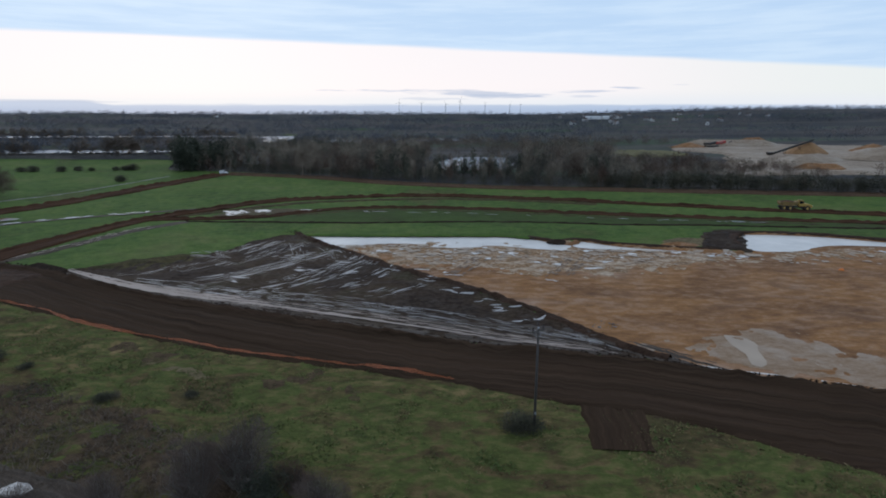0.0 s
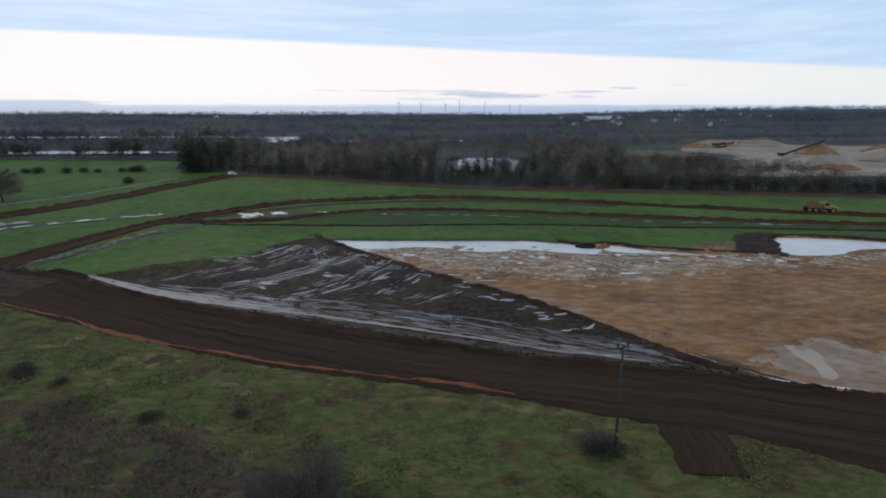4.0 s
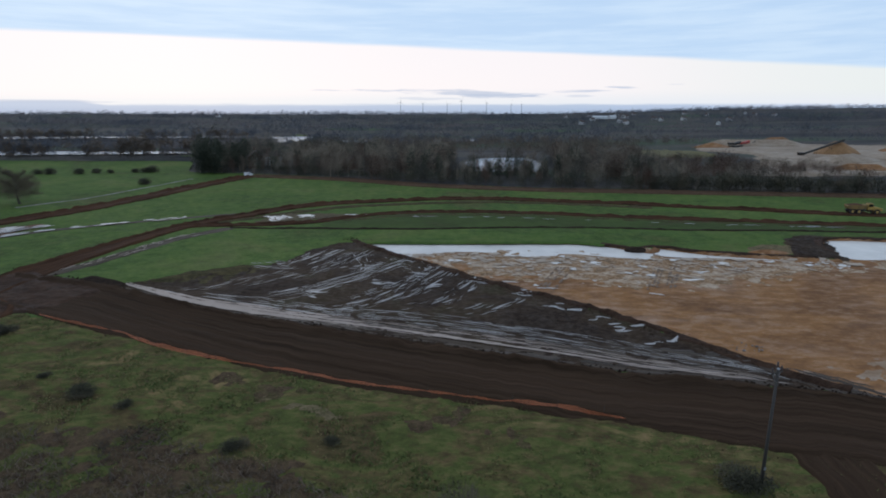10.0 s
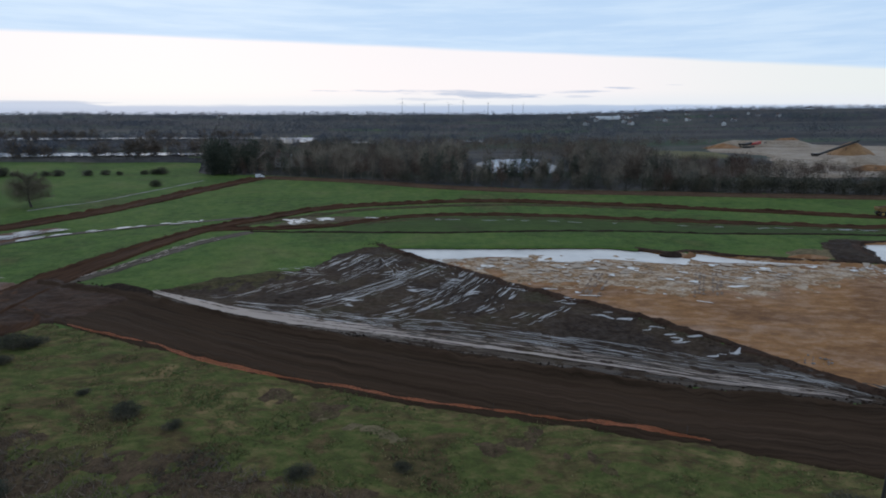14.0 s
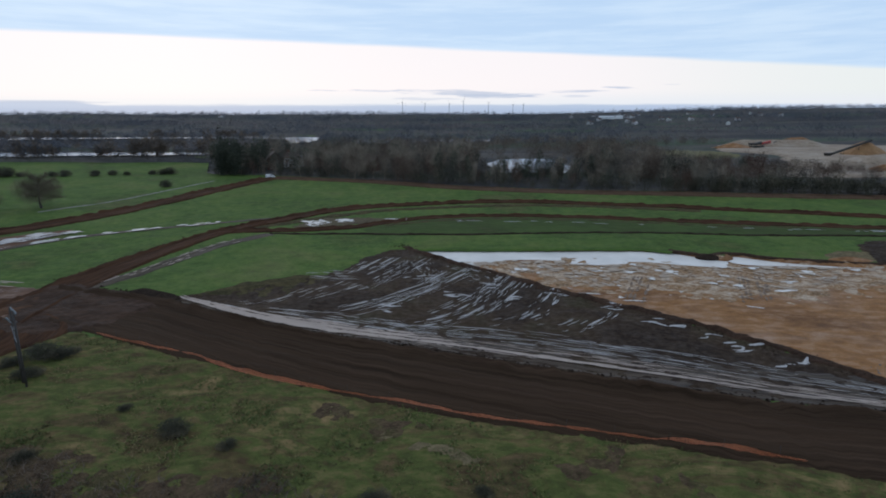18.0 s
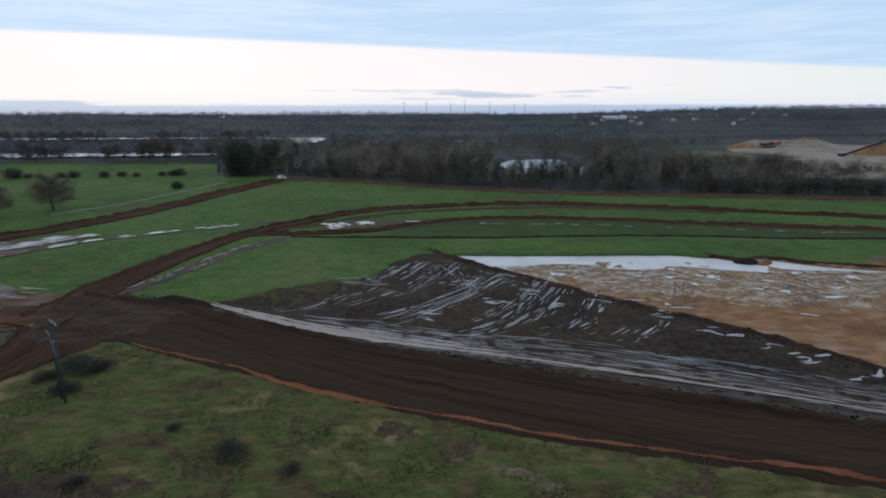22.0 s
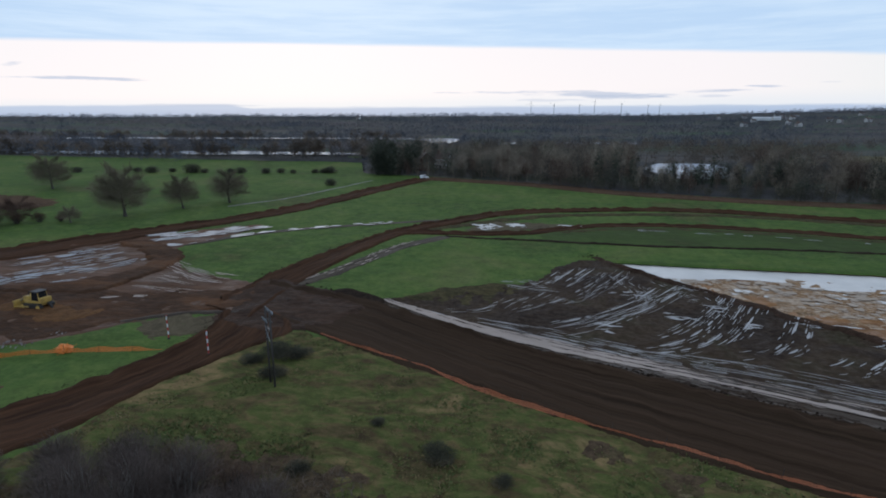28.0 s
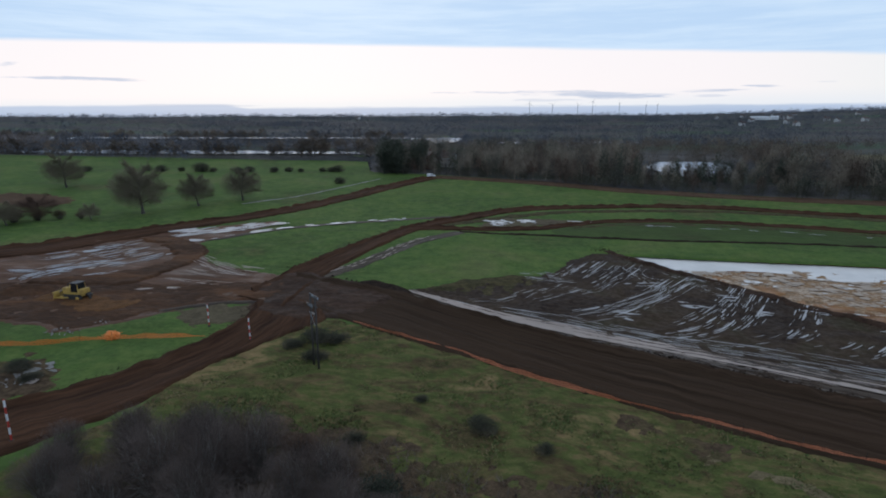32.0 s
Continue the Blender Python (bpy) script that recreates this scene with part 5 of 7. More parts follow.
    line = np.array(((-86.5, 108), (-84.2, 114), (-81.4, 124), (-77.4, 137), (-72.5, 145)))
    for m in (-1.5, -0.9, 0.2, 0.8, 1.5):
        pale.extend(dashes(rng, line + (m, -0.25 * m), 0.3, lambda a, b: ground_height(a, b) + 0.2, 0.34, 3.0))
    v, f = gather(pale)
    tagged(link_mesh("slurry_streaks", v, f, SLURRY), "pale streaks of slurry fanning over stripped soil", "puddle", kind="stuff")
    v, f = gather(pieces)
    tagged(link_mesh("rut_water", v, f, SKY_GREY_WATER), "shallow water lying on stripped soil", "puddle", kind="stuff")


rut_water()

# lakes in the low country behind
for (shore, level), text in zip(LAKES, ("bright pond half hidden among bare trees", "long lake behind the pasture hedge", "far lake between belts of trees", "far strip of open water among trees",
                                        "far patch of open water among trees", "far patch of open water beyond the woods")):
    pool("lake", tuple(map(tuple, shore)), level + 0.35 + 0.0012 * float(np.hypot(*shore.mean(0))), SKY_LAKE, text, 2.5, "lake", 0.06)


# ---- woods, trees, shrubs, grass ----
def blades(base, way, length, width, rng):
    """Thin pointed blades, one triangle each, from base points along unit ways."""
    n = len(base)
    side = np.cross(way, rng.normal(size=(n, 3)))
    side /= np.linalg.norm(side, axis=1)[:, None] + 1e-9
    half = side * np.asarray(width).reshape(-1, 1) / 2
    v = np.empty((n, 3, 3))
    v[:, 0], v[:, 1], v[:, 2] = base - half, base + half, base + way * np.asarray(length).reshape(-1, 1)
    return v.reshape(-1, 3), np.arange(3 * n).reshape(-1, 3)


def unit(v):
    return v / (np.linalg.norm(v, axis=-1, keepdims=True) + 1e-9)


def crown_blades(rng, at, tall, wide, count, length, width, low=0.25, up=0.35, clumps=9):
    """Twig sprays in uneven clumps that fill a crown."""
    mid = np.array(at) + (0, 0, tall * (low + (1 - low) / 2))
    half = np.array((wide / 2, wide / 2, tall * (1 - low) / 2))
    c = unit(rng.normal(size=(clumps, 3))) * rng.uniform(0.25, 0.75, (clumps, 1))
    which = rng.integers(clumps, size=count)
    p = c[which] + rng.normal(0, 0.27, (count, 3))
    r = np.linalg.norm(p, axis=1, keepdims=True)
    p = np.where(r > 1, p / r * rng.uniform(0.75, 1.05, (count, 1)), p)
    way = unit(unit(p) + rng.normal(0, 0.55, (count, 3)) + (0, 0, up))
    return blades(mid + p * half, way, rng.uniform(0.6, 1.3, count) * length, rng.uniform(0.6, 1.4, count) * width, rng)


def limb_tube(path, radii, sides_n=5):
    """A tapered tube along a path."""
    path = np.asarray(path, float)
    d = unit(np.gradient(path, axis=0))
    a = unit(np.cross(d, np.array((0.31, 0.95, 0.05))))
    b = np.cross(d, a)
    ang = np.linspace(0, 2 * math.pi, sides_n, endpoint=False)
    ring = a[:, None, :] * np.cos(ang)[None, :, None] + b[:, None, :] * np.sin(ang)[None, :, None]
    v = (path[:, None, :] + ring * np.asarray(radii)[:, None, None]).reshape(-1, 3)
    f = []
    for k in range(len(path) - 1):
        for j in range(sides_n):
            i = (j + 1) % sides_n
            f.append((k * sides_n + j, k * sides_n + i, (k + 1) * sides_n + i, (k + 1) * sides_n + j))
    return v, np.array(f)


def bare_tree(name, x, y, tall, wide, seed, label, twigs=2600, mat=TREE_TWIG, fork=0.22, group=""):
    rng = np.random.default_rng(seed)
    t = thing(name, x, y, label=label, category="tree", group=group)
    top = np.array((rng.normal(0, 0.05) * tall, rng.normal(0, 0.05) * tall, tall * 0.72))
    s = np.linspace(0, 1, 7)[:, None]
    trunk = top * s + np.hstack([0.02 * tall * np.sin(s * 5 + seed), 0.02 * tall * np.cos(s * 4), 0 * s])
    r0 = tall * 0.028
    v, f = limb_tube(trunk, r0 * (1.25 - 1.1 * s[:, 0]), 7)
    v[:7] *= (1.3, 1.3, 1)
    link_mesh("trunk", v, f, BARK, t)
    base, ways, pieces = [], [], []
    for k in range(13):
        h = fork + (0.72 - fork) * (k / 12) ** 0.9
        a = k * 2.4 + rng.uniform(-0.4, 0.4)
        start = np.array([np.interp(h / 0.72, s[:, 0], trunk[:, j]) for j in range(3)])
        reach = wide * 0.5 * rng.uniform(0.75, 1.0) * (1 - 0.55 * ((h - fork) / 0.5) ** 2)
        end = start + (math.cos(a) * reach, math.sin(a) * reach, tall * (rng.uniform(0.06, 0.14) + 0.36 * (h - fork)))
        q = np.linspace(0, 1, 6)[:, None]
        path = start * (1 - q) + end * q + np.hstack([0 * q, 0 * q, 0.06 * tall * np.sin(q * math.pi)]) + rng.normal(0, 0.02 * tall, (6, 3)) * q
        lv, lf = limb_tube(path, r0 * 0.30 * (1.05 - 0.9 * q[:, 0]), 5)
        link_mesh("limb", lv, lf, BARK, t)
        for m in range(14):
            w = rng.uniform(0.25, 1.0)
            o = np.array([np.interp(w, q[:, 0], path[:, j]) for j in range(3)])
            d = unit(end - start + rng.normal(0, 0.6, 3) * reach + (0, 0, 0.25 * tall))
            l = tall * rng.uniform(0.10, 0.22)
            bp = np.stack([o, o + d * l * 0.5 + rng.normal(0, 0.1, 3), o + d * l])
            pieces.append(limb_tube(bp, (r0 * 0.13, r0 * 0.09, r0 * 0.03), 3))
            base.append(bp)
    segs = np.array(base)
    which, w = rng.integers(len(segs), size=twigs), rng.uniform(0.1, 1.0, (twigs, 1))
    p = segs[which, 0] * (1 - w) + segs[which, 2] * w
    mid = np.array((0, 0, tall * 0.45))
    way = unit(unit(p - mid) + rng.normal(0, 0.55, (twigs, 3)) + (0, 0, 0.2))
    pieces.append(blades(p, way, rng.uniform(0.5, 1.4, twigs) * tall * 0.10, tall * 0.0045 * rng.uniform(0.6, 1.3, twigs), rng))
    bv, bf = crown_blades(rng, (0, 0, 0), tall, wide, int(twigs * 3.2), tall * 0.085, tall * 0.0032, fork - 0.08, 0.3, 90)
    pieces.append((bv, bf))
    v, f = gather(pieces)
    v[:, 2] = np.maximum(v[:, 2], 0.1)
    link_mesh("crown", v, f, mat, t)
    return t


def wood(name, spots, mat, label, seed, count=170, low=0.12, category="wood", length=0.16, width=0.018):
    """Many trees in one piece: spots are x, y, height, width."""
    rng = np.random.default_rng(seed)
    spots = np.asarray(spots, float)
    ground = land(spots[:, 0], spots[:, 1])
    pieces = []
    for (x, y, tall, wide), z in zip(spots, ground):
        pieces.append(crown_blades(rng, (x, y, z), tall, wide, count, tall * length, tall * width, low, 0.5, 8))
        if count > 60:
            lean = rng.normal(0, 0.06, 2) * tall
            pieces.append(limb_tube(((x, y, z - 0.3), (x + lean[0], y + lean[1], z + tall * 0.75)), (tall * 0.018, tall * 0.006), 3))
    v, f = gather(pieces)
    return tagged(link_mesh(name, v, f, mat, smooth=False), label, category, kind="stuff")


def far_growth():
    rng = np.random.default_rng(21)
    edge = spline(FIELD_EDGE, 3.0)
    edge = edge[(edge[:, 0] > -132) & (edge[:, 0] < 190)]
    grown, ivy, front = [], [], []
    for k in range(1300):
        i = rng.integers(len(edge))
        back = rng.uniform(2, 90) ** 1.0
        x, y = edge[i] + (rng.normal(0, 2), back)
        pond = -16 < x - (y - 230) * 0.10 < 34 and y < 350
        if pond and (y > 255 or rng.random() > 0.30):
            continue
        if x > 78 or (x > 50 and back > 45):
            if rng.random() < 0.86 or (x > 118 and back > 14):
                continue
        if -112 < x < -92 and y > 288:
            continue
        tall = rng.uniform(9, 14.5) * (0.65 if x > 78 else 1.0) * (0.75 if back < 12 else 1.0) * (0.75 if pond else 1.0)
        (ivy if rng.random() < 0.10 else grown).append((x, y, tall, tall * rng.uniform(0.5, 0.75)))
    for k in range(90):
        front.append((rng.uniform(-12, 42), rng.uniform(250, 262), rng.uniform(1.5, 5.5), rng.uniform(3, 5)))
    for p in edge[::1]:
        for k in range(2 if p[0] < 55 else 5):
            if p[0] < -100 and p[0] > -112:
                continue
            tall = rng.uniform(3.0, 6.0) * (1.25 if p[0] > 60 else 0.9)
            front.append((p[0] + rng.normal(0, 1.5), p[1] + rng.uniform(1.5, 9), tall, tall * rng.uniform(0.9, 1.4)))
    for x, y, tall in ((-2, 244, 13), (6, 241, 12), (13, 246, 13), (22, 243, 11), (27, 240, 12), (-22, 246, 13), (-28, 249, 14), (-16, 243, 12), (32, 236, 12), (1, 252, 9), (9, 250, 10), (14, 254, 8), (18, 250, 11), (24, 252, 9), (29, 250, 9), (5, 255, 7), (21, 256, 7)):
        ivy.append((x, y, tall, 4.2))
    for x in np.arange(-15, 36, 1.1):
        tall = rng.uniform(5, 12)
        grown.append((x + rng.normal(0, 0.8), rng.uniform(238, 256), tall, tall * 0.38))
    kinds = np.random.default_rng(2).choice(4, len(grown), p=(0.4, 0.3, 0.2, 0.1))
    for k, (mat, text) in enumerate(((TWIG, "dense belt of bare grey winter trees"), (BROWN_TWIG, "brown bare trees in the wood"), (DARK_TWIG, "dark bare trees in the wood"), (RUSSET, "russet bare trees in the wood"))):
        wood("woodland", [g for g, kind in zip(grown, kinds) if kind == k], mat, text, 3 + 20 * k, 420, 0.06, "wood", 0.13, 0.0085)
    wood("ivy_trees", ivy, EVERGREEN, "dark ivy-clad trees within the bare wood", 4, 420, 0.03, "trees", 0.07, 0.022)
    wood("wood_hedge", front, BRAMBLE, "thick dark hedge along the foot of the wood", 5, 330, 0.0, "hedge", 0.11, 0.022)
    # the dark stand at the field corner
    stand = [(-127 + 19 * rng.random(), 262 + 16 * rng.random(), rng.uniform(14, 18.5), rng.uniform(8, 10)) for k in range(13)]
    wood("dark_stand", stand, EVERGREEN, "tall dark evergreen stand at the field corner", 6, 900, 0.0, "trees", 0.07, 0.02)
    # hedge behind the pasture
    hedge = [(x, np.interp(x, (-700, -375, -150), (268, 301, 315)) + rng.uniform(0, 5), rng.uniform(2.4, 4.4), rng.uniform(4, 7)) for x in np.arange(-640, -140, 2.6)]
    wood("pasture_hedge", hedge, DARK_TWIG, "long dark hedge behind the pasture", 7, 130, 0.0, "hedge", 0.18, 0.04)
    # scrub round the quarry
    scrub = []
    for k in range(640):
        x, y = rng.uniform(52, 168), rng.uniform(235, 345)
        if (y > 318 and x > 96) or x > (164 if y < 285 else 140):
            continue
        h = rng.uniform(2.5, 6)
        scrub.append((x, y, h, h * 1.2))
    for x, y, h in ((104, 252, 11), (112, 258, 12), (98, 262, 10), (146, 236, 7), (176, 226, 8), (117.2, 251.8, 9), (113.6, 252.1, 10), (118.7, 249.6, 8)):
        scrub.append((x, y, h, h * 0.8))
    kinds = np.random.default_rng(6).random(len(scrub))
    wood("scrub", [q for q, k in zip(scrub, kinds) if k > 0.45], BROWN_TWIG, "dull brown winter scrub beside the workings", 88, 260, 0.0, "scrub", 0.13, 0.018)
    wood("scrub", [q for q, k in zip(scrub, kinds) if k <= 0.45], RUSSET, "reddish-brown winter scrub", 8, 260, 0.0, "scrub", 0.13, 0.018)
    # belts of wood away to the horizon
    n = 15000
    r, a = np.exp(rng.uniform(math.log(305), math.log(1950), n)), rng.uniform(-0.98, 0.80, n)
    x, y = -20 + r * np.sin(a), r * np.cos(a)
    bad = (y < 322 - 0.05 * x - np.where(x > -90, 70, 0)) | ((x > -12) & (x < 50) & (y < 352)) | ((x > 92) & (y < 430) & (x > 0.30 * y)) | ((x > -135) & (x < -92) & (y < 310))
    bad |= fbm(x * 0.35, y * 1.7, 0.011, 71) < np.where(r > 480, 0.10, -0.12)
    for o in LAKE_SHORES:
        bad |= inside(x, y, np.array(o, float)) > -1.5
    h = rng.uniform(4.0, 7.5, n) * np.where(r < 700, 1.0, 1.1) * np.where((x < -60) & (r < 520), 0.75, 1.0)
    w = h * rng.uniform(1.0, 1.8, n) * np.where(r < 700, 1.0, 1.5)
    spots = np.stack([x, y, h, w], 1)
    sets = [spots[~bad & (r >= lo) & (r < hi)] for lo, hi in ((0, 480), (480, 900), (900, 9999))]
    belts = []
    for (x0, y0), (x1, y1), m, lo, hi in (((-420, 314), (-160, 333), 120, 3.5, 9.5), ((-640, 412), (-180, 462), 110, 3.5, 8.5), ((-205, 425), (-90, 440), 40, 4, 9), ((-60, 462), (20, 466), 26, 4, 8), ((-420, 362), (-170, 366), 120, 4, 9), ((-640, 470), (-170, 492), 150, 5, 10)):
        q = np.sort(rng.random(m))
        hh = rng.uniform(lo, hi, m) * np.where(np.sin(q * 40) > -0.2, 1.0, 0.45)
        belts.append(np.stack([x0 + (x1 - x0) * q, y0 + (y1 - y0) * q + rng.normal(0, 2, m), hh, hh * rng.uniform(0.8, 1.3, m)], 1))
    for k in range(110):
        r0, a0 = math.exp(rng.uniform(math.log(430), math.log(1900))), rng.uniform(-0.95, 0.75)
        run, tilt = rng.uniform(60, 260) * (r0 / 900) ** 0.5, rng.normal(0, 0.12)
        tall = rng.uniform(5.5, 10.5) * (0.8 + 0.3 * r0 / 1000)
        m = int(run / 4)
        q = np.linspace(-0.5, 0.5, m)
        bx = -20 + r0 * math.sin(a0) + q * run * 2.0 + rng.normal(0, 2, m)
        by = r0 * math.cos(a0) + q * run * tilt * 2.0 + rng.normal(0, 3, m)
        hh = tall * rng.uniform(0.55, 1.15, m)
        ok = ~((bx > 92) & (by < 430) & (bx > 0.30 * by)) & ~((bx > -12) & (bx < 50) & (by < 352))
        for o in LAKE_SHORES:
            ok &= inside(bx, by, np.array(o, float)) < -2
        belts.append(np.stack([bx, by, hh, hh * rng.uniform(1.0, 1.7, m)], 1)[ok])
    shore = []
    for x in np.arange(-430, -150, 1.9):
        if -267 < x < -261 or -236 < x < -214 or rng.random() < 0.45:
            continue
        tall = rng.uniform(4, 12)
        shore.append((x + rng.normal(0, 1), np.interp(x, (-420, -300, -210, -165), (313, 317, 328, 335)) + rng.uniform(-1, 2), tall, tall * rng.uniform(0.6, 1.0)))
    for x in np.arange(-640, -170, 3.0):
        if math.sin(x * 0.11) + math.sin(x * 0.043) > 0.5:
            continue
        tall = rng.uniform(5, 10)
        shore.append((x + rng.normal(0, 1), np.interp(x, (-640, -480, -415, -350, -280, -180), (416, 424, 443, 440, 457, 467)) + rng.uniform(-2, 1), tall, tall * rng.uniform(0.8, 1.2)))
    wood("lakeside_trees", shore, BROWN_TWIG, "bare brown trees along the lake shores", 31, 330, 0.0, "trees", 0.16, 0.034)
    wood("tree_belts", np.vstack(belts), HAZED_WOOD, "long far belts of bare trees and hedges", 14, 60, 0.0, "woods", 0.20, 0.055)
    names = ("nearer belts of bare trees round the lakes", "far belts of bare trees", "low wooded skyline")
    for s, text, n, w, mat in zip(sets, names, (90, 26, 16), (0.022, 0.065, 0.11), (BROWN_TWIG, HAZED_WOOD, HAZED_WOOD)):
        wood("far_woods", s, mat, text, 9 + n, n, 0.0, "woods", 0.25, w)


far_growth()

# single trees on the pasture
for x, y, tall, wide, seed, text in ((-165.3, 156.3, 13.2, 15.0, 1, "large bare oak with spreading limbs on the pasture"), (-157.8, 172.1, 9.0, 11.0, 2, "small bare tree on the pasture"),
                                     (-149.5, 184.5, 10.0, 13.5, 3, "round-headed bare tree beside the pasture track"), (-228.8, 195.1, 11, 15, 4, "broad bare tree out on the pasture")):
    bare_tree("tree", x, y, tall, wide, seed, text, 5500, group="pasture trees")
bare_tree("tree", -186, 142, 6.0, 12, 6, "russet-leaved tree behind the earth track", 6500, RUSSET)
bare_tree("tree", -187, 133.5, 6.0, 9, 8, "low grey bare tree behind the earth track", 5500)
bare_tree("tree", -172.4, 145.4, 4.0, 6.0, 9, "low bare thorn tree behind the earth track", 5000)


def bush_meshes(name, seed, tall, wide, mat, leaves=1400, stems=60, leaf=(0.09, 0.05), low=0.0):
    """The meshes of a shrub: woody stems and a head of leaves or twigs."""
    rng = np.random.default_rng(seed)
    pieces = []
    for k in range(stems):
        a, r = rng.uniform(0, 6.28), wide * 0.5 * rng.uniform(0.1, 0.95)
        end = np.array((math.cos(a) * r, math.sin(a) * r, tall * rng.uniform(0.5, 0.98) * math.sqrt(max(0.08, 1 - (2 * r / wide) ** 2))))
        root = end * (0.25, 0.25, 0) + rng.normal(0, 0.1, 3) * (1, 1, 0)
        mid = (root + end) / 2 + rng.normal(0, 0.07 * wide, 3) * (1, 1, 0.3) + (0, 0, 0.1 * tall)
        pieces.append(limb_tube((root, mid, end), (0.018 * tall ** 0.5, 0.013 * tall ** 0.5, 0.004), 3))
    stem = gather(pieces)
    v, f = crown_blades(rng, (0, 0, 0), tall, wide, leaves, tall * leaf[0] + 0.08, leaf[1], low, 0.5, 14)
    v[:, 2] = np.abs(v[:, 2])
    return stem, (v, f)


def bushes(name, seed, tall, wide, mat, spots, label, category="bush", group="", **kw):
    """One shrub at each spot (x, y, size, turn), all on the same meshes."""
    stem, head = bush_meshes(name, seed, tall, wide, mat, **kw)
    first = None
    for k, (x, y, size, turn) in enumerate(spots):
        if first is None:
            first = thing(name, x, y, turn=turn, label=label, category=category, group=group)
            first.scale = (size, size, size)
            link_mesh("woody_base", *stem, PALE_BARK if name == "bare_shrub" else BARK, first)
            link_mesh("crown", *head, mat, first, smooth=False)
        else:
            z = float(ground_height(np.array([x]), np.array([y]))[0])
            copy = copy_thing(first, pose(x, y, z, 0, 0, turn))
            copy.scale = (size, size, size)


bushes("bramble_bush", 31, 1.35, 3.9, BRAMBLE, ((-53.2, 60.8, 0.85, 0), (-75.8, 77.2, 1.25, 40), (-73.6, 77.6, 0.9, 130), (-74.2, 72.2, 0.85, 80), (7.2, 45.9, 1.1, 200), (-47.6, 58.6, 0.5, 300),
                                               (-59.8, 65.0, 0.45, 160), (-78.4, 75.2, 0.8, 250), (-34, 51.2, 0.7, 100), (-25.8, 52.0, 0.45, 10), (-64, 57, 0.6, 220), (-106, 63.4, 0.9, 20), (-102.4, 61.6, 0.7, 140)),
       "dark bramble bush in rough grass", "bush", "bramble bushes", leaves=2600, leaf=(0.04, 0.11))
bushes("bare_shrub", 32, 4.6, 4.6, SHRUB_TWIG, ((-74, 51.5, 1.15, 0), (-69.5, 50.5, 1.25, 70), (-77, 53.5, 0.9, 15), (-81, 51.5, 1.05, 310), (-71.8, 48, 1.3, 55), (-63, 49.5, 1.1, 250), (-75.5, 47.5, 1.3, 140), (-85, 48.5, 0.95, 95), (-65, 47.5, 1.05, 150), (-79, 49, 0.95, 220), (-61, 46.5, 1.0, 300), (-83.5, 45.5, 1.0, 30), (-71, 45, 1.15, 190), (-57.5, 45, 0.9, 100), (-78, 44, 1.1, 260),
                                          (-15.5, 37.6, 1.25, 10), (-18.5, 36.0, 1.1, 120), (-66, 43, 1.2, 340), (-87.5, 42, 1.0, 80), (-8.5, 33.5, 0.9, 200), (-53.5, 43.5, 0.8, 20), (-30, 33.4, 0.7, 45), (-24, 34, 0.8, 160)),
       "bare twiggy shrub in the near thicket", "shrub", "near thicket", leaves=8000, stems=140, leaf=(0.09, 0.019))
bushes("russet_shrub", 33, 3.6, 4.0, RUSSET, ((-72, 52.8, 1.1, 0), (-66.8, 52.2, 1.0, 90), (-62.4, 50.2, 0.9, 200), (-11.4, 37.0, 0.8, 40)), "reddish-brown bare shrub in the near thicket", "shrub", "near thicket", leaves=5200, stems=100, leaf=(0.09, 0.021))
bushes("edge_bush", 36, 3.4, 5.2, RUSSET, ((-188.5, 137.0, 1.1, 0), (-184.7, 140.8, 0.9, 60), (-180.9, 144.1, 0.8, 130), (-191.5, 133, 1.0, 200), (-176.4, 146.4, 0.6, 260)), "low russet bush behind the earth track", "bush", "track edge bushes", leaves=4600, stems=80, leaf=(0.08, 0.034))
bushes("evergreen_bush", 34, 2.6, 4.2, EVERGREEN, ((-59.5, 49.8, 0.9, 0), (-13.2, 36.2, 1.0, 70), (-56.4, 48.6, 0.6, 140), (-16.5, 40.6, 0.45, 20)), "dark evergreen bush in the near thicket", "bush", "near thicket", leaves=2600, leaf=(0.03, 0.12))
bushes("thorn_bush", 35, 2.9, 6.4, BRAMBLE, ((-261.7, 240.5, 0.9, 0), (-237.3, 250.2, 0.8, 50), (-229.2, 249.9, 1.1, 110), (-222.2, 254.3, 0.7, 160), (-212.3, 254.4, 1.5, 210), (-206, 255.5, 0.7, 30), (-194.5, 257.4, 0.8, 250),
                                             (-189.4, 257.7, 1.0, 290), (-177.8, 260.5, 0.9, 330), (-171.9, 264.3, 0.8, 20), (-166, 265, 0.6, 130), (-156, 268, 0.7, 80), (-148.8, 269.4, 1.1, 70), (-132.6, 230.1, 0.9, 120), (-152.5, 268.6, 0.8, 200)),
       "dark thorn bush on the pasture's old hedge line", "bush", "hedge line bushes", leaves=2200, leaf=(0.05, 0.20), low=-0.25)


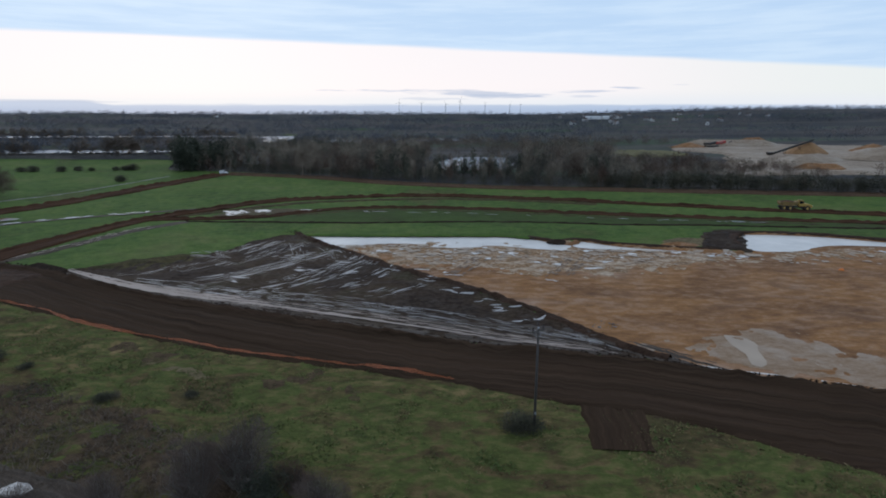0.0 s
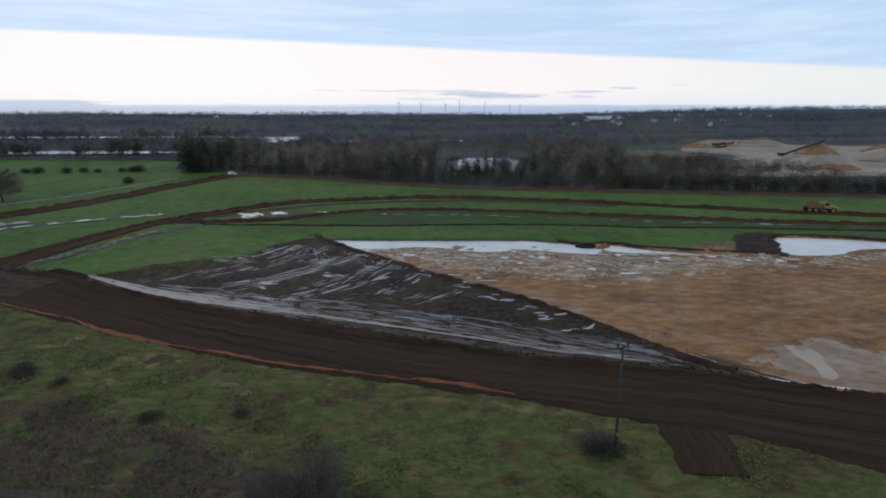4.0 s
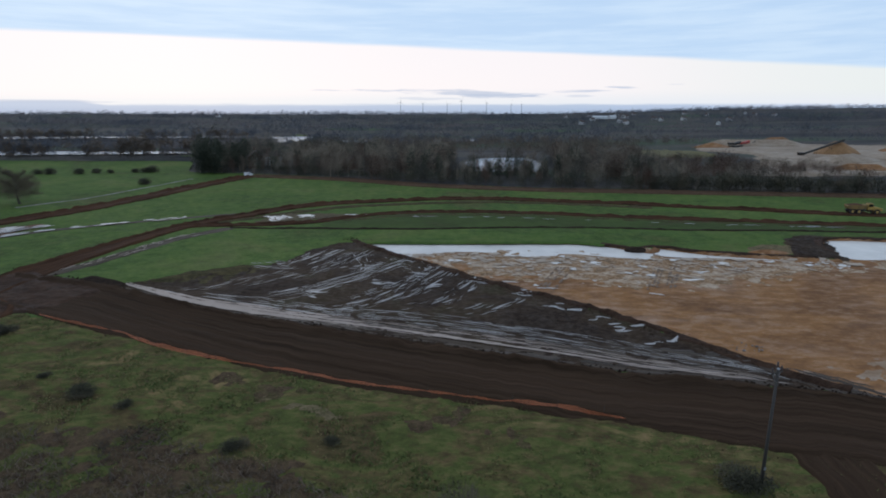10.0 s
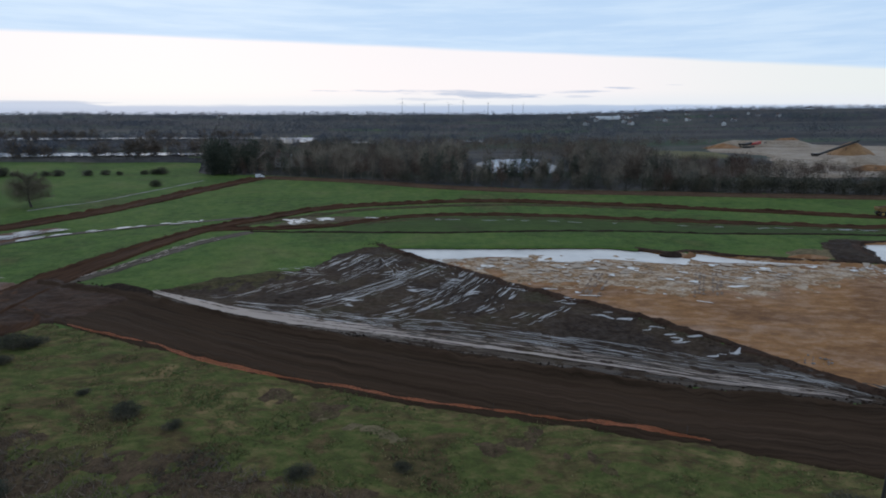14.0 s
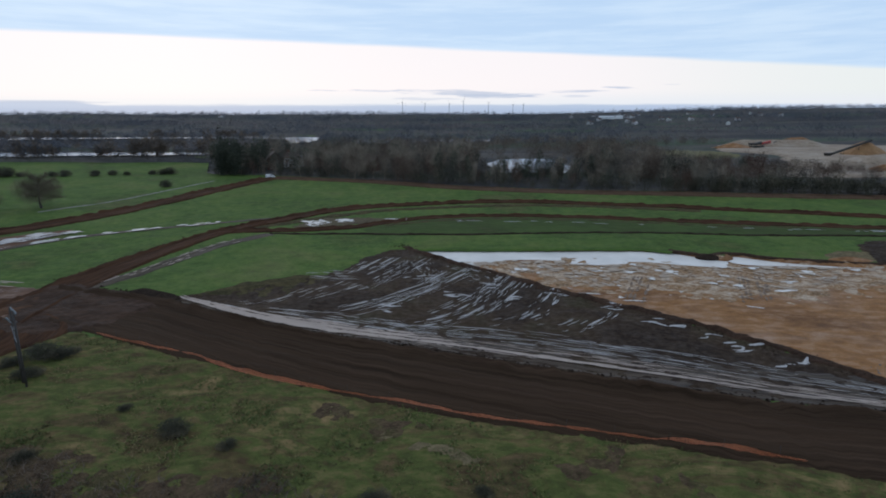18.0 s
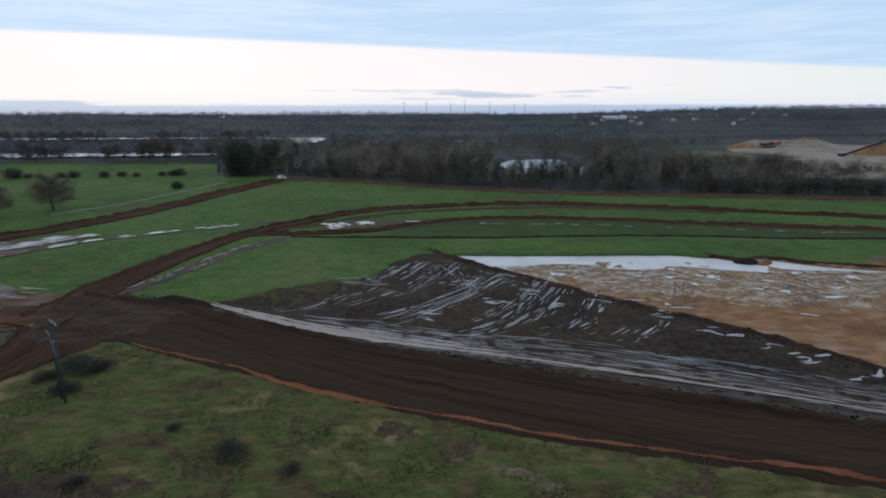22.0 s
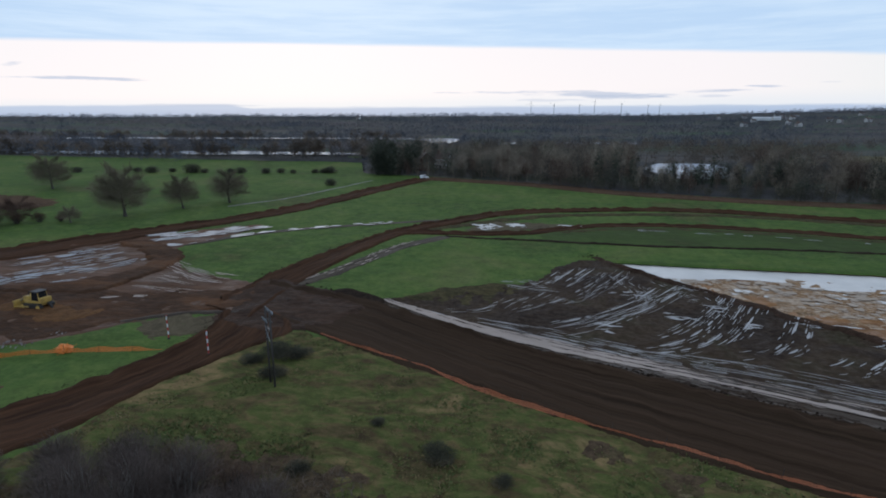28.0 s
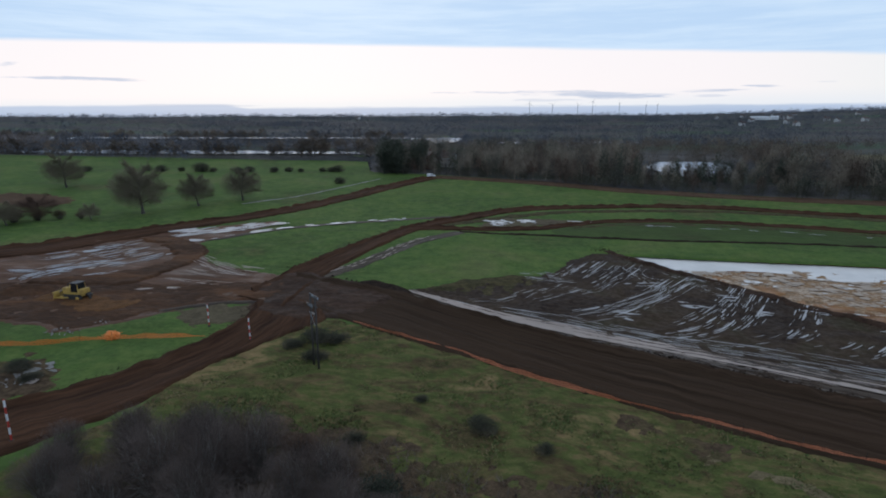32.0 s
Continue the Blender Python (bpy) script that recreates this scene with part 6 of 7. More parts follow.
def meadow_cover():
    rng = np.random.default_rng(77)
    n = 85000
    x, y = rng.uniform(-92, 42, n), 30 + 56 * rng.random(n) ** 0.9
    d = inside(x, y, MEADOW_EDGE)
    dense = fbm(x, y, 0.22, 81)
    keep = (d > 0.2) & (dense + rng.uniform(-0.35, 0.35, n) > -0.05)
    x, y, dense = x[keep], y[keep], dense[keep]
    z = ground_height(x, y) + 0.05
    pieces = []
    for k in range(3):
        base = np.stack([x, y, z], 1) + rng.normal(0, 0.08, (len(x), 3)) * (1, 1, 0)
        way = unit(rng.normal(0, 1.1, (len(x), 3)) * (1, 1, 0) + (0, 0, 0.8))
        pieces.append(blades(base, way, (0.18 + 0.22 * np.clip(dense + 0.2, 0, 1)) * rng.uniform(0.6, 1.4, len(x)), rng.uniform(0.07, 0.18, len(x)), rng))
    v, f = gather(pieces)
    tagged(link_mesh("grass_tufts", v, f, TUFT, smooth=False), "tussocks of straw-tipped rough grass", "grass", kind="stuff")
    # dead undergrowth near the path
    n = 26000
    x, y = rng.uniform(-72, -12, n), rng.uniform(30, 57, n)
    d = inside(x, y, spline(((-73, 59.5), (-63, 59), (-57, 56.5), (-50, 55.5), (-42, 54), (-33, 50.5), (-23, 46), (-16.5, 41.5), (-14, 36), (-24, 32), (-45, 32), (-70, 42), (-73, 59.5)), 2.0)[:-1])
    keep = (d + 3 * fbm(x, y, 0.3, 83) > 0.3) & (fbm(x, y, 0.25, 84) > -0.12)
    x, y = x[keep], y[keep]
    base = np.stack([x, y, ground_height(x, y) + 0.1], 1)
    v, f = blades(base, unit(rng.normal(0, 0.7, base.shape) * (1, 1, 0.3) + (0, 0, 0.7)), rng.uniform(0.4, 1.1, len(x)), rng.uniform(0.04, 0.12, len(x)), rng)
    tagged(link_mesh("undergrowth", v, f, BROWN_TWIG, smooth=False), "tangle of dead brambles and stems", "undergrowth", kind="stuff")


meadow_cover()


def clods():
    """Loose lumps of soil along the banks and edges."""
    rng = np.random.default_rng(91)
    spots = []
    for line, spread, n, big in ((ROAD_UP, 0.8, 1900, 0.17), (((-38, 136), *BANK), 1.1, 900, 0.14), (ROAD_DOWN, 0.5, 350, 0.07), (((-95.5, 109.3), (-93, 123.2), (-89.1, 139.6), (-82.9, 157.9), (-72.3, 173.5), (-58.6, 188.6), (-32.1, 197.4), (-3.6, 201.1), (32.1, 193.2)), 0.7, 420, 0.14),
                                 (((-92, 90), (-90.6, 78), (-93.4, 68.4), (-97.6, 60.6)), 0.4, 200, 0.06)):
        c = spline(line, 0.5)
        p = c[rng.integers(len(c), size=n)] + rng.normal(0, spread, (n, 2))
        spots.append(np.column_stack([p, rng.uniform(0.4, 1.5, n) * big]))
    s = np.vstack(spots)
    z = ground_height(s[:, 0], s[:, 1]) + 0.12
    shape = np.array(((1, 0, 0), (-1, 0, 0), (0, 1, 0), (0, -1, 0), (0, 0, 0.8), (0, 0, -0.8)), float)
    tri = np.array(((0, 2, 4), (2, 1, 4), (1, 3, 4), (3, 0, 4), (2, 0, 5), (1, 2, 5), (3, 1, 5), (0, 3, 5)))
    v = np.column_stack([s[:, :2], z])[:, None, :] + shape[None] * s[:, 2][:, None, None] * rng.uniform(0.6, 1.3, (len(s), 6, 1))
    f = (tri[None] + 6 * np.arange(len(s))[:, None, None]).reshape(-1, 3)
    tagged(link_mesh("clods", v.reshape(-1, 3), f, SPOIL, smooth=False), "loose lumps of dark soil", "soil", kind="stuff")


clods()


# ---- things on the site ----
YELLOW = paint("machine_yellow", (0.54, 0.34, 0.075), 0.6, 0, (0.15, 0.09, 0.045), 0.85, 1.2)
MUDDY_YELLOW = paint("mud_caked_yellow", (0.26, 0.16, 0.05), 0.8, 0, (0.13, 0.085, 0.05), 0.9, 1.0)
DARK_STEEL = paint("dark_steel", (0.035, 0.033, 0.032), 0.55, 0.3, (0.09, 0.065, 0.045), 0.6, 2.0)
RUBBER = paint("muddy_rubber", (0.025, 0.024, 0.023), 0.85, 0, (0.10, 0.07, 0.05), 0.6, 3.0)
CAB_GLASS = paint("cab_glass", (0.015, 0.018, 0.02), 0.08, 0, (0.05, 0.045, 0.04), 0.2, 3.0)
WHITE = paint("white_paint", (0.75, 0.75, 0.74), 0.4, 0, (0.25, 0.22, 0.18), 0.3, 2.0)
RED = paint("red_paint", (0.48, 0.045, 0.03), 0.5, 0, (0.15, 0.08, 0.06), 0.3, 3.0)
ORANGE_NET = paint("orange_netting", (0.55, 0.16, 0.06), 0.6, 0, (0.25, 0.10, 0.05), 0.5, 1.2)
ORANGE_BRIGHT = paint("bright_orange_netting", (0.82, 0.22, 0.03), 0.6, 0, (0.45, 0.17, 0.06), 0.4, 1.5)
POLE_WOOD = paint("weathered_pole", (0.060, 0.051, 0.044), 0.85, 0, (0.04, 0.035, 0.03), 0.5, 1.2)
IRON = paint("galvanised_iron", (0.30, 0.31, 0.32), 0.5, 0.6, (0.12, 0.09, 0.07), 0.4, 4.0)
TURBINE_GREY = paint("turbine_grey", (0.36, 0.39, 0.43), 0.5, 0, (0.3, 0.3, 0.3), 0.2, 1.0)
PORCELAIN = paint("brown_insulator", (0.045, 0.025, 0.02), 0.25, 0, (0.02, 0.02, 0.02), 0.3, 5.0)
PALE_GLASS = paint("pale_insulator", (0.22, 0.24, 0.25), 0.2, 0, (0.3, 0.3, 0.3), 0.3, 5.0)
BRICK = paint("old_brick", (0.16, 0.085, 0.06), 0.9, 0, (0.12, 0.07, 0.05), 0.6, 1.0)
RENDER_WALL = paint("pale_render", (0.62, 0.60, 0.57), 0.85, 0, (0.35, 0.32, 0.28), 0.4, 0.8)
TILE = paint("roof_tiles", (0.13, 0.085, 0.07), 0.85, 0, (0.06, 0.06, 0.05), 0.6, 1.0)
RUBBLE = varied("pale_rubble", ((0.2, (0.16, 0.13, 0.11)), (0.6, (0.35, 0.32, 0.29)), (0.9, (0.6, 0.58, 0.55))), shade=0.8)


def utility_pole():
    p = thing("utility_pole", 8.3, 45.5, label="tall weathered wooden electricity pole with small insulators", category="utility pole")
    part("pole", tube(0.14, 0.09, 10.1, sides_n=12), POLE_WOOD, p, smooth=True)
    part("cap", tube(0.13, 0.02, 0.12, (0, 0, 10.1)), IRON, p)
    arm = part("crossarm", block((1.3, 0.12, 0.10), (0, 0.12, 9.75), (0, 0, 25)), POLE_WOOD, p)
    part("brace", tube(0.02, 0.02, 0.75, (0.05, 0.16, 9.1), (0, 35, 25), 6), IRON, p)
    part("brace", tube(0.02, 0.02, 0.75, (-0.05, 0.12, 9.1), (0, -35, 25), 6), IRON, p)
    for x, z in ((-0.52, 9.8), (0.52, 9.8), (0.0, 10.2)):
        a = radians(25)
        at = (x * math.cos(a), 0.12 + x * math.sin(a), z)
        ins = tube(0.03, 0.03, 0.12, at, sides_n=8)
        for k in range(3):
            tube(0.11 - 0.02 * k, 0.05, 0.09, (at[0], at[1], at[2] + 0.12 + 0.09 * k), sides_n=10, bm=ins)
        part("insulator", ins, PORCELAIN, p, "dark brown insulator")
    part("number_plate", block((0.02, 0.18, 0.25), (0.0, -0.19, 2.0), (0, 0, 90), 0.005), IRON, p)


def h_pole():
    p = thing("h_pole", -73.3, 70.4, turn=-42, label="twin wooden electricity poles joined by crossarms over brambles", category="utility pole")
    for x in (-0.65, 0.65):
        part("pole", tube(0.12, 0.085, 8.6, (x, 0, 0), sides_n=12), POLE_WOOD, p, smooth=True)
    for z, w in ((8.2, 2.2), (7.3, 1.6)):
        part("crossarm", block((w, 0.12, 0.14), (0, 0.16, z)), POLE_WOOD, p)
    part("brace", tube(0.03, 0.03, 1.9, (-0.62, -0.1, 5.2), (0, 42, 0), 6), IRON, p)
    part("brace", tube(0.03, 0.03, 1.9, (0.62, -0.14, 5.2), (0, -42, 0), 6), IRON, p)
    for x in (-1.0, -0.5, 0.0, 0.5, 1.0):
        ins = tube(0.03, 0.03, 0.08, (x, 0.16, 8.26), sides_n=8)
        for k in range(3):
            tube(0.10 - 0.015 * k, 0.05, 0.08, (x, 0.16, 8.34 + 0.08 * k), sides_n=10, bm=ins)
        part("insulator", ins, PALE_GLASS, p, "pale glazed insulator")
    part("platform", block((1.4, 0.3, 0.07), (0, -0.05, 6.5)), DARK_STEEL, p)
    for x in (-0.5, 0.0, 0.5):
        part("fuse_holder", tube(0.06, 0.06, 0.45, (x, -0.28, 7.3), (18, 0, 0), 8), PALE_GLASS, p)


def striped_rod(x, y, tall, label):
    p = thing("marker_post", x, y, label=label, category="marker post", group="striped marker posts")
    n = 6
    part("foot", tube(0.22, 0.16, 0.18, sides_n=10, bevel=0.03), DARK_STEEL, p)
    for k in range(n):
        part("band", tube(0.085, 0.085, tall / n, (0, 0, 0.1 + k * tall / n), sides_n=10), RED if k % 2 == 0 else WHITE, p, "red band" if k % 2 == 0 else "white band")
    part("tip", tube(0.09, 0.03, 0.1, (0, 0, 0.1 + tall), sides_n=10), RED, p)


def net_fence(name, line, tall, mat, label, post_gap, seed, sag, cell=0.22):
    """Slack plastic netting on thin stakes: each bay's netting is a lattice of flat strands."""
    rng = np.random.default_rng(seed)
    c = spline(line, cell)
    mid = c[len(c) // 2]
    p = thing(name, mid[0], mid[1], label=label, category="fence")
    z0 = ground_height(c[:, 0], c[:, 1])
    run = np.arange(len(c)) * cell
    fold = tall * np.clip(0.62 + 0.45 * fbm(run, 0 * run, 0.22, seed) + sag * np.cos(run / post_gap * 2 * math.pi), 0.18, 1.05)
    fold = fold * np.clip(0.25 + 0.3 * np.minimum(run, run[-1] - run), 0.25, 1.0)
    lean = 0.5 * fbm(run, 0 * run + 5, 0.15, seed + 1) + 0.10
    d = np.gradient(c, axis=0)
    d /= np.linalg.norm(d, axis=1)[:, None]
    off = np.stack([-d[:, 1], d[:, 0]], 1)
    per = max(4, int(post_gap / cell))
    home = np.array((mid[0], mid[1], float(ground_height(mid[:1], mid[1:2])[0])))
    levels = np.linspace(0, 1, 9)
    for s in range(0, len(c) - 1, per):
        e = min(s + per + 1, len(c))
        verts, faces = [], []

        def at(i, w):
            bulge = lean[i] * w * (1.2 - 0.4 * w) + 0.03 * math.sin(i * 1.7 + w * 6)
            return (c[i, 0] + off[i, 0] * bulge - home[0], c[i, 1] + off[i, 1] * bulge - home[1], z0[i] + 0.14 + fold[i] * w - home[2])
        for i in range(s, e - 1):
            for w in levels:
                n = len(verts)
                verts += [at(i, w), at(i + 1, w), at(i + 1, min(1.06, w + 0.075)), at(i, min(1.06, w + 0.075))]
                faces.append((n, n + 1, n + 2, n + 3))
            n = len(verts)
            verts += [at(i, 0), at(i, 1.0)]
            q = min(i + 1, e - 1)
            b0, b1 = np.array(at(i, 0)), np.array(at(q, 0))
            t0, t1 = np.array(at(i, 1.0)), np.array(at(q, 1.0))
            verts += [tuple(t0 * 0.87 + t1 * 0.13), tuple(b0 * 0.87 + b1 * 0.13)]
            faces.append((n, n + 3, n + 2, n + 1))
        link_mesh("netting", verts, faces, mat, p, smooth=False)
        part("stake", tube(0.022, 0.018, 1.15, (c[s, 0] - home[0], c[s, 1] - home[1], z0[s] - home[2]), (rng.normal(0, 6), rng.normal(0, 8), 0), 6), DARK_STEEL, p)
    return p


def crumpled_net(x, y, size=1.0):
    p = thing("netting_roll", x, y, label="crumpled heap of bright orange plastic netting on grass", category="netting")
    bm = bmesh.new()
    bmesh.ops.create_icosphere(bm, subdivisions=3, radius=1.0)
    for v in bm.verts:
        k = 1 + 0.35 * noise.noise(v.co * 2.3) + 0.2 * noise.noise(v.co * 6)
        v.co = Vector((v.co.x * 1.0 * k, v.co.y * 0.7 * k, max(-0.05, v.co.z * 0.75 * k + 0.25)))
    part("heap", bm, ORANGE_BRIGHT, p, smooth=False)
    for k in range(7):
        a = k * 0.9
        part("loose_strand", tube(0.03, 0.02, 1.6, (0.5 * math.cos(a), 0.4 * math.sin(a), 0.15), (85, 0, k * 51), 5), ORANGE_BRIGHT, p)
    p.scale = (size, size, size)


def wheel(parent, x, y, r, w, name="wheel"):
    e = part(name, tube(r * 0.62, r * 0.62, w * 0.9, (x, y - w * 0.45, r), (-90, 0, 0), 16), DARK_STEEL, parent)
    tyre = bmesh.new()
    for ring, (rr, yy) in enumerate(((r * 0.62, -0.5), (r * 0.94, -0.5), (r, -0.3), (r, 0.3), (r * 0.94, 0.5), (r * 0.62, 0.5))):
        for k in range(24):
            a = k * math.pi / 12
            tread = 1.0 if ring in (0, 1, 4, 5) or k % 2 else 0.965
            tyre.verts.new((x + rr * tread * math.cos(a), y + yy * w, r + rr * tread * math.sin(a)))
    tyre.verts.ensure_lookup_table()
    for ring in range(5):
        for k in range(24):
            j = (k + 1) % 24
            tyre.faces.new((tyre.verts[ring * 24 + k], tyre.verts[ring * 24 + j], tyre.verts[ring * 24 + 24 + j], tyre.verts[ring * 24 + 24 + k]))
    part("tyre", tyre, RUBBER, e)
    for s in (-1, 1):
        part("rim", tube(r * 0.5, r * 0.42, 0.06, (x, y + s * w * 0.46, r), (-90 * s, 0, 0), 16), YELLOW, e)
    return e


def dump_truck(x, y, turn):
    p = thing("dump_truck", x, y, turn=turn, label="muddy yellow articulated dump truck carrying brown soil", category="dump truck")
    part("rear_chassis", block((6.2, 1.1, 0.45), (-2.0, 0, 1.15), bevel=0.06), DARK_STEEL, p)
    part("front_chassis", block((3.4, 1.4, 0.55), (3.0, 0, 1.1), bevel=0.08), DARK_STEEL, p)
    prof = ((-5.0, 2.3), (-4.6, 1.6), (-1.4, 1.45), (0.35, 1.9), (0.7, 2.95), (0.4, 3.0), (-0.2, 2.75), (-4.9, 2.65))
    bed = prism(prof, 2.9, bevel=0.05)
    body = part("dump_body", bed, MUDDY_YELLOW, p, "yellow steel dump body caked with mud")
    for xx in (-4.2, -3.1, -2.0, -0.9, 0.0):
        for s in (-1, 1):
            part("rib", block((0.14, 0.10, 0.95), (xx, s * 1.48, 2.15), bevel=0.02), MUDDY_YELLOW, body)
    for s in (-1, 1):
        part("top_rail", block((5.2, 0.14, 0.14), (-2.3, s * 1.46, 2.72), bevel=0.03), MUDDY_YELLOW, body)
    load = bmesh.new()
    bmesh.ops.create_grid(load, x_segments=16, y_segments=9, size=1)
    for v in load.verts:
        h = (1 - v.co.x ** 2) * (1 - v.co.y ** 2)
        v.co = Vector((-2.4 + 2.3 * v.co.x, 1.35 * v.co.y, 2.66 + 0.55 * h + 0.12 * noise.noise(v.co * 4)))
    part("load", load, STRIPPED, p, "heap of brown soil", True)
    part("hood", prism(((2.3, 1.3), (2.3, 2.35), (3.2, 2.3), (4.7, 1.95), (5.0, 1.75), (5.0, 1.1), (4.2, 1.0)), 2.2, bevel=0.08), YELLOW, p)
    part("grille", block((0.05, 1.5, 0.6), (5.0, 0, 1.45), bevel=0.01), DARK_STEEL, p)
    cab = part("cab", prism(((0.95, 1.35), (0.95, 3.1), (1.15, 3.25), (2.1, 3.25), (2.6, 2.3), (2.6, 1.35)), 1.7, bevel=0.06), YELLOW, p)
    for s in (-1, 1):
        part("side_window", prism(((1.1, 2.2), (1.1, 3.05), (2.05, 3.05), (2.4, 2.3)), 0.03, (0, s * 0.855, 0), 0.0), CAB_GLASS, cab)
    part("windscreen", block((0.03, 1.4, 0.95), (2.36, 0, 2.78), (0, -27, 0), 0.005), CAB_GLASS, cab)
    part("cab_roof", block((1.5, 1.85, 0.12), (1.55, 0, 3.3), bevel=0.04), MUDDY_YELLOW, cab, "mud-caked cab roof")
    part("exhaust", tube(0.07, 0.07, 0.9, (2.5, -0.75, 2.2), sides_n=8), DARK_STEEL, p)
    for s in (-1, 1):
        part("fender", prism(((2.5, 1.75), (2.8, 1.95), (4.1, 1.9), (4.5, 1.5), (4.3, 1.5), (4.0, 1.75), (2.9, 1.78)), 0.6, (0, s * 1.15, 0), 0.02), YELLOW, p)
        part("mirror", block((0.06, 0.22, 0.4), (2.35, s * 1.25, 2.75), bevel=0.02), DARK_STEEL, p)
        part("headlight", tube(0.11, 0.11, 0.06, (5.0, s * 0.8, 1.75), (0, 90, 0), 10), WHITE, p)
        part("step_ladder", block((0.5, 0.12, 0.9), (2.0, s * 0.95, 1.0), bevel=0.02), DARK_STEEL, p)
        for xx in (3.5, -1.6, -3.5):
            wheel(p, xx, s * 1.15, 0.82, 0.6)
    p.scale = (0.9, 0.9, 0.95)


def bulldozer(x, y, turn):
    p = thing("bulldozer", x, y, turn=turn, label="muddy yellow crawler bulldozer with a dark cab on bare soil", category="bulldozer")
    for s in (-1, 1):
        prof = [(-1.7, 0.12), (1.5, 0.06), (1.85, 0.3), (1.85, 0.62), (1.6, 0.85), (-1.5, 0.95), (-1.95, 0.7), (-1.95, 0.35)]
        tr = part("track", prism(prof, 0.6, (0, s * 0.95, 0), 0.03), DARK_STEEL, p, "mud-caked steel track")
        for k in range(14):
            part("shoe", block((0.05, 0.62, 0.06), (-1.65 + k * 0.245, s * 0.95, 0.93 - 0.007 * k), (0, 2, 0), 0.0), DARK_STEEL, tr)
        for xx in (-1.55, 1.45):
            part("sprocket", tube(0.33, 0.33, 0.1, (xx, s * 1.27 - 0.05, 0.5), (-90, 0, 0), 12), YELLOW, tr)
        part("push_arm", block((2.6, 0.16, 0.22), (1.35, s * 1.38, 0.5), (0, 4, 0), 0.03), YELLOW, p)
    part("hull", block((3.3, 1.25, 0.7), (0, 0, 0.95), bevel=0.08), YELLOW, p)
    part("hood", prism(((0.2, 1.2), (0.2, 2.0), (1.9, 1.85), (2.05, 1.7), (2.05, 0.9), (1.7, 0.8)), 1.15, bevel=0.06), YELLOW, p)
    part("grille", block((0.05, 0.95, 0.75), (2.06, 0, 1.32), bevel=0.01), DARK_STEEL, p)
    cab = part("cab", block((1.5, 1.5, 1.35), (-0.55, 0, 2.0), bevel=0.06, taper=(0.86, 0.9)), CAB_GLASS, p, "dark glazed cab")
    for sx in (-1, 1):
        for sy in (-1, 1):
            part("pillar", block((0.09, 0.09, 1.4), (-0.55 + sx * 0.7, sy * 0.71, 2.0), (sy * 3.2, -sx * 4.2, 0), 0.015), YELLOW, cab)
    part("cab_roof", block((1.55, 1.6, 0.14), (-0.55, 0, 2.74), bevel=0.04), DARK_STEEL, cab, "dark cab roof")
    part("fuel_tank", block((0.7, 1.7, 0.8), (-1.65, 0, 1.45), bevel=0.08), YELLOW, p)
    part("exhaust", tube(0.06, 0.06, 0.7, (1.1, 0.25, 1.9), sides_n=8), DARK_STEEL, p)
    rows = []
    for k in range(7):
        a = radians(-38 + 76 * k / 6)
        rows.append((3.2 - 0.75 * math.cos(a) + 0.3, 0.72 + 1.0 * math.sin(a)))
    prof = rows + [(xx - 0.08, zz) for xx, zz in reversed(rows)]
    part("blade", prism(prof, 3.4, (-0.1, 0, 0), 0.0), YELLOW, p, "wide yellow steel blade")
    part("cutting_edge", block((0.05, 3.4, 0.2), (2.85, 0, 0.12), (0, 20, 0), 0.0), DARK_STEEL, p)
    part("ripper", prism(((-2.1, 1.1), (-2.1, 0.8), (-2.7, 0.8), (-2.9, 0.2), (-2.75, 0.2), (-2.5, 1.0)), 0.3, bevel=0.02), DARK_STEEL, p)
    for s in (-1, 1):
        part("lift_ram", tube(0.06, 0.05, 1.1, (1.9, s * 0.6, 1.5), (0, 118, 0), 8), IRON, p)


def white_van():
    p = thing("van", -100.8, 257.2, turn=25, label="small white van parked at the field corner", category="van")
    part("body", prism(((-2.2, 0.35), (-2.2, 1.8), (0.6, 1.85), (1.3, 1.15), (2.2, 0.95), (2.25, 0.35)), 1.75, bevel=0.08), WHITE, p)
    part("windscreen", block((0.03, 1.45, 0.8), (0.98, 0, 1.5), (0, -45, 0), 0.0), CAB_GLASS, p)
    for s in (-1, 1):
        part("side_window", block((0.8, 0.02, 0.45), (0.2, s * 0.88, 1.45), bevel=0.0), CAB_GLASS, p)
        part("headlight", block((0.04, 0.3, 0.16), (2.24, s * 0.6, 0.8), bevel=0.01), CAB_GLASS, p)
        for x in (-1.4, 1.4):
            wheel(p, x, s * 0.78, 0.33, 0.2)
    p.scale = (0.85, 0.85, 0.85)


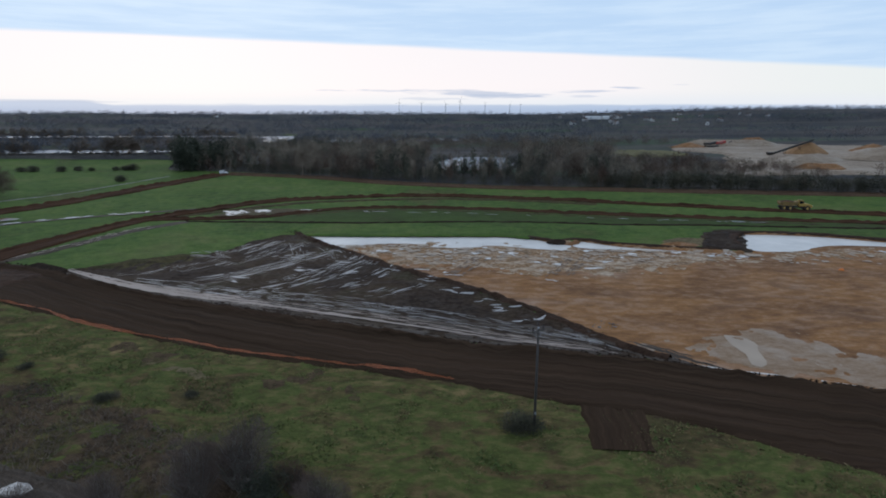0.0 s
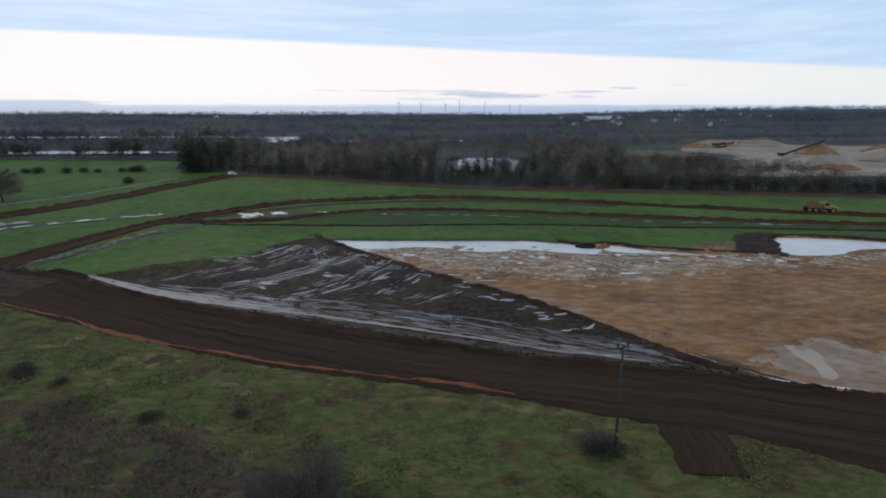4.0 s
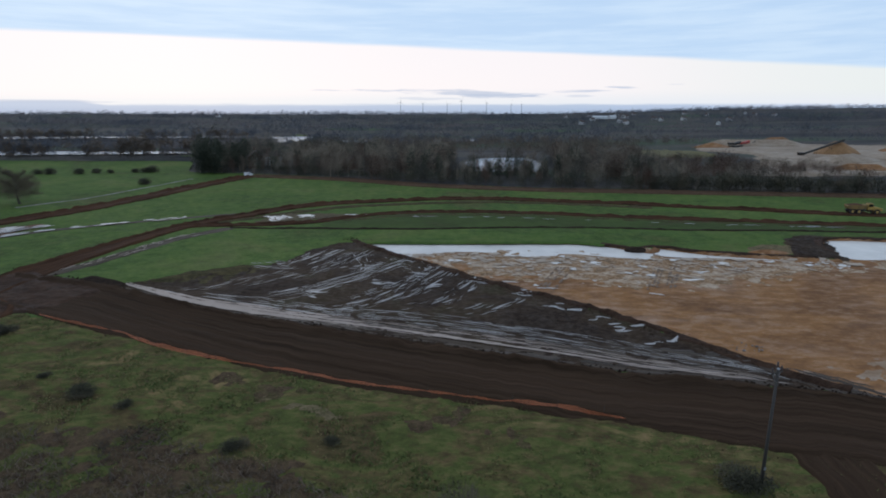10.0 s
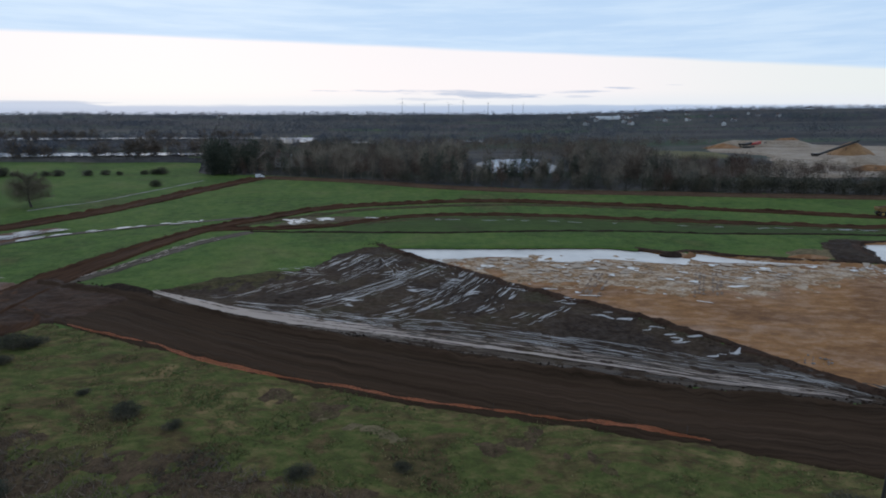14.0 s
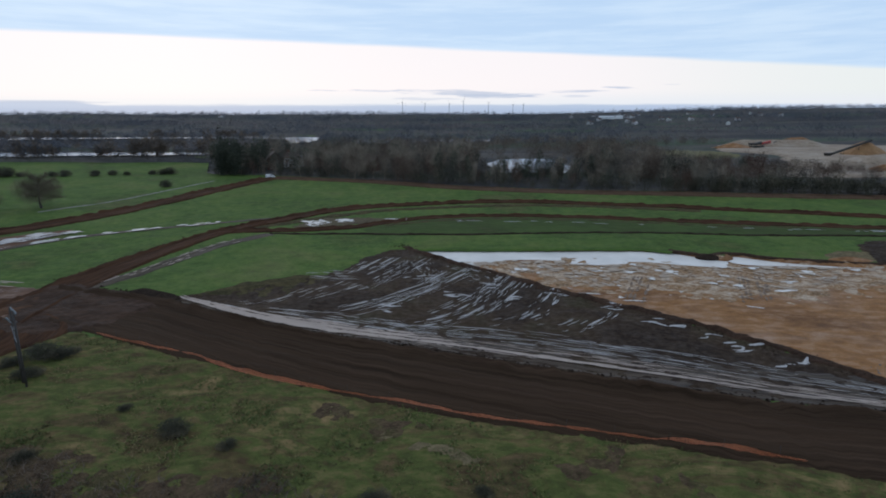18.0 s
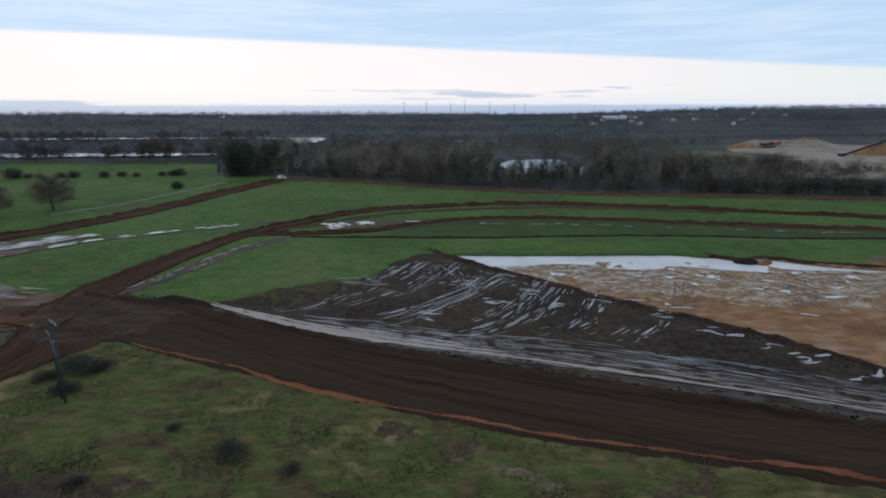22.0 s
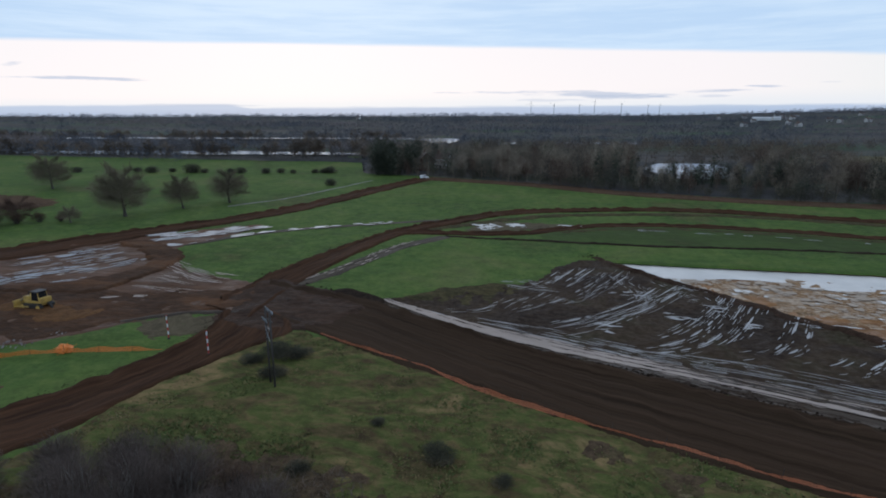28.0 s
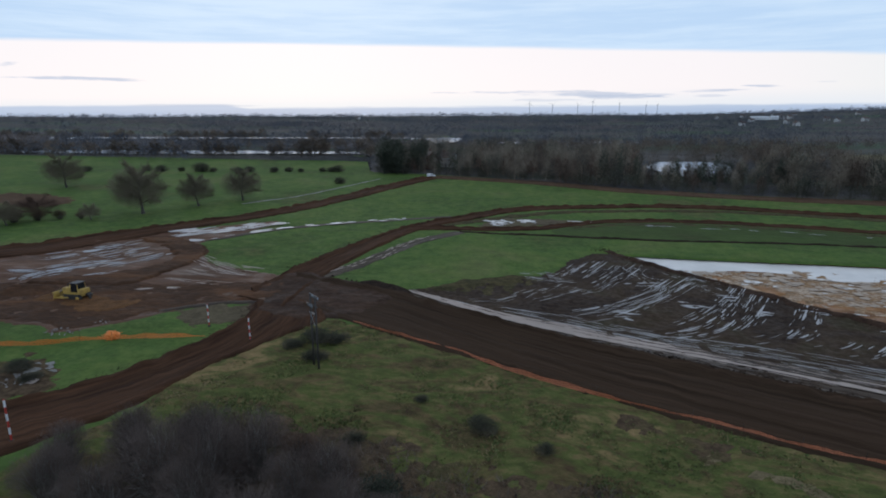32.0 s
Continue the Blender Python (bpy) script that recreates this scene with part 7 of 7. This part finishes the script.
def house(x, y, turn, size, wall, label, name="house", group="", z=None):
    w, d, h = size
    p = thing(name, x, y, z=float(land(np.array([x]), np.array([y]))[0]) if z is None else z, turn=turn, label=label, category="house", group=group)
    part("wall", prism(((-d / 2, 0), (-d / 2, h), (0, h + d * 0.42), (d / 2, h), (d / 2, 0)), w, bevel=0.0), wall, p)
    for s in (-1, 1):
        part("roof", block((d * 0.68, w + 0.6, 0.18), (s * d * 0.27, 0, h + d * 0.2 + 0.12), (0, s * 40, 0), 0.02), TILE, p)
    ch = part("chimney", block((0.7, 0.9, 1.6), (0, w * 0.36, h + d * 0.42 + 0.5), bevel=0.04), BRICK, p)
    part("chimney_pot", tube(0.16, 0.13, 0.5, (0, w * 0.36, h + d * 0.42 + 1.3), sides_n=8), BRICK, ch)
    for s in (-1, 1):
        for k in (-1, 1):
            for level in (0.3, 0.74):
                win = part("window", block((0.08, 1.2, 1.1), (s * d / 2, k * w * 0.27, h * level), bevel=0.0), WHITE, p)
                part("pane", block((0.10, 1.0, 0.9), (s * (d / 2 + 0.02), k * w * 0.27, h * level), bevel=0.0), CAB_GLASS, win)
    part("door", block((0.08, 1.0, 2.0), (-d / 2, 0, 1.0), bevel=0.0), DARK_STEEL, p)
    return p


def turbine(x, y, z, hub, spin, turn):
    p = thing("wind_turbine", x, y, z, turn, "slender grey wind turbine on the skyline", "wind turbine", "wind turbines")
    part("tower", tube(0.8, 0.45, hub, sides_n=10), TURBINE_GREY, p, smooth=True)
    part("nacelle", block((1.1, 3.0, 1.1), (0, 0, hub + 0.3), bevel=0.2), TURBINE_GREY, p)
    part("rotor_hub", tube(0.6, 0.3, 0.9, (0, -1.4, hub + 0.3), (90, 0, 0), 10), TURBINE_GREY, p)
    for k in range(3):
        part("blade", block((0.55, 0.16, hub * 0.42), (0, 0, 0), bevel=0.04, taper=(0.3, 0.5)), TURBINE_GREY, p).matrix_basis = pose(0, -1.9, hub + 0.3, 0, spin + 120 * k, 0) @ pose(0, 0, hub * 0.21)


def heap(name, x, y, wide, deep, tall, mat, label, seed, turn=0.0, ridge=0.0):
    g = np.linspace(-1, 1, 41)
    gx, gy = np.meshgrid(g, g)
    r = np.hypot(np.maximum(0, np.abs(gx) - ridge) / (1 - ridge), gy)
    z = np.clip(1 - r, 0, 1)
    z = tall * (z - 0.08 * np.exp(-(r / 0.18) ** 2)) + 0.10 * tall * fbm(gx, gy, 3.0, seed) * (r < 1) - 0.4 * (r >= 0.98)
    v = np.stack([gx.ravel() * wide / 2, gy.ravel() * deep / 2, z.ravel()], 1)
    p = thing(name, x, y, turn=turn, z=float(ground_height(np.array([x]), np.array([y]))[0]) + (0.9 if math.hypot(x, y) > 230 else 0.0), label=label, category="heap")
    link_mesh("mound", v, grid_faces(41, 41), mat, p)
    return p


def conveyor(x, y, z, turn, length, rise):
    p = thing("conveyor", x, y, z, turn, "long dark sloping conveyor at the sand workings", "conveyor")
    tilt = math.degrees(math.atan2(rise, length))
    span = math.hypot(length, rise)
    part("belt", block((span, 0.9, 0.16), (length / 2, 0, rise / 2 + 1.0), (0, -tilt, 0), 0.02), DARK_STEEL, p)
    for s in (-1, 1):
        part("side_truss", block((span, 0.08, 0.9), (length / 2, s * 0.6, rise / 2 + 0.75), (0, -tilt, 0), 0.02), DARK_STEEL, p)
    for q in (0.35, 0.7):
        for s in (-1, 1):
            part("leg", tube(0.12, 0.12, rise * q + 1.0, (length * q, s * 0.8, -0.2), sides_n=6), DARK_STEEL, p)
    part("hopper", block((2.4, 2.0, 1.6), (0.2, 0, 1.3), bevel=0.05, taper=(1.4, 1.4)), DARK_STEEL, p)
    part("head_drum", tube(0.4, 0.4, 1.1, (length, 0.55, rise + 1.0), (90, 0, 0), 12), DARK_STEEL, p)


def screener(x, y, turn, mat, label):
    p = thing("screening_plant", x, y, float(land(np.array([x]), np.array([y]))[0]) + 0.8, turn, label, "machine")
    part("chassis", block((9, 2.4, 0.7), (0, 0, 0.9), bevel=0.08), DARK_STEEL, p)
    part("screen_box", block((4.5, 2.4, 1.5), (0.5, 0, 2.8), (0, -14, 0), 0.06), mat, p)
    part("feed_hopper", block((3.2, 2.6, 1.4), (-3.4, 0, 2.4), bevel=0.06, taper=(1.2, 1.15)), mat, p)
    part("tail_belt", block((5.5, 0.9, 0.2), (5.6, 0, 2.6), (0, -24, 0), 0.02), DARK_STEEL, p)
    for s in (-1, 1):
        part("track", prism(((-2.0, 0), (2.0, 0), (2.3, 0.4), (2.0, 0.8), (-2.0, 0.8), (-2.3, 0.4)), 0.5, (0, s * 1.0, 0), 0.03), DARK_STEEL, p)


utility_pole()
h_pole()
striped_rod(-93.0, 79.8, 3.0, "red and white striped post on grass beside the track")
striped_rod(-84.9, 76.3, 2.9, "red and white striped post on the track's edge")
striped_rod(-93.5, 51.4, 3.9, "red and white striped post at the thicket's edge")
net_fence("netting_fence", ((-74.2, 84.9), (-68, 81.6), (-59.1, 77.6), (-51.6, 73.2), (-44.4, 70.0), (-34.9, 66.6), (-27, 63.6), (-19.4, 61.4), (-12, 59.4), (-5.4, 57.6), (1.2, 55.6)), 0.52, ORANGE_NET,
          "slack orange plastic netting fence along the haul road", 4.5, 3, 0.12)
net_fence("netting_fence", ((-121, 67), (-114, 68.8), (-109.3, 70.0), (-106.6, 71.6), (-102.6, 73.0), (-95.4, 74.9), (-91.2, 76.2)), 0.75, ORANGE_BRIGHT, "slack bright orange netting fence on green grass", 4.0, 8, 0.10)
crumpled_net(-102.8, 73.6)
crumpled_net(76.0, 102.4, 0.5)
dump_truck(105.6, 165.8, -12)
bulldozer(-121.6, 87.6, 176)
white_van()

# soil and sand heaps
heap("soil_heap", 26.5, 125.2, 5.5, 3.5, 0.9, SPOIL, "small dark soil heap on the pit's far edge", 5)
heap("sand_heap", 53, 121.5, 9, 4, 0.8, SAND, "low sand heap on the pit's far edge", 6)
heap("soil_heap", -75, 101.3, 11, 4, 1.0, SPOIL, "dark soil heap at the road junction", 7, -28, 0.4)
heap("soil_heap", -133, 89.5, 11, 7, 1.3, TRACK_FLAT, "orange-brown soil pushed up by the bulldozer", 9, 10, 0.3)
sheet("quarry_floor", spline(((122.3, 251.3), (210, 240), (330, 212), (470, 260), (400, 340), (262, 400), (240, 425), (173.1, 406.0), (154.7, 375.6), (164.0, 361.7), (172.0, 344.8), (160.5, 315.7), (140.0, 279.2), (122.3, 251.3)), 4.0), PALE_SAND, 2.5, 0.5, 0.25, 0.1, 2.0,
      "pale sand floor of the distant workings", "sand", height=lambda x, y: land(x, y) + 0.5, fall=0.5)
heap("sand_heap", 243, 306, 62, 46, 6.5, PALE_SAND, "broad pale sand heap at the distant workings", 11, 20, 0.3)
heap("sand_heap", 216, 336, 24, 24, 8.5, ORANGE_SAND, "steep orange sand cone under the conveyor", 12)
heap("sand_heap", 205, 404, 70, 20, 4.5, PALE_SAND, "long pale sand ridge at the distant workings", 13, -8, 0.6)
heap("sand_heap", 172, 396, 24, 16, 3.5, SAND, "brown sand heap at the distant workings", 14)
heap("sand_heap", 196, 300, 40, 26, 3.5, PALE_SAND, "low tan sand heap at the distant workings", 16, 30, 0.4)
heap("sand_heap", 262, 345, 26, 20, 5.0, SAND, "brown sand heap at the distant workings", 17)
heap("sand_heap", 226, 414, 30, 18, 5.0, SAND, "brown sand heap on the far side of the workings", 18, 0, 0.3)
heap("sand_heap", 176, 262, 22, 10, 2.5, SAND, "brown sand bank at the near side of the workings", 19, -20, 0.5)
heap("sand_heap", 330, 330, 50, 30, 5.0, PALE_SAND, "pale sand heap at the far end of the workings", 15, 0, 0.4)
conveyor(190.5, 329, 5.6, 8, 26.5, 8.0)
conveyor(286, 318, 5.6, 20, 14, 3.5)
screener(196, 399, 10, RED, "dark red screening plant among sand heaps")
screener(186, 392, 0, DARK_STEEL, "dark screening plant among sand heaps")


def rubble():
    rng = np.random.default_rng(13)
    for x, y, n, r, text in ((-111.2, 74.4, 34, 1.6, "pale broken stones at the edge of bare soil"), (-109.1, 78.8, 14, 0.7, "pale broken stones on bare soil"), (-103.4, 61.2, 30, 1.7, "pale rubble and wet chalk beside the track"), (22.5, 73.5, 24, 1.6, "pale stones at the foot of the pit bank")):
        pieces = []
        for k in range(n):
            a, q = rng.uniform(0, 6.28), r * math.sqrt(rng.random())
            s = rng.uniform(0.07, 0.22)
            shape = np.array(((1, 0, 0), (-1, 0.1, 0), (0, 1, 0.1), (0.1, -1, 0), (0, 0.1, 0.7), (0, 0, -0.7))) * s * rng.uniform(0.6, 1.3, (6, 1))
            pieces.append((shape + (1.5 * q * math.cos(a), q * math.sin(a), s * 0.4 + 0.15), ((0, 2, 4), (2, 1, 4), (1, 3, 4), (3, 0, 4), (2, 0, 5), (1, 2, 5), (3, 1, 5), (0, 3, 5))))
        v, f = gather(pieces)
        ob = tagged(link_mesh("rubble", v, f, RUBBLE, smooth=False), text, "rubble", kind="stuff")
        ob.matrix_basis = pose(x, y, float(ground_height(np.array([x]), np.array([y]))[0]))


rubble()

# buildings and turbines of the far country
house(-108.5, 292, 20, (11, 7.5, 5.2), BRICK, "red brick farmhouse among trees")
house(-101, 300, 70, (8, 6, 4.8), RENDER_WALL, "white-rendered house with a steep gable among trees")
house(-60, 286, 40, (8, 6, 4), BRICK, "brown brick house half hidden in the wood")


def village():
    rng = np.random.default_rng(55)
    first = house(300, 1000, 20, (6.5, 5, 3), RENDER_WALL, "small pale house of the far village", group="village houses")
    for k in range(20):
        r, a = rng.uniform(760, 1250), rng.uniform(0.20, 0.55)
        x, y = -20 + r * math.sin(a), r * math.cos(a)
        copy_thing(first, pose(x, y, float(land(np.array([x]), np.array([y]))[0]) + 2.5, 0, 0, rng.uniform(0, 180)))
    copy_thing(first, pose(-417, 1053, float(land(np.array([-417.0]), np.array([1053.0]))[0]) + 3, 0, 0, 60))
    for x, y, l in ((240, 915, 24), (262, 922, 10)):
        p = thing("shed", x, y, float(land(np.array([x]), np.array([y]))[0]) + 3.0, 5, "long low white shed beyond the village", "shed")
        part("wall", block((l, 8, 4), (0, 0, 2), bevel=0.05), WHITE, p)
        part("roof", prism(((-4.3, 0), (0, 1.2), (4.3, 0)), l + 0.6, (0, 0, 4), 0.0), WHITE, p).matrix_basis = pose(0, 0, 0, 0, 0, 90)


village()
for k, (x, y, tall, spin) in enumerate(((-116, 1518, 30, 10), (-58, 1530, 27, 50), (7, 1560, 26, 85), (46, 1580, 34, 20), (118, 1620, 30, 62), (196, 1690, 27, 5), (231, 1719, 28, 40))):
    turbine(x, y, 31.0, tall * 1.1, spin, 15 * k)

# far fields
for x, y, w, d, mat, text in ((128, 355, 24, 24, OLIVE, "olive-brown rough field beside the workings"), (480, 1090, 60, 60, FAR_GREEN, "far green field on the rise"), (100, 640, 46, 26, FAR_GREEN, "far green field beyond the lakes"),
                              (-110, 680, 40, 26, FAR_GREEN, "far pale green field"), (640, 1000, 80, 60, FAR_GREEN, "far green field on the wooded hill")):
    sheet("field", [(x + w * math.cos(a), y + d * math.sin(a)) for a in np.linspace(0, 2 * math.pi, 14, endpoint=False)], mat, max(2.0, w / 20), 0.3, 0.05, 0.05, 4.0, text, "field", height=lambda a, b: land(a, b) + 0.15 + np.hypot(a, b) / 1400, fall=0.25)
